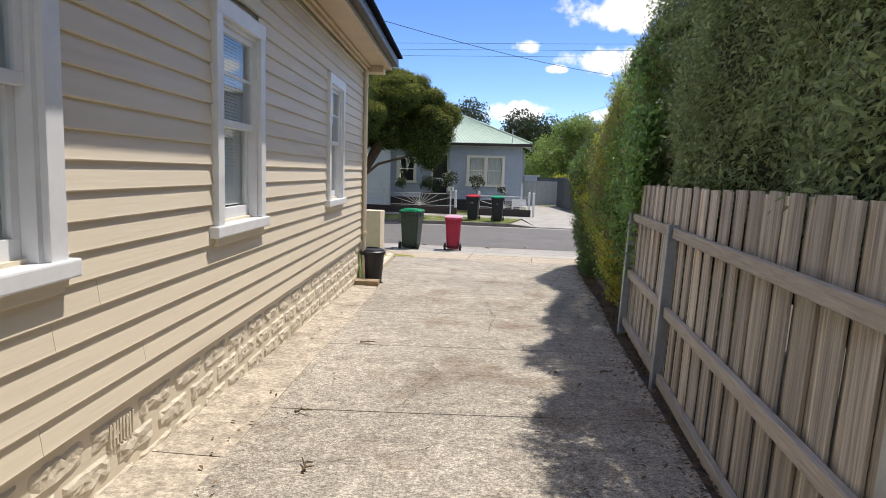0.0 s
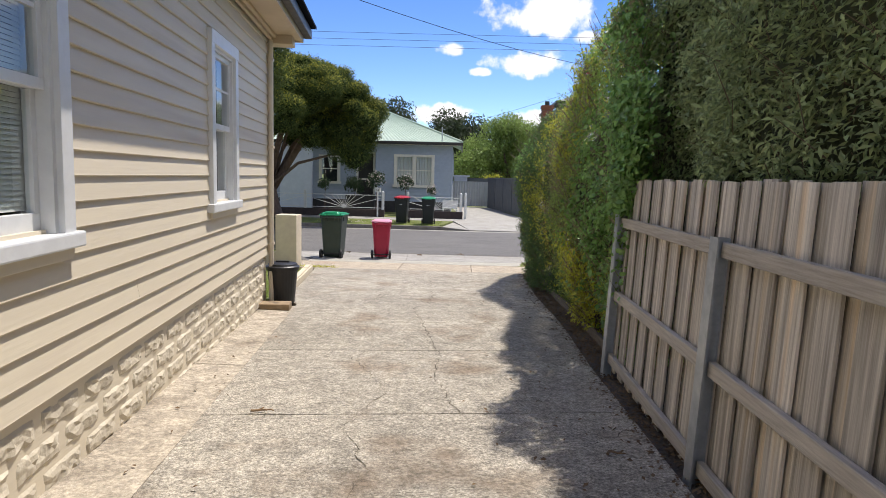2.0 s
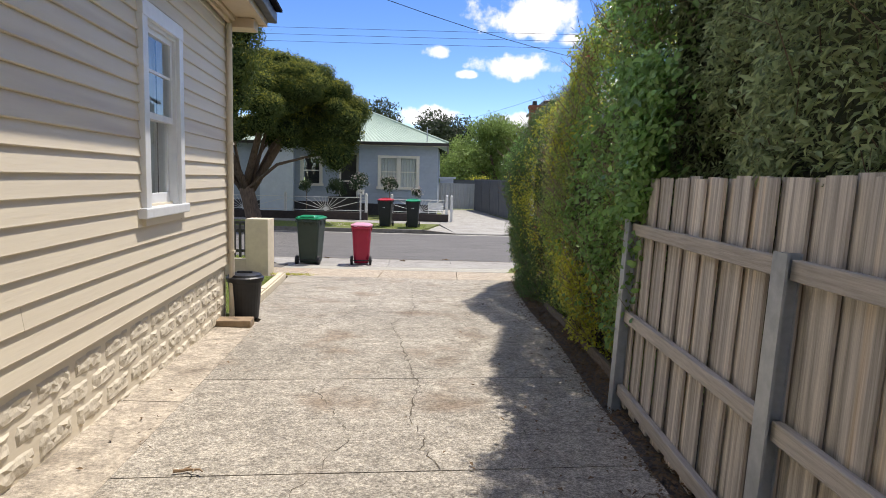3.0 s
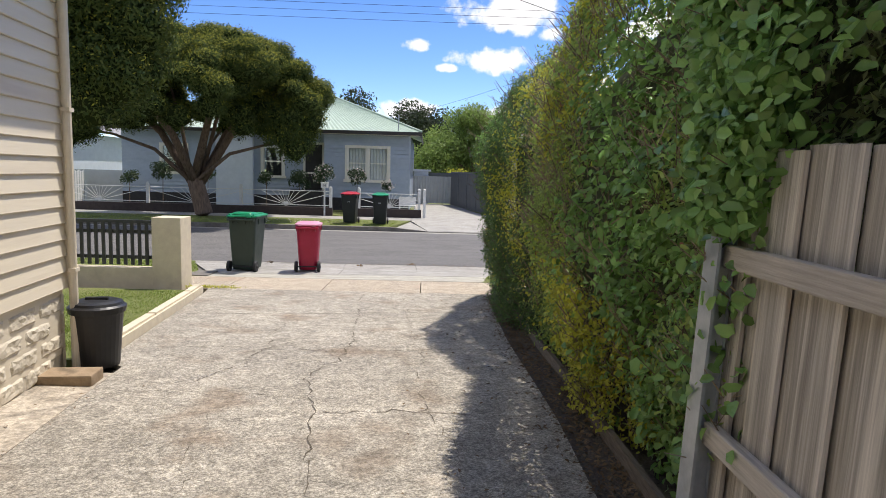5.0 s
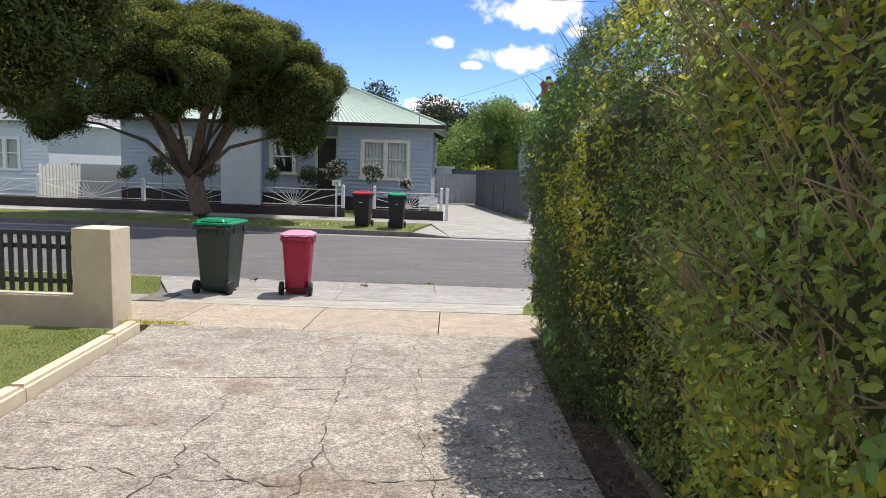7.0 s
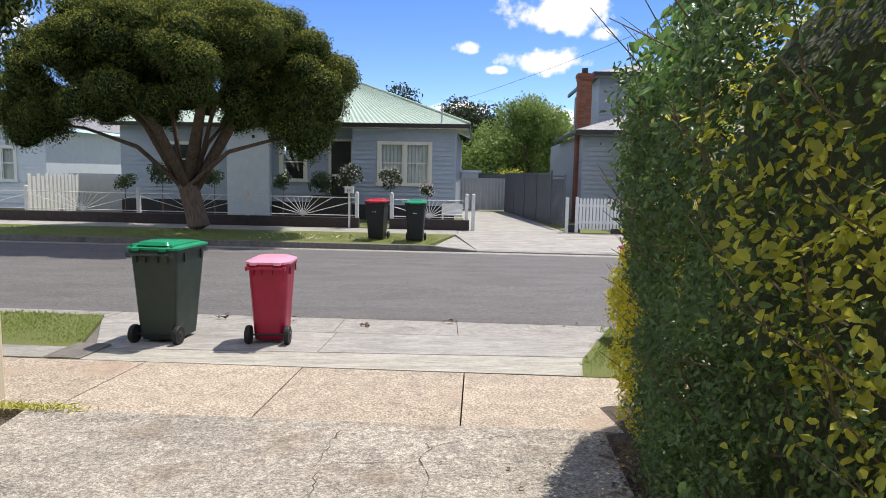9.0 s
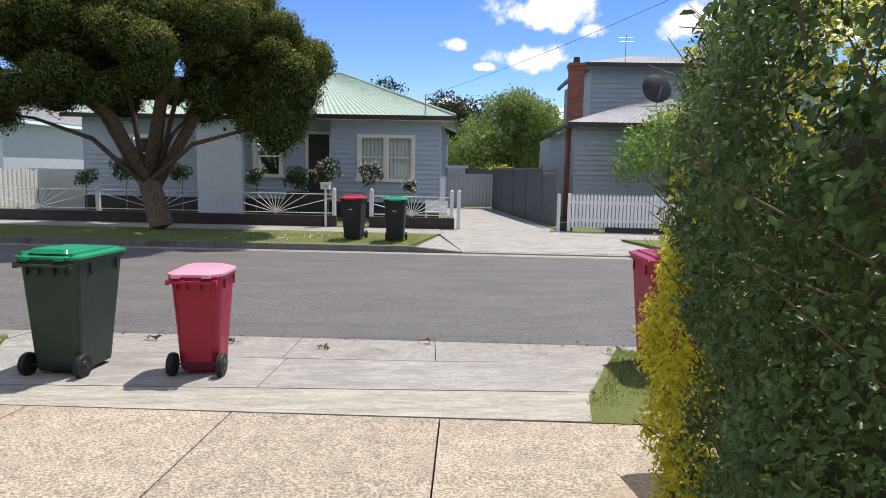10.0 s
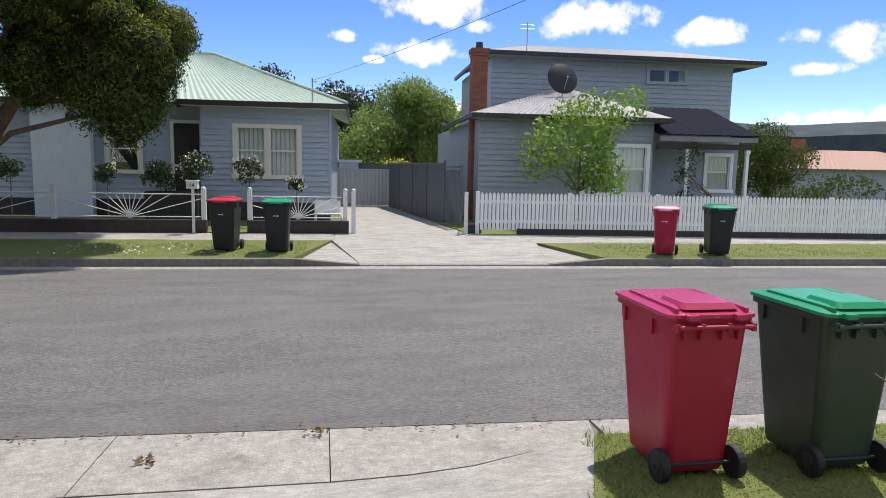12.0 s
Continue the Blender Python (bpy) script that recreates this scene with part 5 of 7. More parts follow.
# near street tree, whose crown hangs in from beside the footpath
blobs = crown_blobs((-7.0, 16.6), 3.0, 2.4, 4.6, 7.0, 50, 5, 0.68)
blobs += [(-3.95, 16.1, 4.1, 0.75, 0.75), (-3.75, 16.2, 5.0, 0.7, 0.7), (-4.2, 16.0, 3.3, 0.65, 0.65), (-4.6, 16.0, 2.85, 0.55, 0.55), (-4.75, 16.1, 3.6, 0.75, 0.7), (-5.2, 16.0, 4.2, 0.85, 0.75), (-4.6, 15.9, 4.6, 0.8, 0.75),
          (-4.2, 15.8, 5.5, 0.8, 0.7), (-5.1, 16.2, 3.2, 0.6, 0.5), (-5.5, 15.7, 4.9, 0.8, 0.7), (-3.85, 16.3, 3.5, 0.5, 0.5), (-5.7, 16.1, 3.9, 0.7, 0.5)]
street_tree((-7.8, 16.6, -0.06), -0.5, blobs, "bushy street tree overhanging the lawn and footpath", 9, 0.28)
# ---- wheelie bins ----
def loft(b, rings):
    rs = [[b.verts.new(p) for p in ring] for ring in rings]
    n = len(rs[0])
    for k in range(len(rs) - 1):
        for i in range(n):
            b.faces.new((rs[k][i], rs[k][(i + 1) % n], rs[k + 1][(i + 1) % n], rs[k + 1][i]))
    b.faces.new(list(reversed(rs[0])))
    b.faces.new(rs[-1])
    bmesh.ops.recalc_face_normals(b, faces=b.faces)


def rounded(w0, w1, y0, y1, r, z, seg=4):
    """Rounded rectangle ring; w half width, from y0 to y1."""
    out = []
    for cx, cy, a0 in ((w1 - r, y1 - r, 0), (w0 + r, y1 - r, 90), (w0 + r, y0 + r, 180), (w1 - r, y0 + r, 270)):
        for k in range(seg + 1):
            a = radians(a0 + 90 * k / seg)
            out.append((cx + r * math.cos(a), cy + r * math.sin(a), z))
    return out


def wheelie_bin(m, big, body_mat, lid_mat, label, round_top=False):
    """Origin on the ground under the axle's middle; the wheels are at -y, the front at +y."""
    W, D, H = (0.27, 0.66, 1.0) if big else (0.225, 0.49, 0.86)
    t = empty("wheelie_bin", label, "wheelie bin", m, group="wheelie bins")
    b = bmesh.new()
    r = 0.06 if not round_top else 0.1
    loft(b, [rounded(-W * 0.72, W * 0.72, 0.03, D * 0.74, r * 0.7, 0.035), rounded(-W * 0.74, W * 0.74, 0.0, D * 0.76, r * 0.8, 0.08), rounded(-W * 0.83, W * 0.83, -0.03, D * 0.86, r, H * 0.5),
             rounded(-W * 0.92, W * 0.92, -0.05, D * 0.94, r, H * 0.9), rounded(-W * 0.93, W * 0.93, -0.055, D * 0.95, r, H * 0.955), rounded(-W * 1.0, W * 1.0, -0.075, D * 0.985, r, H * 0.96), rounded(-W * 1.0, W * 1.0, -0.075, D * 0.985, r, H)])
    part("body", b, body_mat, t)
    # ribs below the rim
    for x in (-0.62, -0.25, 0.25, 0.62):
        part("rib", one((W * x - 0.008, -0.078, H * 0.87), (W * x + 0.008, -0.045, H * 0.962), 0.002), body_mat, t)
    for sx in (-1, 1):
        for f in (0.2, 0.75):
            part("rib", one((sx * W * 0.925 if sx > 0 else -W * 0.99, D * f, H * 0.86), (sx * W * 0.99 if sx > 0 else -W * 0.925, D * f + 0.016, H * 0.962), 0.002), body_mat, t)
    # handle bar at the wheel side
    b = bmesh.new()
    tube(b, (-W * 0.86, -0.115, H * 0.955), (W * 0.86, -0.115, H * 0.955), 0.014, sides=8)
    for x in (-0.86, -0.3, 0.3, 0.86):
        box(b, (W * x - 0.012, -0.12, H * 0.93), (W * x + 0.012, -0.06, H * 0.975))
    part("handle", b, body_mat, t)
    # lid: raised, gently domed panel
    b = bmesh.new()
    e = 0.012
    rl = r if not round_top else 0.13
    loft(b, [rounded(-W - e, W + e, -0.085, D + 0.005, rl, H + 0.001), rounded(-W - e, W + e, -0.085, D + 0.005, rl, H + 0.022), rounded(-W * 0.9, W * 0.9, -0.03, D * 0.93, rl * 0.8, H + 0.034),
             rounded(-W * 0.78, W * 0.78, 0.03, D * 0.86, rl * 0.8, H + 0.05), rounded(-W * 0.7, W * 0.7, 0.06, D * 0.82, rl * 0.8, H + 0.055)])
    lid = part("lid", b, lid_mat, t, "moulded plastic lid")
    if big:
        b = bmesh.new()
        loft(b, [rounded(-W * 0.66, W * 0.66, -0.05, D * 0.4, 0.03, H + 0.045), rounded(-W * 0.58, W * 0.58, -0.02, D * 0.36, 0.03, H + 0.078), rounded(-W * 0.52, W * 0.52, 0.01, D * 0.33, 0.03, H + 0.08)])
        part("lid_panel", b, lid_mat, lid)
        for x in (-0.8, 0.8):
            part("lid_ridge", one((W * x - 0.014, -0.06, H + 0.02), (W * x + 0.014, D * 0.8, H + 0.056), 0.008), lid_mat, lid)
    for x in (-0.55, 0.55):
        part("hinge", one((W * x - 0.035, -0.125, H - 0.005), (W * x + 0.035, -0.075, H + 0.028), 0.006), lid_mat, lid)
    part("lid_lip", boxes(((-W * 0.5, D - 0.005, H - 0.02), (W * 0.5, D + 0.03, H + 0.012)), bevel=0.006), lid_mat, lid)
    # axle and wheels
    b = bmesh.new()
    tube(b, (-W * 0.9, -0.01, 0.1), (W * 0.9, -0.01, 0.1), 0.011, sides=8)
    part("axle", b, BLACK, t)
    for sx in (-1, 1):
        b = bmesh.new()
        x0 = sx * (W * 0.8)
        x1 = sx * (W * 0.8 + 0.05)
        rw = 0.1
        prof = [(x0, rw * 0.6), (x0, rw * 0.95), (x0 * 0.8 + x1 * 0.2, rw), (x0 * 0.2 + x1 * 0.8, rw), (x1, rw * 0.95), (x1, rw * 0.6)]
        rings = [[(x, -0.01 + q * math.cos(2 * math.pi * i / 20), 0.1 + q * math.sin(2 * math.pi * i / 20)) for i in range(20)] for x, q in prof]
        loft(b, rings)
        wh = part("wheel", b, RUBBER, t, "black rubber wheel")
        b = bmesh.new()
        tube(b, (x1 - sx * 0.004, -0.01, 0.1), (x1 + sx * 0.006, -0.01, 0.1), 0.05, 0.045, 12)
        tube(b, (x1 + sx * 0.006, -0.01, 0.1), (x1 + sx * 0.014, -0.01, 0.1), 0.018, 0.016, 10)
        part("hub", b, BLACK, wh)
    if not round_top:
        part("emblem", boxes(((-0.035, D * 0.905, H * 0.73), (-0.015, D * 0.93, H * 0.755)), ((-0.008, D * 0.905, H * 0.737), (0.06, D * 0.93, H * 0.748))), TRIM, t, "small pale printed mark")
    return t


def stand(x, y, z, turn=0.0):
    return pose(x, y, z, 0, 0, -6.5 + turn)


wheelie_bin(stand(-2.1, 16.07, -0.07, -3), True, BIN_GREEN, LID_GREEN, "dark green wheelie bin with bright green lid on the crossing")
wheelie_bin(stand(-0.94, 16.06, -0.066, 4), False, BIN_PINK, LID_PINK, "magenta wheelie bin with pink lid on the crossing", True)
wheelie_bin(stand(3.25, 16.05, -0.06, 2), True, BIN_PINK, LID_ROSE, "magenta wheelie bin standing on the grass verge")
wheelie_bin(stand(4.2, 15.92, -0.06, 2), True, BIN_GREEN, LID_GREEN, "dark green wheelie bin with green lid on the grass")
wheelie_bin(stand(-0.17, 26.75, 0.02, 176), True, BIN_DARK, LID_RED, "charcoal wheelie bin with red lid across the road")
wheelie_bin(stand(0.82, 26.4, 0.02, 182), True, BIN_DARK, LID_GREEN, "charcoal wheelie bin with green lid across the road")
wheelie_bin(stand(8.85, 25.05, 0.02, 150) @ Matrix.Scale(1.12, 4), False, BIN_PINK, LID_PINK, "magenta wheelie bin on the far grass verge")
wheelie_bin(stand(10.0, 25.0, 0.02, 165), True, BIN_DARK, LID_GREEN, "charcoal wheelie bin with green lid on far verge")

# black rubbish bin and stone block by the house corner
t = empty("rubbish_bin", "black plastic household rubbish bin with lid", "bin", pose(-2.2, 9.62, ground_z(0, 9.62) + 0.005))
b = bmesh.new()


def circle(r, z, n=28):
    return [(r * math.cos(2 * math.pi * i / n), r * math.sin(2 * math.pi * i / n), z) for i in range(n)]


loft(b, [circle(0.155, 0), circle(0.16, 0.02), circle(0.195, 0.43), circle(0.2, 0.45), circle(0.215, 0.452), circle(0.215, 0.475)])
part("body", b, BLACK, t)
b = bmesh.new()
loft(b, [circle(0.222, 0.476), circle(0.222, 0.5), circle(0.2, 0.515), circle(0.19, 0.535), circle(0.15, 0.548), circle(0.05, 0.552)])
lid = part("lid", b, BLACK, t)
part("lid_handle", one((-0.09, -0.02, 0.545), (0.09, 0.02, 0.572), 0.008), BLACK, lid)
thing("stone_block", one((-2.52, 8.98, ground_z(0, 9.1) - 0.01), (-2.02, 9.22, ground_z(0, 9.1) + 0.09), 0.015), SANDSTONE, "flat sandstone block lying by the house corner", "stone")
# ---- houses across the road ----
def clad(parent, xa, xb, z0, z1, d, mat, pitch=0.17, holes=()):
    """Lapped boards on a wall facing -y, in the parent's frame; holes are (xa, xb, za, zb)."""
    z = z0
    while z < z1 - 0.01:
        spans = [(xa, xb)]
        for ha, hb, za, zb in holes:
            if z + pitch > za and z < zb:
                spans = [q for a, c in spans for q in (((a, ha), (hb, c)) if a < ha and hb < c else ((a, c),))]
        for a, c in spans:
            if c - a > 0.02:
                b = bmesh.new()
                h = min(pitch + 0.01, z1 - z)
                prof = [(d, z), (d - 0.04, z), (d - 0.038, z + 0.01), (d - 0.006, z + h), (d, z + h)]
                p = [b.verts.new((a, y, q)) for y, q in prof]
                s = [b.verts.new((c, y, q)) for y, q in prof]
                b.faces.new(p)
                b.faces.new(list(reversed(s)))
                for k in range(5):
                    b.faces.new((p[k], s[k], s[(k + 1) % 5], p[(k + 1) % 5]))
                bmesh.ops.recalc_face_normals(b, faces=b.faces)
                part("weatherboard", b, mat, parent)
        z += pitch


def house_window(parent, xa, xb, za, zb, d, lights=1, frame_mat=None, curtain=True, split=True):
    """A framed window in a wall facing -y."""
    fm = frame_mat or CREAMFAR
    w = part("window", boxes(((xa, d - 0.07, za), (xa + 0.12, d + 0.02, zb)), ((xb - 0.12, d - 0.07, za), (xb, d + 0.02, zb)), ((xa + 0.12, d - 0.07, zb - 0.12), (xb - 0.12, d + 0.02, zb)), ((xa - 0.05, d - 0.11, za - 0.06), (xb + 0.05, d + 0.02, za + 0.06))), fm, parent)
    a, c = xa + 0.12, xb - 0.12
    n = lights
    step = (c - a) / n
    fr = bmesh.new()
    for k in range(n):
        p, q = a + k * step, a + (k + 1) * step
        if k:
            box(fr, (p - 0.06, d - 0.06, za + 0.06), (p + 0.06, d + 0.02, zb - 0.12))
        mid = (za + zb) / 2
        if split:
            box(fr, (p + 0.062, d - 0.03, mid - 0.025), (q - 0.062, d + 0.01, mid + 0.025))
        for e in (p + (0.061 if k else 0.001), q - (0.061 if k < n - 1 else 0.001)):
            sg = 1 if e < (p + q) / 2 else -1
            box(fr, (min(e, e + sg * 0.04), d - 0.03, za + 0.06), (max(e, e + sg * 0.04), d + 0.01, zb - 0.12))
    part("window_frame", fr, fm, w)
    pane = part("pane", sheet(((a, d + 0.013, za + 0.05), (c, d + 0.013, za + 0.05), (c, d + 0.013, zb - 0.11), (a, d + 0.013, zb - 0.11))), GLASS, w)
    pane.visible_shadow = False
    bk = bmesh.new()
    if curtain:
        prev = None
        steps = 40
        for i in range(steps + 1):
            x = a + (c - a) * i / steps
            rw = [bk.verts.new((x, d + 0.08 + 0.02 * math.sin(i * 2.1), za)), bk.verts.new((x, d + 0.08 + 0.02 * math.sin(i * 2.1), zb))]
            if prev:
                bk.faces.new((prev[0], rw[0], rw[1], prev[1]))
            prev = rw
        part("curtain", bk, CURTAIN, w)
    else:
        box(bk, (a, d + 0.5, za), (c, d + 0.52, zb))
        part("room", bk, DIM, w)
    return w


def wall_with_holes(parent, name, xa, xb, z0, z1, d, thick, holes, mat):
    b = bmesh.new()
    x = xa
    for ha, hb, za, zb in sorted(holes):
        if ha > x:
            box(b, (x, d, z0), (ha, d + thick, z1))
        box(b, (ha, d, z0), (hb, d + thick, za))
        box(b, (ha, d, zb), (hb, d + thick, z1))
        x = hb
    box(b, (x, d, z0), (xb, d + thick, z1))
    return part(name, b, mat, parent)


def iron_roof(parent, quads, mat, ribs=0.19, name="roof"):
    """Roof planes given as (eave a, eave b, ridge b, ridge a), with corrugation ribs running down the fall."""
    for q in quads:
        a, b0, c, dd = [Vector(p) for p in q]
        bm = bmesh.new()
        n = max(2, int((b0 - a).length / ribs) * 2)
        nrm = (b0 - a).cross(dd - a).normalized()
        prev = None
        for k in range(n + 1):
            f = k / n
            lift = nrm * (0.022 if k % 2 else 0.0)
            lo, hi = a.lerp(b0, f) + lift, dd.lerp(c, f) + lift
            row = [bm.verts.new(lo), bm.verts.new(hi)]
            if prev:
                bm.faces.new((prev[0], row[0], row[1], prev[1]))
            prev = row
        g = bmesh.ops.extrude_face_region(bm, geom=list(bm.faces))
        for v in g["geom"]:
            if isinstance(v, bmesh.types.BMVert):
                v.co -= nrm * 0.03
        bmesh.ops.remove_doubles(bm, verts=bm.verts, dist=0.0005)
        bmesh.ops.recalc_face_normals(bm, faces=bm.faces)
        part(name, bm, mat, parent)


# blue-grey house with green iron roof; local frame is the street's
H1 = empty("blue_house", "blue-grey weatherboard house with pale green iron roof", "house", STREET.copy())
win = (-2.7, -0.7, 1.38, 2.93)
wall_with_holes(H1, "wall", -3.62, 0.16, 0.05, 3.4, 19.3, 0.15, [win], BLUEBOARD)
clad(H1, -3.62, 0.16, 0.62, 3.38, 19.3, BLUEBOARD, 0.165, [(win[0] + 0.01, win[1] - 0.01, win[2], win[3])])
part("plinth", one((-3.6, 19.25, 0.0), (0.14, 19.29, 0.62)), DARKWALL, H1)
house_window(H1, *win, 19.3, 2)
part("side_wall", one((0.0, 19.46, 0.05), (0.15, 28, 3.4)), BLUEBOARD, H1)
part("corner_board", one((0.1, 19.255, 0.6), (0.18, 19.3, 3.4)), BLUEBOARD, H1)
# recessed entry and west wall
lw = (-6.65, -5.55, 1.45, 2.85)
wall_with_holes(H1, "wall", -12.9, -4.75, 0.05, 3.6, 20.3, 0.15, [lw, (-11.2, -9.9, 1.5, 2.85)], BLUEBOARD)
clad(H1, -12.9, -4.75, 0.62, 3.5, 20.3, BLUEBOARD, 0.165, [(lw[0] + 0.01, lw[1] - 0.01, lw[2], lw[3]), (-11.19, -9.91, 1.5, 2.85)])
house_window(H1, *lw, 20.3, 1, curtain=False)
house_window(H1, -11.2, -9.9, 1.5, 2.85, 20.3, 1, curtain=False)
part("plinth", one((-12.9, 20.24, 0.0), (-4.75, 20.29, 0.62)), DARKWALL, H1)
part("chimney_breast", one((-8.6, 20.0, 0.05), (-6.95, 20.27, 3.55), 0.01), WHITEBOARD, H1, "plain pale rendered chimney breast")
part("vent", one((-7.6, 19.975, 3.0), (-7.5, 19.999, 3.12)), DIM, H1)
part("porch_wall", boxes(((-4.74, 20.33, 0.05), (-3.64, 20.43, 3.5)), ((-3.62, 19.46, 0.05), (-3.52, 20.43, 3.5))), BLUEBOARD, H1)
part("porch_floor", one((-5.2, 19.0, 0.0), (-3.63, 20.29, 0.6)), DARKWALL, H1)
door = part("door", one((-4.62, 20.26, 0.6), (-3.86, 20.32, 2.95)), DIM, H1, "dark front door behind screen")
part("door_frame", boxes(((-4.72, 20.2, 0.6), (-4.62, 20.32, 2.95)), ((-3.86, 20.2, 0.6), (-3.76, 20.32, 2.95)), ((-4.72, 20.2, 2.95), (-3.76, 20.32, 3.05)), ((-4.62, 20.22, 1.62), (-3.86, 20.255, 1.7))), CREAMFAR, door)
E1 = 3.42
part("soffit", boxes(((-4.1, 18.85, E1 - 0.02), (0.6, 19.28, E1))), CREAMFAR, H1)
part("gutter", boxes(((-4.15, 18.78, E1 - 0.02), (0.68, 18.86, E1 + 0.13)), ((0.6, 18.86, E1 - 0.02), (0.68, 28, E1 + 0.13)), ((-4.15, 18.86, E1 - 0.02), (-4.08, 19.8, E1 + 0.13)), ((-13.4, 19.78, E1 - 0.02), (-4.15, 19.86, E1 + 0.13)), bevel=0.015), GUTTER, H1)
ZR = 5.47
iron_roof(H1, [((-4.12, 18.8, E1 + 0.12), (0.65, 18.8, E1 + 0.12), (-3.95, 23.1, ZR), (-5.1, 23.1, ZR)), ((0.66, 18.8, E1 + 0.12), (0.66, 28, E1 + 0.12), (-3.95, 28, ZR), (-3.95, 23.1, ZR))], GREENROOF)
iron_roof(H1, [((-13.4, 19.8, E1 + 0.12), (-4.1, 19.8, E1 + 0.12), (-4.3, 23.6, 5.1), (-10.5, 23.6, 5.1)), ((-13.4, 27, E1 + 0.12), (-13.4, 19.8, E1 + 0.12), (-10.5, 23.6, 5.1), (-10.5, 27, 5.1))], GREENROOF)
cap = bmesh.new()
tube(cap, (0.66, 18.8, E1 + 0.16), (-3.95, 23.1, ZR + 0.03), 0.05, sides=8)
tube(cap, (-3.95, 23.1, ZR + 0.03), (-3.95, 28, ZR + 0.03), 0.05, sides=8)
tube(cap, (-3.95, 23.1, ZR + 0.03), (-5.1, 23.1, ZR + 0.03), 0.05, sides=8)
part("ridge_cap", cap, GREENROOF, H1)
mast = bmesh.new()
tube(mast, (-0.35, 18.9, E1), (-0.35, 18.9, E1 + 0.85), 0.025, sides=6)
tube(mast, (-0.35, 18.9, E1 + 0.75), (-0.2, 18.9, E1 + 0.75), 0.012, sides=6)
part("service_mast", mast, GALV, H1)
part("shed_annex", boxes(((0.2, 26.5, 0.0), (1.0, 29, 1.9)), ((0.15, 26.4, 1.9), (1.15, 29, 2.0))), WHITEBOARD, H1, "small white outbuilding")

# grey two-storey house
H2 = empty("grey_house", "pale grey two-storey weatherboard house with iron roof", "house", STREET.copy())
w2 = (8.05, 10.4, 1.02, 2.63)
wall_with_holes(H2, "wall", 4.74, 10.5, 0.05, 3.3, 19.5, 0.15, [w2], GREYBOARD)
clad(H2, 4.74, 10.5, 0.5, 3.25, 19.5, GREYBOARD, 0.17, [(w2[0] + 0.01, w2[1] - 0.01, w2[2], w2[3])])
house_window(H2, *w2, 19.5, 2, TRIM)
part("side_wall", boxes(((4.74, 19.66, 0.05), (4.89, 30, 3.3)), ((10.35, 19.66, 0.05), (10.5, 21.2, 3.3))), GREYBOARD, H2)
E2 = 3.3
part("gutter", boxes(((4.4, 18.95, E2), (10.95, 19.05, E2 + 0.14)), ((4.4, 19.05, E2), (4.5, 26, E2 + 0.14)), ((10.85, 19.05, E2), (10.95, 20.6, E2 + 0.14)), bevel=0.012), GUTTER, H2)
part("soffit", one((4.5, 19.05, E2 + 0.0), (10.85, 19.66, E2 + 0.02)), GREYBOARD, H2)
PK = (8.3, 22.4, 4.7)
iron_roof(H2, [((4.42, 18.98, E2 + 0.13), (10.93, 18.98, E2 + 0.13), (PK[0] + 0.05, PK[1], PK[2]), (PK[0] - 0.05, PK[1], PK[2])), ((10.93, 18.98, E2 + 0.13), (10.93, 26, E2 + 0.13), (PK[0], 26, PK[2]), (PK[0], PK[1], PK[2])), ((4.42, 26, E2 + 0.13), (4.42, 18.98, E2 + 0.13), (PK[0], PK[1], PK[2]), (PK[0], 26, PK[2]))], GREYROOF)
pw = (13.3, 14.42, 1.1, 2.45)
wall_with_holes(H2, "porch_wall", 10.51, 14.6, 0.05, 3.2, 21.3, 0.15, [pw], GREYBOARD)
house_window(H2, *pw, 21.3, 1, TRIM)
clad(H2, 10.55, 14.6, 0.5, 3.15, 21.3, GREYBOARD, 0.17, [(pw[0] + 0.01, pw[1] - 0.01, pw[2], pw[3])])
part("porch_wall_end", one((14.45, 21.46, 0.05), (14.6, 30, 3.2)), GREYBOARD, H2)
part("porch_floor", one((10.5, 19.4, 0.0), (14.6, 21.29, 0.45)), APRON, H2)
part("porch_beam", one((10.55, 19.2, 2.5), (13.8, 19.35, 2.68)), DARKWALL, H2)
part("porch_fascia", one((10.55, 19.1, 2.74), (13.92, 19.18, 2.9)), GREYROOF, H2)
iron_roof(H2, [((10.5, 19.05, 2.95), (13.97, 19.05, 2.95), (14.2, 22.8, 4.15), (10.5, 22.8, 4.15)), ((13.97, 19.05, 2.95), (15.3, 27, 2.95), (14.2, 27, 4.15), (14.2, 22.8, 4.15))], DARKROOF, 0.3)
for x in (11.58, 13.68):
    part("porch_post", boxes(((x - 0.05, 19.22, 0.45), (x + 0.05, 19.33, 2.5)), ((x - 0.07, 19.2, 2.4), (x + 0.07, 19.35, 2.5))), TRIM, H2)
# upper storey
wall_with_holes(H2, "upper_wall", 6.3, 16.7, 3.0, 6.2, 25.5, 0.15, [(12.85, 14.65, 5.42, 6.05)], GREYBOARD)
part("upper_side_wall", one((16.55, 25.66, 0.05), (16.7, 33, 6.2)), GREYBOARD, H2)
part("upper_side_wall", one((6.3, 25.66, 3.0), (6.45, 33, 6.2)), GREYBOARD, H2)
house_window(H2, 12.85, 14.65, 5.42, 6.05, 25.5, 2, GREYBOARD, curtain=False, split=False)
part("upper_gutter", boxes(((5.9, 24.75, 6.2), (17.75, 24.87, 6.36)), ((17.63, 24.87, 6.2), (17.75, 33, 6.36)), ((5.9, 24.87, 6.2), (6.02, 33, 6.36)), bevel=0.015), GUTTER, H2)
part("upper_soffit", one((6.02, 24.87, 6.2), (17.63, 25.66, 6.22)), GREYBOARD, H2)
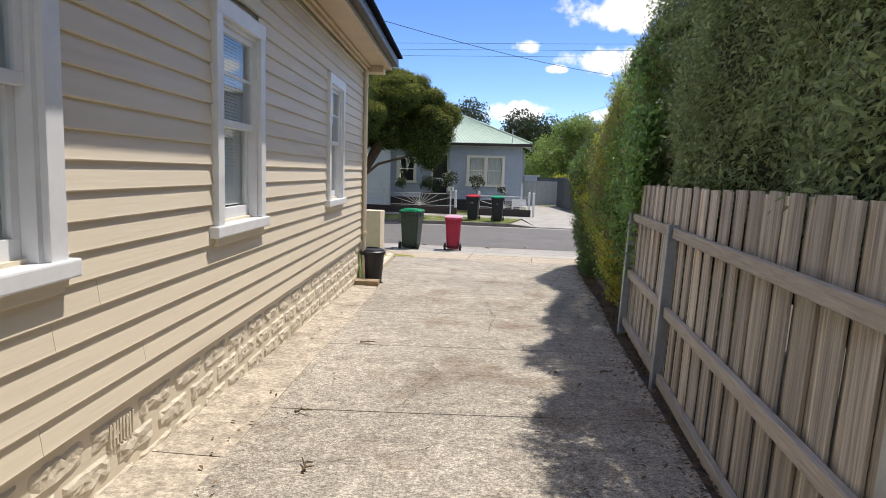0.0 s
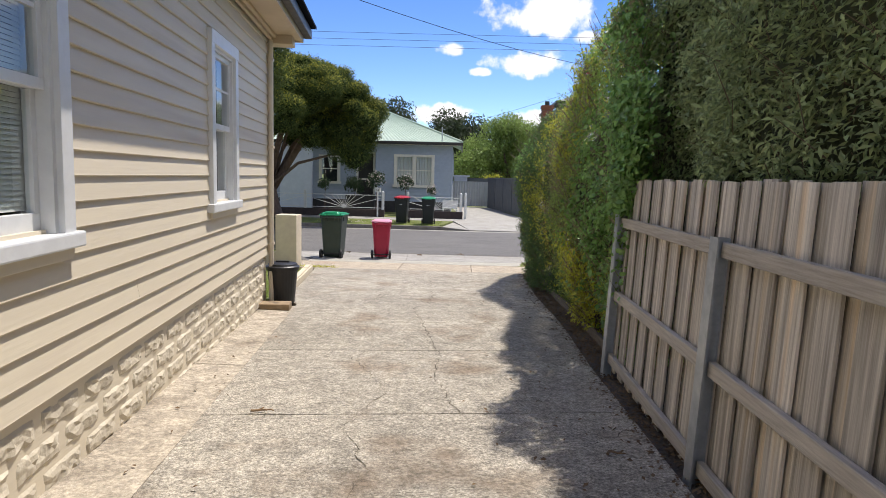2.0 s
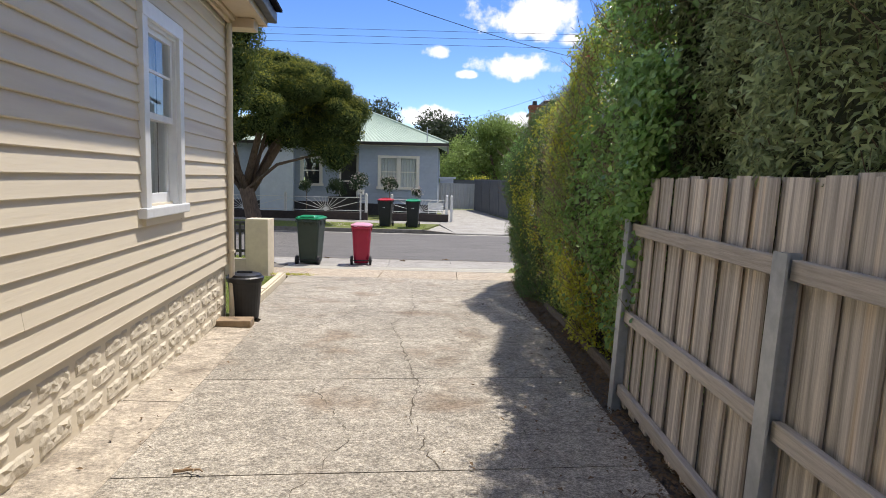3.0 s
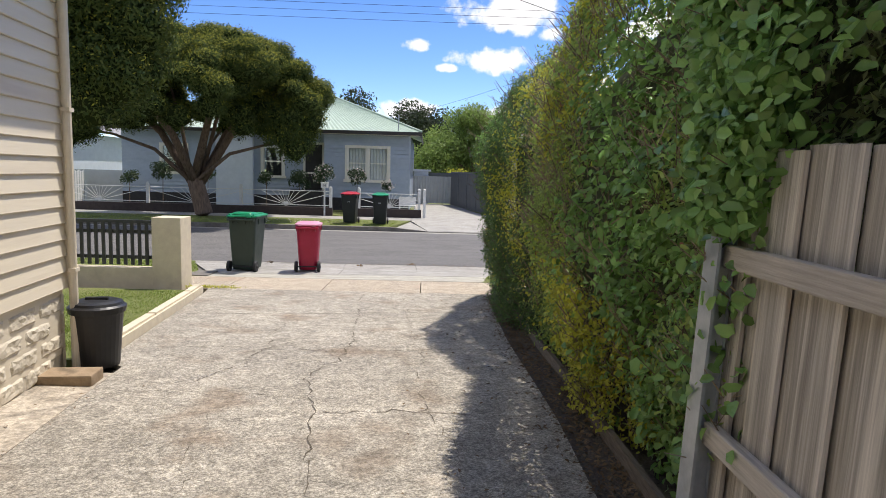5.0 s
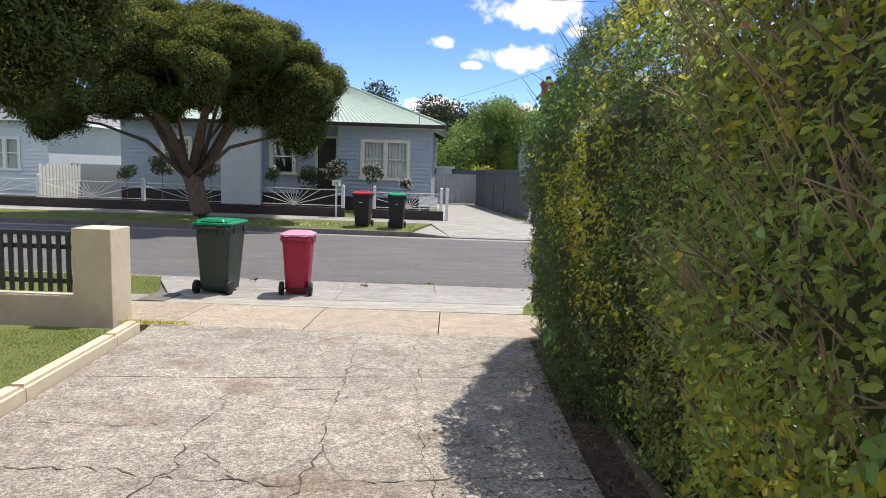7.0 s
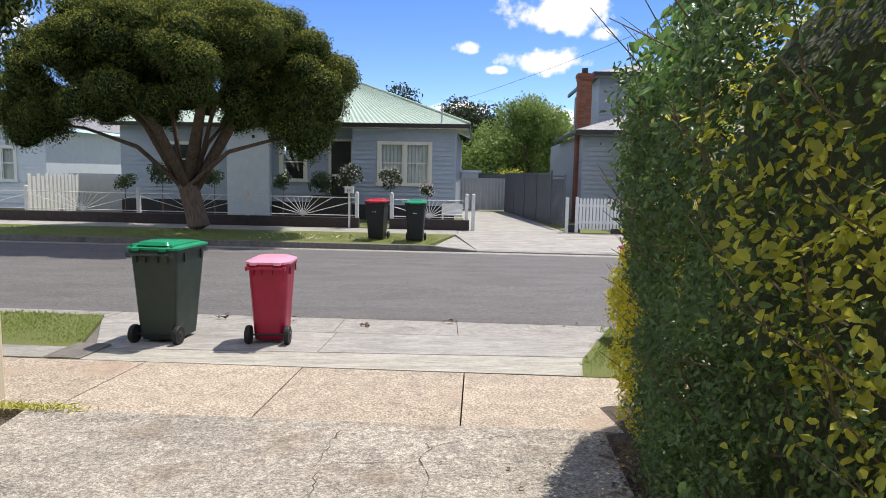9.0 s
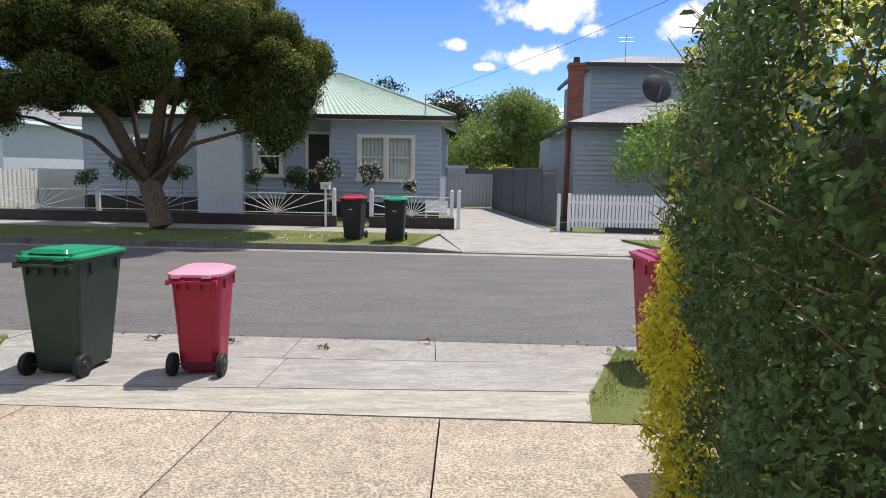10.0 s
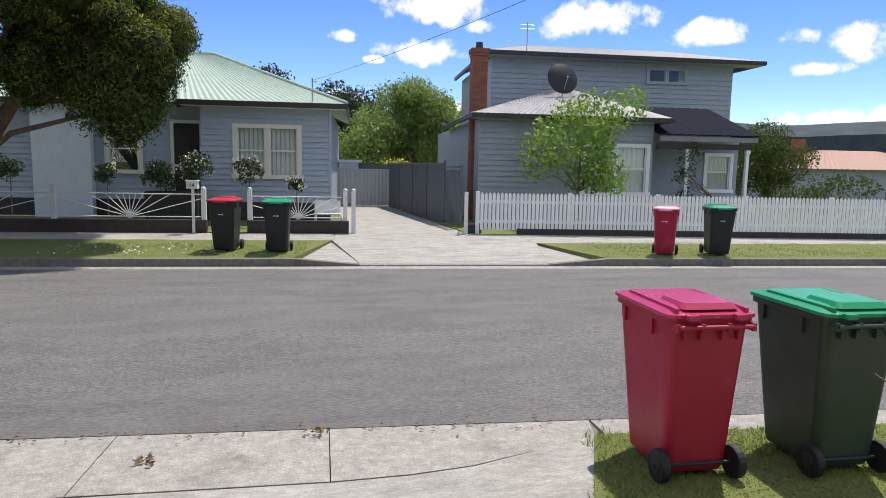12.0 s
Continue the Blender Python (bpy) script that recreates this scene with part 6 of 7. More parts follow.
clad(H2, 6.3, 16.7, 3.4, 6.19, 25.5, GREYBOARD, 0.2, [(12.86, 14.64, 5.42, 6.05)])
iron_roof(H2, [((5.92, 24.8, 6.35), (17.73, 24.8, 6.35), (15.2, 29, 7.35), (8.6, 29, 7.35)), ((17.73, 24.8, 6.35), (17.73, 33, 6.35), (15.2, 29.2, 7.35), (15.2, 29, 7.35)), ((5.92, 33, 6.35), (5.92, 24.8, 6.35), (8.6, 29, 7.35), (8.6, 29.2, 7.35))], GREYROOF, 0.25)
an = bmesh.new()
tube(an, (7.6, 25.0, 6.3), (7.6, 25.0, 7.5), 0.02, sides=5)
for k, z in enumerate((7.25, 7.4)):
    tube(an, (7.3, 25.0, z), (7.9, 25.0, z), 0.01, sides=4)
part("aerial", an, GALV, H2)
# satellite dish
ds = bmesh.new()
rings = []
for k in range(7):
    q = 0.55 * k / 6
    rings.append([(q * math.cos(2 * math.pi * i / 24), 0.32 * q * q, q * math.sin(2 * math.pi * i / 24)) for i in range(24)])
loft(ds, rings[1:] + [[(x, y + 0.03, z) for x, y, z in q] for q in reversed(rings[1:])])
dish = empty("satellite_dish", "dark satellite dish on the grey iron roof", "satellite dish", at_street(7.95, 21.2, 4.75))
d1 = part("reflector", ds, BIN_DARK, dish)
d1.matrix_basis = pose(0, 0, 0.15, -18, 0, 8)
st = bmesh.new()
tube(st, (0, 0.1, -0.75), (0, 0.05, 0.1), 0.03, sides=6)
tube(st, (-0.25, -0.1, -0.62), (0, 0.05, 0.0), 0.02, sides=6)
tube(st, (0, 0, -0.35), (0, -0.45, 0.12), 0.014, sides=6)
part("bracket", st, GALV, dish)
# brick chimney
ch = empty("brick_chimney", "tall red brick chimney at the house side", "chimney", at_street(4.62, 20.3, 0))
part("shaft", one((0.012, 0.012, 0), (0.5, 0.5, 5.45)), KERB, ch)
bk = bmesh.new()
box(bk, (0, 0, 0), (0.215, 0.012, 0.068), 0.003)
bmesh.ops.recalc_face_normals(bk, faces=bk.faces)
bme = bpy.data.meshes.new("brick")
bk.to_mesh(bme)
bk.free()
bme.materials.append(BRICK)
for k in range(70):
    for i in range(2):
        off = 0.03 if k % 2 else -0.08
        x = max(0.0, i * 0.25 + 0.01)
        ob = new("brick", bme)
        ob.parent = ch
        ob.location = (x + (0.01 if k % 2 else 0.025), -0.001, 0.02 + k * 0.078)
for k in range(70):
    for i in range(2):
        ob = new("brick", bme)
        ob.parent = ch
        ob.matrix_basis = pose(-0.001, 0.24 + i * 0.25 - (0.01 if k % 2 else 0.0), 0.02 + k * 0.078, 0, 0, -90)
part("cap", boxes(((-0.05, -0.05, 5.45), (0.55, 0.55, 5.58)), ((-0.02, -0.02, 5.35), (0.52, 0.52, 5.449)), bevel=0.01), BRICK, ch)
b = bmesh.new()
tube(b, (0.25, 0.25, 5.58), (0.25, 0.25, 5.8), 0.13, 0.11, 12)
part("pot", b, BLACK, ch)

# ---- iron sunburst fence before the blue house ----
IF = empty("iron_fence", "white iron sunburst fence on low brown wall", "fence", at_street(0, 16.0, 0))


def sunburst(xa, xb, z0, z1):
    mid = (xa + xb) / 2
    b = bmesh.new()
    for z in (z0, z1):
        b3 = bmesh.new()
        tube(b3, (xa, 0, z), (xb, 0, z), 0.014, sides=5)
        part("rail", b3, IRON, IF)
    for k in range(13):
        a = radians(180 * k / 12)
        dx, dz = math.cos(a), math.sin(a)
        s = min((xb - xa) / 2 / max(1e-3, abs(dx)), (z1 - z0) / max(1e-3, dz))
        if 0 < k < 12:
            b2 = bmesh.new()
            tube(b2, (mid + dx * 0.05, 0, z0 + dz * 0.05), (mid + dx * s, 0, z0 + dz * s), 0.011, sides=4)
            part("ray_bar", b2, IRON, IF)
    tube(b, (mid, -0.012, z0 + 0.04), (mid, 0.012, z0 + 0.04), 0.09, sides=12)
    part("hub", b, IRON, IF)


POSTS = [-17.2, -13.7, -9.95, -6.33, -2.83]
for a, c in zip(POSTS, POSTS[1:]):
    sunburst(a + 0.07, c - 0.07, 0.42, 0.98)
sunburst(-1.64, 0.58, 0.42, 0.95)
for p in POSTS + [-1.72, 0.65, 0.86]:
    b = one((p - 0.055, -0.055, 0.03), (p + 0.055, 0.055, 1.1), 0.006)
    bmesh.ops.create_uvsphere(b, u_segments=8, v_segments=6, radius=0.06, matrix=Matrix.Translation((p, 0, 1.12)))
    part("post", b, IRON, IF)
part("plinth", one((-18, -0.1, -0.1), (-2.76, 0.1, 0.35), 0.01), ROSEWALL, IF)
part("plinth", one((-1.78, -0.1, -0.1), (0.74, 0.1, 0.35), 0.01), ROSEWALL, IF)
# letterbox
lb = empty("letterbox", "small white house-shaped letterbox on a post", "letterbox", at_street(-3.05, 15.85, 0.03))
part("post", one((-0.03, -0.03, 0), (0.03, 0.03, 1.1)), IRON, lb)
b = one((-0.13, -0.1, 1.1), (0.13, 0.12, 1.28))
prism(b, [(-0.15, -0.13), (0.15, -0.13), (0.15, 0.14), (-0.15, 0.14)], 1.281, lambda x, y: 1.3 + 0.08 * (1 - abs(x) / 0.15))
part("box", b, IRON, lb)
tc = bpy.data.curves.new("number", "FONT")
tc.body, tc.size, tc.extrude, tc.align_x = "14", 0.13, 0.002, "CENTER"
nb = new("number", tc)
nb.data.materials.append(BLACK)
nb.parent = lb
nb.matrix_basis = pose(0, -0.104, 1.14, 90, 0, 0)

# ---- white picket fence ----
PF = empty("picket_fence", "white painted timber picket fence on dark plinth", "fence", at_street(4.15, 16.0, 0.03, -4.5))
b = bmesh.new()
prism(b, [(-0.038, 0), (0.038, 0), (0.038, 0.02), (-0.038, 0.02)], 0.12, 1.05)
v = [b.verts.new(q) for q in ((-0.038, 0, 1.05), (0.038, 0, 1.05), (0.0, 0, 1.11), (-0.038, 0.02, 1.05), (0.038, 0.02, 1.05), (0.0, 0.02, 1.11))]
for q in ((0, 1, 2), (5, 4, 3), (1, 4, 5, 2), (0, 2, 5, 3)):
    b.faces.new([v[i] for i in q])
pm = bpy.data.meshes.new("picket")
b.to_mesh(pm)
b.free()
pm.materials.append(PICKET)
for k in range(112):
    ob = new("picket", pm)
    ob.parent = PF
    ob.location = (0.06 + k * 0.105, -0.02, 0.0)
part("rail", boxes(((0, 0.001, 0.3), (11.85, 0.045, 0.38)), ((0, 0.001, 0.82), (11.85, 0.045, 0.9))), PICKET, PF)
for x in (-0.05, 2.4, 4.8, 7.2, 9.6, 11.9):
    part("post", one((x - 0.05, 0.0, 0), (x + 0.05, 0.1, 1.12), 0.006), PICKET, PF)
part("plinth", one((1.0, -0.03, -0.15), (11.85, 0.03, 0.16)), DARKWALL, PF)
part("mail_slot_panel", boxes(((11.96, -0.02, 0.1), (12.9, 0.03, 1.12))), PICKET, PF)
part("mail_slot", one((12.2, -0.035, 0.62), (12.36, -0.021, 0.9)), DIM, PF)
# small gate post and iron gate by the far drive
gt2 = empty("driveway_gate", "open white iron gate beside the far driveway", "gate", at_street(3.8, 16.05, 0.03, 80))
b = bmesh.new()
for z in (0.15, 0.95):
    tube(b, (0, 0, z), (1.1, 0, z), 0.016, sides=5)
for k in range(9):
    tube(b, (k * 1.1 / 8, 0, 0.15), (k * 1.1 / 8, 0, 0.95), 0.009, sides=4)
tube(b, (0, 0, 0.15), (1.1, 0, 0.95), 0.012, sides=5)
part("gate_frame", b, IRON, gt2)
part("gate_post", one((-0.1, -0.05, 0), (0, 0.05, 1.1), 0.006), IRON, gt2)
thing("fence_end_wall", one((-0.22, -0.1, 0), (0.22, 0.1, 0.25)), DARKWALL, "low dark masonry end of the picket fence", "wall", at_street(4.0, 16.15, 0.03))

# ---- grey steel fence along the far drive, with slatted gate ----
GF0, GF1 = Vector((3.9, 17.6)), Vector((2.25, 26.3))
gdir = math.degrees(math.atan2(GF1.y - GF0.y, GF1.x - GF0.x))
GF = empty("steel_fence", "grey corrugated steel fence along the driveway", "fence", at_street(GF0.x, GF0.y, 0.04, gdir))
glen = (GF1 - GF0).length
n = 4
for k in range(n):
    a, c = 1.55 + (glen - 1.55) * k / n + 0.03, 1.55 + (glen - 1.55) * (k + 1) / n - 0.03
    b = bmesh.new()
    m = int((c - a) / 0.1)
    prev = None
    for i in range(m * 2 + 1):
        x = a + (c - a) * i / (m * 2)
        rw = [b.verts.new((x, 0.012 if i % 2 else -0.012, 0.05)), b.verts.new((x, 0.012 if i % 2 else -0.012, 1.8))]
        if prev:
            b.faces.new((prev[0], rw[0], rw[1], prev[1]))
        prev = rw
    part("sheet", b, COLORBOND, GF)
    part("post", one((a - 0.055, -0.03, 0), (a - 0.005, 0.03, 1.88)), COLORBOND, GF)
    part("rail", one((a, -0.025, 1.8), (c, 0.025, 1.86)), COLORBOND, GF)
    part("rail", one((a, -0.025, 0.02), (c, 0.025, 0.06)), COLORBOND, GF)
b = bmesh.new()
for k in range(14):
    box(b, (0.05 + k * 0.105, -0.01, 0.12), (0.09 + k * 0.105, 0.01, 1.6))
for z in (0.1, 1.6, 1.72):
    box(b, (0.0, -0.02, z), (1.5, 0.02, z + 0.05))
part("slat_panel", b, COLORBOND, GF)
part("post", one((-0.06, -0.03, 0), (0, 0.03, 1.8)), COLORBOND, GF)
part("post", one((1.47, -0.03, 0), (1.52, 0.03, 1.95)), COLORBOND, GF)
b = bmesh.new()
prev = None
for i in range(61):
    x = -0.1 + 2.3 * i / 60
    rw = [b.verts.new((x, 0.012 * math.sin(i * 1.57), 0.05)), b.verts.new((x, 0.012 * math.sin(i * 1.57), 1.5))]
    if prev:
        b.faces.new((prev[0], rw[0], rw[1], prev[1]))
    prev = rw
gate = empty("sheet_gate", "pale grey sheet-metal gate across the driveway end", "gate", at_street(0.1, 26.35, 0.1))
part("sheet", b, PALESHEET, gate)
part("frame", boxes(((-0.12, -0.03, 0), (-0.07, 0.03, 1.55)), ((2.2, -0.03, 0), (2.25, 0.03, 1.55)), ((-0.07, -0.02, 1.5), (2.2, 0.02, 1.54))), PALESHEET, gate)
thing("boundary_fence", one((-2, -0.02, 0), (6, 0.02, 1.75)), COLORBOND, "dark steel boundary fence behind the driveway", "fence", at_street(2.3, 29.0, 0.1))

# ---- far left: white house, side fences ----
H3 = empty("white_house", "white weatherboard house partly behind the tree", "house", STREET.copy())
wall_with_holes(H3, "wall", -26, -16.4, 0.05, 3.3, 21, 0.15, [(-19.0, -17.6, 1.2, 2.6)], WHITEBOARD)
clad(H3, -26, -16.4, 0.3, 3.25, 21, WHITEBOARD, 0.17, [(-18.99, -17.61, 1.2, 2.6)])
house_window(H3, -19.0, -17.6, 1.2, 2.6, 21, 2, TRIM)
part("side_wall", one((-16.55, 21.16, 0.05), (-16.4, 29, 3.3)), WHITEBOARD, H3)
iron_roof(H3, [((-26.4, 20.5, 3.4), (-16.0, 20.5, 3.4), (-19, 24.5, 4.9), (-24, 24.5, 4.9)), ((-16.0, 20.5, 3.4), (-16.0, 29, 3.4), (-19, 29, 4.9), (-19, 24.5, 4.9))], GREYROOF)
part("gutter", one((-26.4, 20.42, 3.28), (-15.95, 20.52, 3.42)), TRIM, H3)
vp = empty("timber_side_fence", "weathered vertical paling fence between the houses", "fence", at_street(-13.9, 16.3, 0.05, 100))
for k in range(40):
    part("paling", one((k * 0.1, -0.01, 0), (k * 0.1 + 0.085, 0.01, 1.45 + 0.05 * math.sin(k))), PICKET if k % 3 else PALESHEET, vp)
thing("side_sheet_fence", one((0, -0.02, 0), (2.4, 0.02, 1.5)), PALESHEET, "flat grey sheet fence between the houses", "fence", at_street(-15.1, 20.4, 0.05))
pw3 = empty("slatted_wall", "white rendered wall with slatted gate", "wall", at_street(-18.2, 16.2, 0.05))
part("wall", one((0, -0.1, 0), (1.6, 0.1, 1.5), 0.01), WHITEBOARD, pw3)
for k in range(9):
    part("slat", one((0.15, -0.13, 0.5 + k * 0.1), (0.9, -0.101, 0.56 + k * 0.1)), PALESHEET, pw3)
# far right house with tiled roof and hills
H4 = empty("tiled_house", "low house with orange tiled roof far down the street", "house", at_street(28.6, 36, -0.3))
part("wall", one((0, 0, 0), (11, 8, 2.4)), GREYBOARD, H4)
iron_roof(H4, [((-0.5, -0.5, 2.4), (11.5, -0.5, 2.4), (8, 4, 3.7), (3.5, 4, 3.7)), ((-0.5, 8.5, 2.4), (-0.5, -0.5, 2.4), (3.5, 4, 3.7), (3.5, 4.1, 3.7))], TILEROOF, 0.4)
part("chimney", one((0.4, 2, 2.6), (1.0, 2.6, 4.3)), BRICK, H4)
thing("far_wall", one((18, 18, -0.2), (40, 18.3, 1.3)), KERB, "grey boundary wall beyond the picket fence", "wall", STREET.copy())
hill = bmesh.new()
prev = None
for k in range(121):
    a = radians(-150 + 300 * k / 120)
    h = 125 + 26 * noise.noise((k * 0.11, 0, 0)) + 8 * noise.noise((k * 0.5, 3, 0)) - 58 * max(0, min(1, (36 - math.degrees(a)) / 16))
    x, y = 1700 * math.sin(a), 1700 * math.cos(a)
    rw = [hill.verts.new((x, y, -20)), hill.verts.new((x * 1.02, y * 1.02, h * 0.7)), hill.verts.new((x * 1.12, y * 1.12, h + 10 * noise.noise((k * 0.9, 7, 0))))]
    if prev:
        for i in range(2):
            hill.faces.new((prev[i], rw[i], rw[i + 1], prev[i + 1]))
    prev = rw
thing("hills", hill, HILL, "far blue-green wooded hills", "hills", kind="structure")


# ---- garden trees over the road ----
def garden_tree(base, blobs, leaf, size, dens, label, seed, trunk_r=0.12, clump=2, aspect=0.45, droop=0.0):
    t = empty("garden_tree", label, "tree", Matrix.Translation(base))
    b = bmesh.new()
    r = random.Random(seed)
    ctr = Vector((sum(q[0] for q in blobs), sum(q[1] for q in blobs), sum(q[2] for q in blobs))) / len(blobs) - Vector(base)
    limb(b, [(0, 0, -0.1), ctr * 0.3, ctr * 0.6, ctr], [trunk_r, trunk_r * 0.85, trunk_r * 0.6, trunk_r * 0.3], 8)
    for q in blobs[:8]:
        e = Vector(q[:3]) - Vector(base)
        limb(b, [ctr * 0.45, (ctr * 0.45).lerp(e, 0.5) + Vector((0, 0, 0.1)), e], [trunk_r * 0.45, trunk_r * 0.3, trunk_r * 0.1], 6)
    part("trunk", b, BARK, t, smooth=True)
    P, N = clump_points(blobs, dens, seed, 0.3)
    foliage("crown", P - np.array(base), N, size, leaf, t, seed, aspect, 0.9, droop, clump=clump)
    return t


def sw(s, d, z=0.0):
    v = STREET @ Vector((s, d, z))
    return (v.x, v.y, v.z)


def ball(s, d, z, rx, rz=None):
    return (*sw(s, d, z), rx, rz or rx * 0.8)


rg = random.Random(77)
garden_tree(sw(7.35, 17.6, 0.05), [ball(7.35 + rg.uniform(-1.15, 1.15), 17.6 + rg.uniform(-0.6, 0.6), z, rg.uniform(0.34, 0.58)) for z in [1.3 + 0.11 * k for k in range(22)]], LEAF_LIGHT, 0.15, 290, "light green young garden tree behind pickets", 51, 0.06)
garden_tree(sw(4.6, 35, 0), [ball(3.7 + u * 2.3, 35 + rg.uniform(-1, 1), 1.5 + (4.6 - 2.2 * u * u) * rg.random(), rg.uniform(0.55, 0.95)) for u in [k / 20 - 1 for k in range(41)]], LEAF_FAR, 0.2, 260, "tall pale green willowy tree behind the fences", 52, 0.2, droop=1.5)
garden_tree(sw(7.2, 40, 0), [ball(7.2 + rg.uniform(-2.0, 2.0), 40 + rg.uniform(-1, 1), rg.uniform(2.0, 5.6), rg.uniform(0.8, 1.3)) for _ in range(16)], LEAF_LIGHT, 0.2, 200, "yellow-green tree behind the grey house", 53, 0.2)
garden_tree(sw(1.6, 33, 0), [ball(1.5 + rg.uniform(-0.9, 0.9), 33 + rg.uniform(-1, 1), rg.uniform(1.5, 4.3), rg.uniform(0.6, 1.0)) for _ in range(14)], LEAF_FAR, 0.2, 220, "green leafy tree behind the blue house", 54, 0.15)
garden_tree(sw(3.0, 60, 0), [ball(2.0 + rg.uniform(-4.5, 3.5), 60 + rg.uniform(-2, 2), rg.uniform(3.6, 8.0), rg.uniform(1.1, 1.8)) for _ in range(22)], LEAF_DARK, 0.34, 90, "distant dark gum tree on the skyline", 55, 0.4)
garden_tree(sw(-9, 60, 0), [ball(-9 + rg.uniform(-4, 4), 60 + rg.uniform(-2, 2), rg.uniform(5, 9.0), rg.uniform(1.0, 1.8)) for _ in range(14)], LEAF_DARK, 0.34, 70, "distant gum tree above the rooftops", 56, 0.4)
garden_tree(sw(2.9, 30, 0), [ball(2.6 + rg.uniform(-0.5, 0.5), 30, rg.uniform(1.0, 1.9), rg.uniform(0.3, 0.5)) for _ in range(8)], LEAF_GOLD, 0.14, 200, "golden flowering shrub by the fence", 57, 0.05)
garden_tree(sw(22, 30, 0), [ball(21.9 + rg.uniform(-1.6, 1.6), 30 + rg.uniform(-1, 1), rg.uniform(1.0, 3.6), rg.uniform(0.6, 1.0)) for _ in range(20)], LEAF_TREE, 0.16, 260, "brown-green tree beside the grey house", 58, 0.2)
garden_tree(sw(18, 20.5, 0), [ball(17.3 + rg.uniform(-1.6, 2.2), 20.5 + rg.uniform(-0.5, 0.5), rg.uniform(0.5, 1.5), rg.uniform(0.35, 0.6)) for _ in range(14)], LEAF_TREE, 0.12, 260, "low shrubs behind the picket fence", 59, 0.06)
garden_tree(sw(30, 27, 0), [ball(29.5 + rg.uniform(-2.5, 2.5), 27 + rg.uniform(-0.5, 0.5), rg.uniform(0.6, 2.0), rg.uniform(0.5, 0.8)) for _ in range(12)], LEAF_LIGHT, 0.14, 220, "light green shrub far down the street", 60, 0.06)
garden_tree(sw(14, 20, 0), [ball(11.62 + rg.uniform(-0.25, 0.25), 19.2, 0.9 + 0.14 * k, rg.uniform(0.15, 0.26)) for k in range(13)], LEAF_DARK, 0.1, 300, "dark climbing plant on the porch post", 61, 0.03)
# standard roses and small bushes in the blue house's garden
for k, (s, d, h, r0, fl) in enumerate(((-8.4, 18.3, 1.5, 0.38, 0), (-5.95, 18.4, 1.35, 0.3, 0), (-3.35, 17.6, 1.55, 0.42, 1), (-1.98, 17.5, 1.5, 0.36, 1), (-0.75, 17.8, 1.15, 0.22, 1), (-10.3, 18.3, 1.5, 0.42, 0), (-4.5, 18.2, 1.3, 0.45, 0), (-11.8, 18.5, 1.2, 0.35, 0))):
    t = empty("standard_rose", "standard rose bush with %s in the front garden" % ("pale blooms" if fl else "dark green leaves"), "rose bush", Matrix.Translation(sw(s, d, 0.05)), group="garden roses")
    b = bmesh.new()
    tube(b, (0, 0, -0.05), (0.02, 0, h - 0.1), 0.018, 0.014, 6)
    part("stem", b, BARK, t)
    bl = [(rg.uniform(-r0, r0) * 0.6, rg.uniform(-r0, r0) * 0.6, h + rg.uniform(-r0, r0) * 0.6, r0 * 0.55, r0 * 0.5) for _ in range(9)]
    P, N = clump_points(bl, 1700, 200 + k, 0.4)
    foliage("leaves", P, N, 0.08, LEAF_ROSE, t, 210 + k, 0.55, 0.9, clump=1)
    if fl:
        q = np.random.RandomState(k).choice(len(P), 40, False)
        foliage("blooms", P[q] * np.array([1.08, 1.08, 1.02]), N[q], 0.075, FLOWER, t, 220 + k, 0.9, 0.8, clump=3)
thing("planter_hedge", one((-4.9, -0.3, 0), (-3.5, 0.2, 0.9), 0.05), DARKWALL, "dark low porch wall", "wall", at_street(0, 18.4, 0.05))
thing("white_bench", boxes(((-0.35, -0.15, 0.38), (0.35, 0.2, 0.42)), ((-0.33, -0.12, 0), (-0.28, 0.15, 0.38)), ((0.28, -0.12, 0), (0.33, 0.15, 0.38)), ((-0.35, 0.2, 0.42), (0.35, 0.23, 0.75))), IRON, "small white garden seat by the fence", "seat", at_street(0.15, 17.0, 0.05))


# ---- overhead cables ----
def cable(a, c, sag, r, label):
    b = bmesh.new()
    a, c = Vector(a), Vector(c)
    pts = [a.lerp(c, k / 24) - Vector((0, 0, sag * 4 * (k / 24) * (1 - k / 24))) for k in range(25)]
    limb(b, pts, [r] * 25, 5)
    thing("overhead_cable", b, WIRE, label, "cable")


cable((-2.0, 8.7, 4.15), (14, 24, 6.5), 0.9, 0.0045, "dark service cable from the eaves to a pole")
cable(sw(-0.35, 18.9, 4.2), sw(9.5, 3.0, 6.6), 0.35, 0.005, "dark service cable to the blue house")
for k, z in enumerate((7.2, 7.5, 7.8)):
    cable(sw(-45, 12.2 + 0.25 * k, z), sw(60, 12.2 + 0.25 * k, z), 0.5, 0.006, "thin overhead power line along the street")
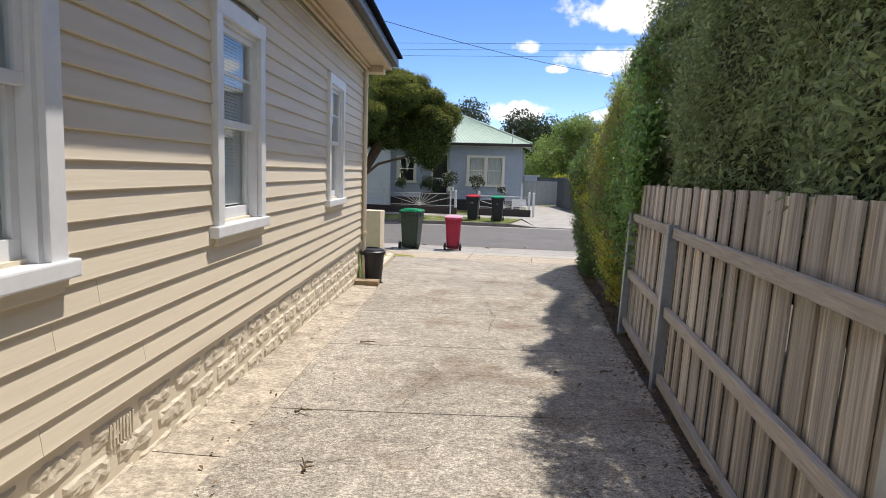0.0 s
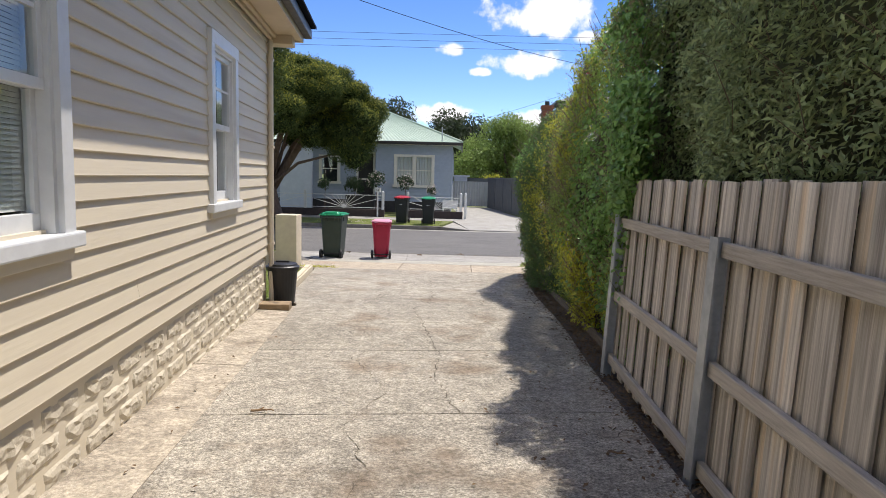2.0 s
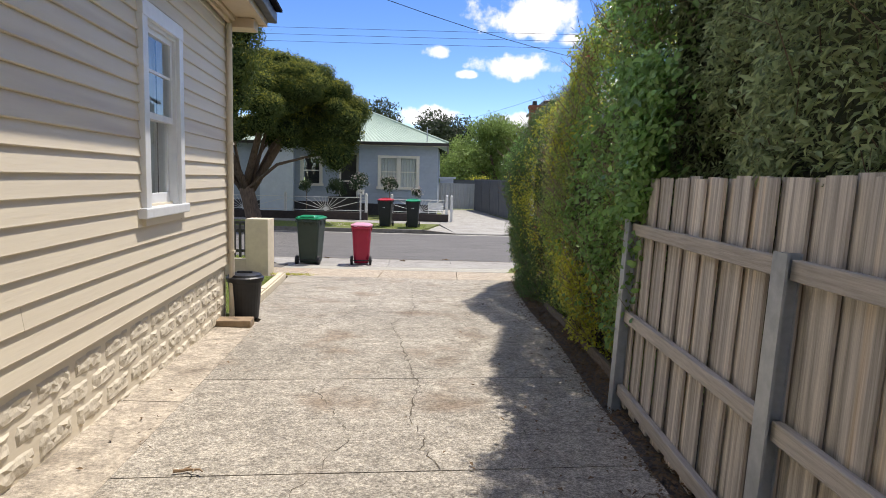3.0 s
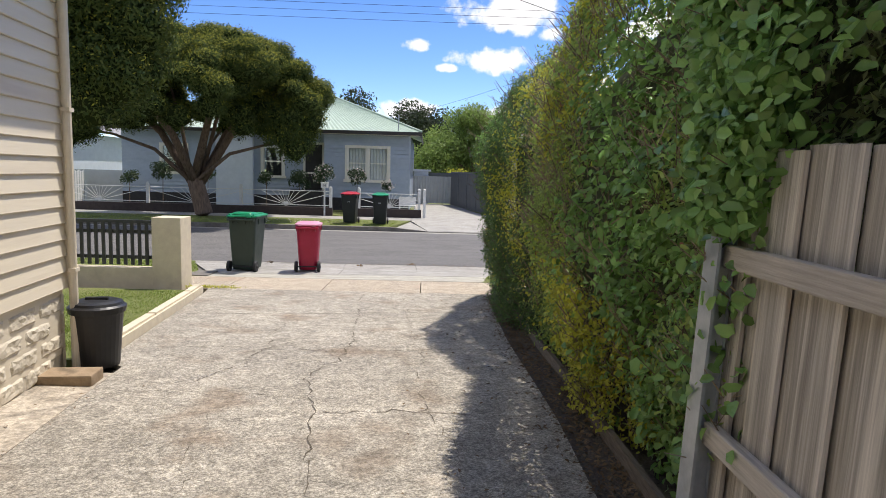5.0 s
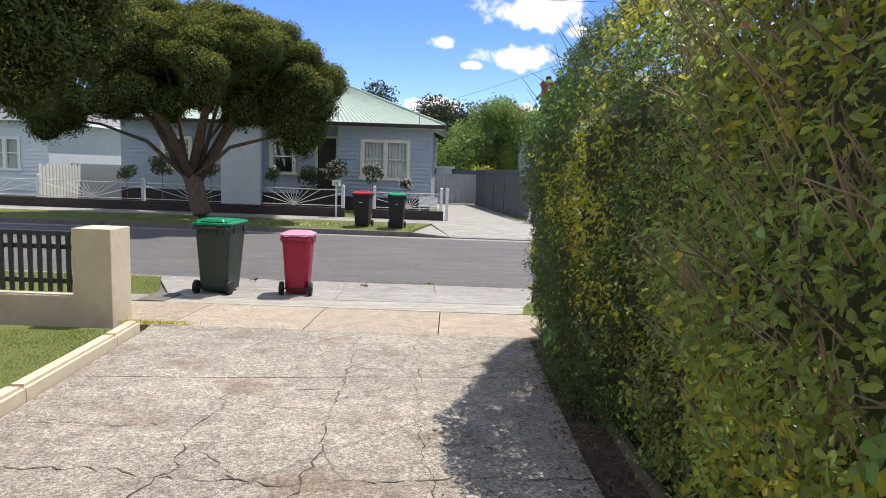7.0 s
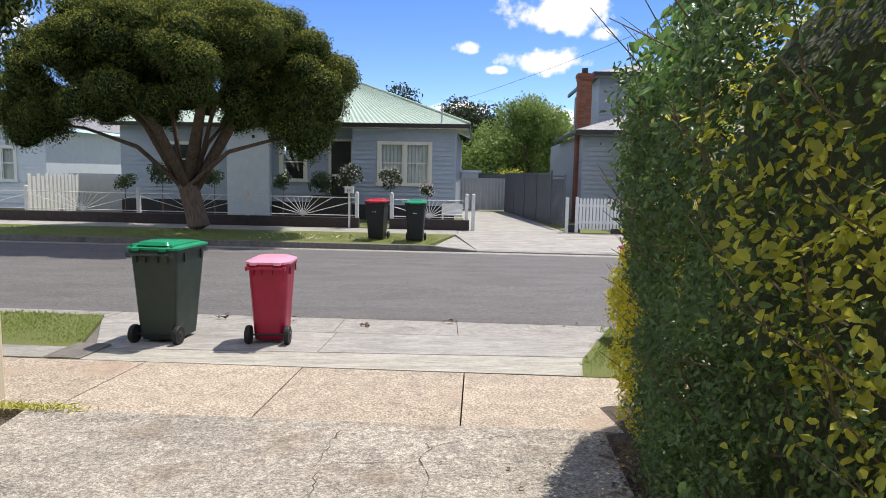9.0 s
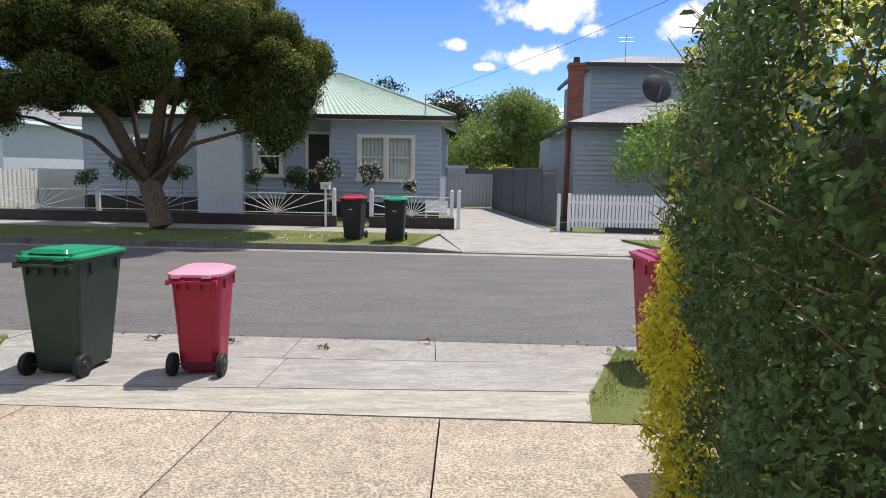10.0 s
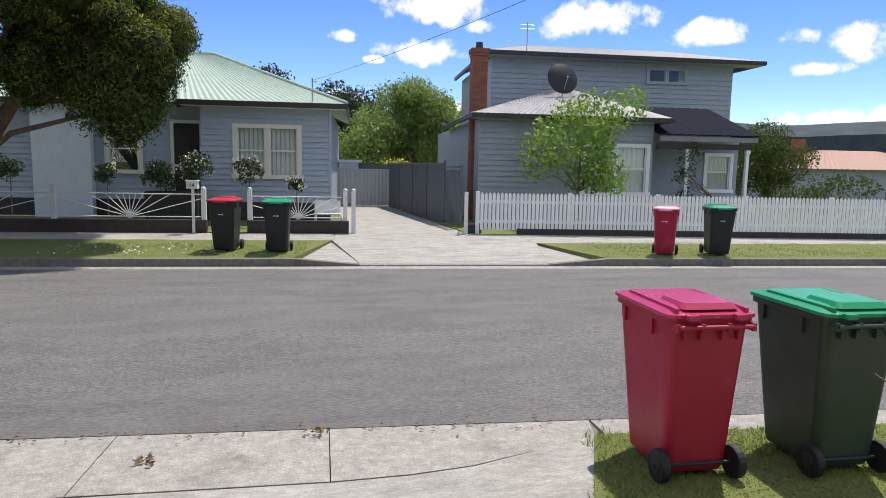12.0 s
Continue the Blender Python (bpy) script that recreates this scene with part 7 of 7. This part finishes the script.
# ---- grass, litter and small things ----
def grass(name, poly_test, area, zf, n, height, seed, mat, label):
    """Upright blades scattered over an area; one object of many blades."""
    r = np.random.RandomState(seed)
    x = r.uniform(area[0], area[2], n * 2)
    y = r.uniform(area[1], area[3], n * 2)
    keep = np.array([poly_test(a, c) for a, c in zip(x, y)])
    x, y = x[keep][:n], y[keep][:n]
    n = len(x)
    z = np.array([zf(a, c) for a, c in zip(x, y)])
    dens = np.array([0.55 + 0.6 * lumps((a, c, 0), 0.9, seed) for a, c in zip(x, y)])
    ang = r.uniform(0, 2 * np.pi, n)
    h = height * r.uniform(0.4, 1.2, n) * np.clip(dens, 0.25, 1.2)
    w = 0.004 + 0.003 * r.rand(n)
    lx, ly = r.normal(0, 0.6, n) * h, r.normal(0, 0.6, n) * h
    dx, dy = np.cos(ang) * w, np.sin(ang) * w
    co = np.stack([np.stack([x - dx, y - dy, z], 1), np.stack([x + dx, y + dy, z], 1), np.stack([x + lx, y + ly, z + h], 1)], 1).reshape(-1, 3)
    me = bpy.data.meshes.new(name)
    me.vertices.add(3 * n)
    me.vertices.foreach_set("co", co.ravel())
    me.loops.add(3 * n)
    me.loops.foreach_set("vertex_index", np.arange(3 * n, dtype=np.int32))
    me.polygons.add(n)
    me.polygons.foreach_set("loop_start", np.arange(n, dtype=np.int32) * 3)
    me.update(calc_edges=True)
    me.materials.append(mat)
    ob = new(name, me)
    return tagged(ob, label, "grass", kind="stuff")


SI = STREET.inverted()


def sd(x, y):
    v = SI @ Vector((x, y, 0))
    return v.x, v.y


def in_right(x, y):
    s, d = sd(x, y)
    return 1.42 < d < 3.4 and s > 1.98 + (d - 1.4) * 0.31 and ((s - 2.95) / 0.5) ** 2 + ((d - 1.62) / 0.15) ** 2 > 1


def in_left(x, y):
    s, d = sd(x, y)
    return 1.42 < d < 3.36 and s < -2.86 - (d - 1.4) * 0.4 and not (d < 1.95 and s > -3.85)


grass("verge_grass", in_right, (1.8, 14.3, 7.5, 17.5), lambda x, y: -0.06, 26000, 0.05, 3, BLADE, "short mown grass on the verge by the bins")
grass("verge_grass", in_left, (-8, 14.5, -2.4, 18.2), lambda x, y: -0.06, 16000, 0.05, 4, BLADE, "short mown grass on the verge by the drive")
grass("lawn_grass", lambda x, y: x < -2.38 and y < 13.5, (-5.6, 9.7, -2.37, 13.6), lambda x, y: ground_z(x, y) + 0.05, 30000, 0.045, 5, BLADE, "short mown front lawn grass")
grass("far_verge_grass", lambda x, y: 11.65 < sd(x, y)[1] < 14.3 and (sd(x, y)[0] < -0.1 or sd(x, y)[0] > 5.8), (-14, 23, 16, 30), lambda x, y: 0.02, 40000, 0.07, 6, BLADE, "bright mown grass along the far kerb")
def edge_test(x, y):
    s, d = sd(x, y)
    e = 1.98 + (d - 1.4) * 0.31
    return 1.36 < d < 3.45 and e - 0.07 + 0.04 * math.sin(d * 9) < s < e + 0.12


grass("verge_fringe", edge_test, (1.8, 14.3, 3.6, 17.5), lambda x, y: -0.055, 2600, 0.085, 13, BLADE, "ragged grass fringe over the crossing edge")
grass("verge_fringe", lambda x, y: 1.33 < sd(x, y)[1] < 1.45 and sd(x, y)[0] > 2.1, (1.8, 14.0, 6.5, 15.6), lambda x, y: -0.04, 2200, 0.07, 14, BLADE, "ragged grass fringe along the footpath")
b = bmesh.new()
rp = random.Random(5)
ring = [b.verts.new((0.55 * (1 + 0.25 * rp.uniform(-1, 1)) * math.cos(a * 0.2618), 0.17 * (1 + 0.3 * rp.uniform(-1, 1)) * math.sin(a * 0.2618), 0.0)) for a in range(24)]
mid = b.verts.new((0, 0, 0.022))
for k in range(24):
    b.faces.new((ring[k], ring[(k + 1) % 24], mid))
thing("bare_soil_patch", b, DUST, "bare dry brown soil patch in the verge", "soil", STREET @ pose(2.95, 1.62, -0.046), kind="structure", smooth=True)
r6 = np.random.RandomState(9)
dz = [(x, y, 0.07) for x, y in zip(r6.uniform(-3.5, -0.3, 130), r6.uniform(25.4, 27.5, 130)) if 11.8 < sd(x, y)[1] < 14 and sd(x, y)[0] < -0.4]
if dz:
    tagged(foliage("daisies", np.array(dz), np.tile((0, 0, 1.0), (len(dz), 1)), 0.045, FLOWER, None, 33, 0.9, 0.4), "small white daisies in the far verge", "flowers", kind="stuff")

# leaf litter along the soil strip and on the drive
r7 = np.random.RandomState(12)
lit = []
for _ in range(4200):
    y = r7.uniform(0.5, 13.3)
    x = edge_x(y) + 0.12 - abs(r7.normal(0, 0.1)) + (r7.rand() < 0.5) * 0.12
    lit.append((x, y, ground_z(x, y) + 0.008))
for _ in range(260):
    y = r7.uniform(0, 13)
    x = edge_x(y) - abs(r7.normal(0, 0.5))
    lit.append((x, y, ground_z(x, y) + 0.016))
for _ in range(60):
    y = r7.uniform(0, 9)
    lit.append((-2.2 + abs(r7.normal(0, 0.25)), y, ground_z(0, y) + 0.022))
for _ in range(130):
    s = r7.uniform(-3, 3.2)
    v = STREET @ Vector((s, r7.normal(3.75, 0.07), 0))
    lit.append((v.x, v.y, -0.105))
tagged(foliage("leaf_litter", np.array(lit), np.tile((0, 0, 1.0), (len(lit), 1)), 0.035, LEAF_DRY, None, 34, 0.5, 0.25), "scattered dry brown leaves on drive and gutter", "leaf litter", kind="stuff")


def dead_twig(x, y, turn, size):
    b = bmesh.new()
    r = random.Random(int(x * 100 + y * 10))
    p = Vector((-size / 2, 0, 0.012))
    for k in range(5):
        q = p + Vector((size / 5, r.uniform(-0.03, 0.03), r.uniform(-0.004, 0.008)))
        tube(b, p, q, 0.009 - 0.001 * k, 0.008 - 0.001 * k, 6)
        if k in (1, 3):
            tube(b, p, p + Vector((0.03, r.choice((-1, 1)) * 0.045, 0.012)), 0.005, 0.003, 5)
        p = q
    thing("dead_twig", b, LEAF_DRY, "small dead brown twig lying on the concrete", "twig", pose(x, y, ground_z(x, y) + 0.006, 0, 0, turn))


dead_twig(-1.62, 5.05, -25, 0.16)
dead_twig(-1.75, 3.05, 20, 0.11)
dead_twig(-1.5, 2.2, 60, 0.1)
dead_twig(0.5, 4.3, 10, 0.1)
for k, (s, d) in enumerate(((-1.35, 3.42), (-0.35, 3.3), (0.68, 3.7), (-2.2, 3.5))):
    v = STREET @ Vector((s, d, 0))
    dead = foliage("leaf_clump", np.array([(v.x + r7.normal(0, 0.04), v.y + r7.normal(0, 0.03), -0.085 + abs(r7.normal(0, 0.008))) for _ in range(16)]), np.tile((0, 0, 1.0), (16, 1)), 0.05, LEAF_DRY, None, 60 + k, 0.5, 0.5)
    tagged(dead, "small heap of dry leaves in the gutter", "leaf litter", kind="stuff")
# weeds in the footpath joint
wd = []
for _ in range(400):
    s = r7.choice([-2.6, -2.3, -2.0, -3.2]) + r7.normal(0, 0.12)
    v = STREET @ Vector((s, r7.normal(0.0, 0.03), 0))
    wd.append((v.x, v.y, 0.02 + 0.03 * r7.rand()))
tagged(foliage("weeds", np.array(wd), np.tile((0, -0.3, 0.6), (len(wd), 1)), 0.05, LEAF_GOLD, None, 70, 0.2, 0.8), "straggling weeds in the footpath joint", "weeds", kind="stuff")
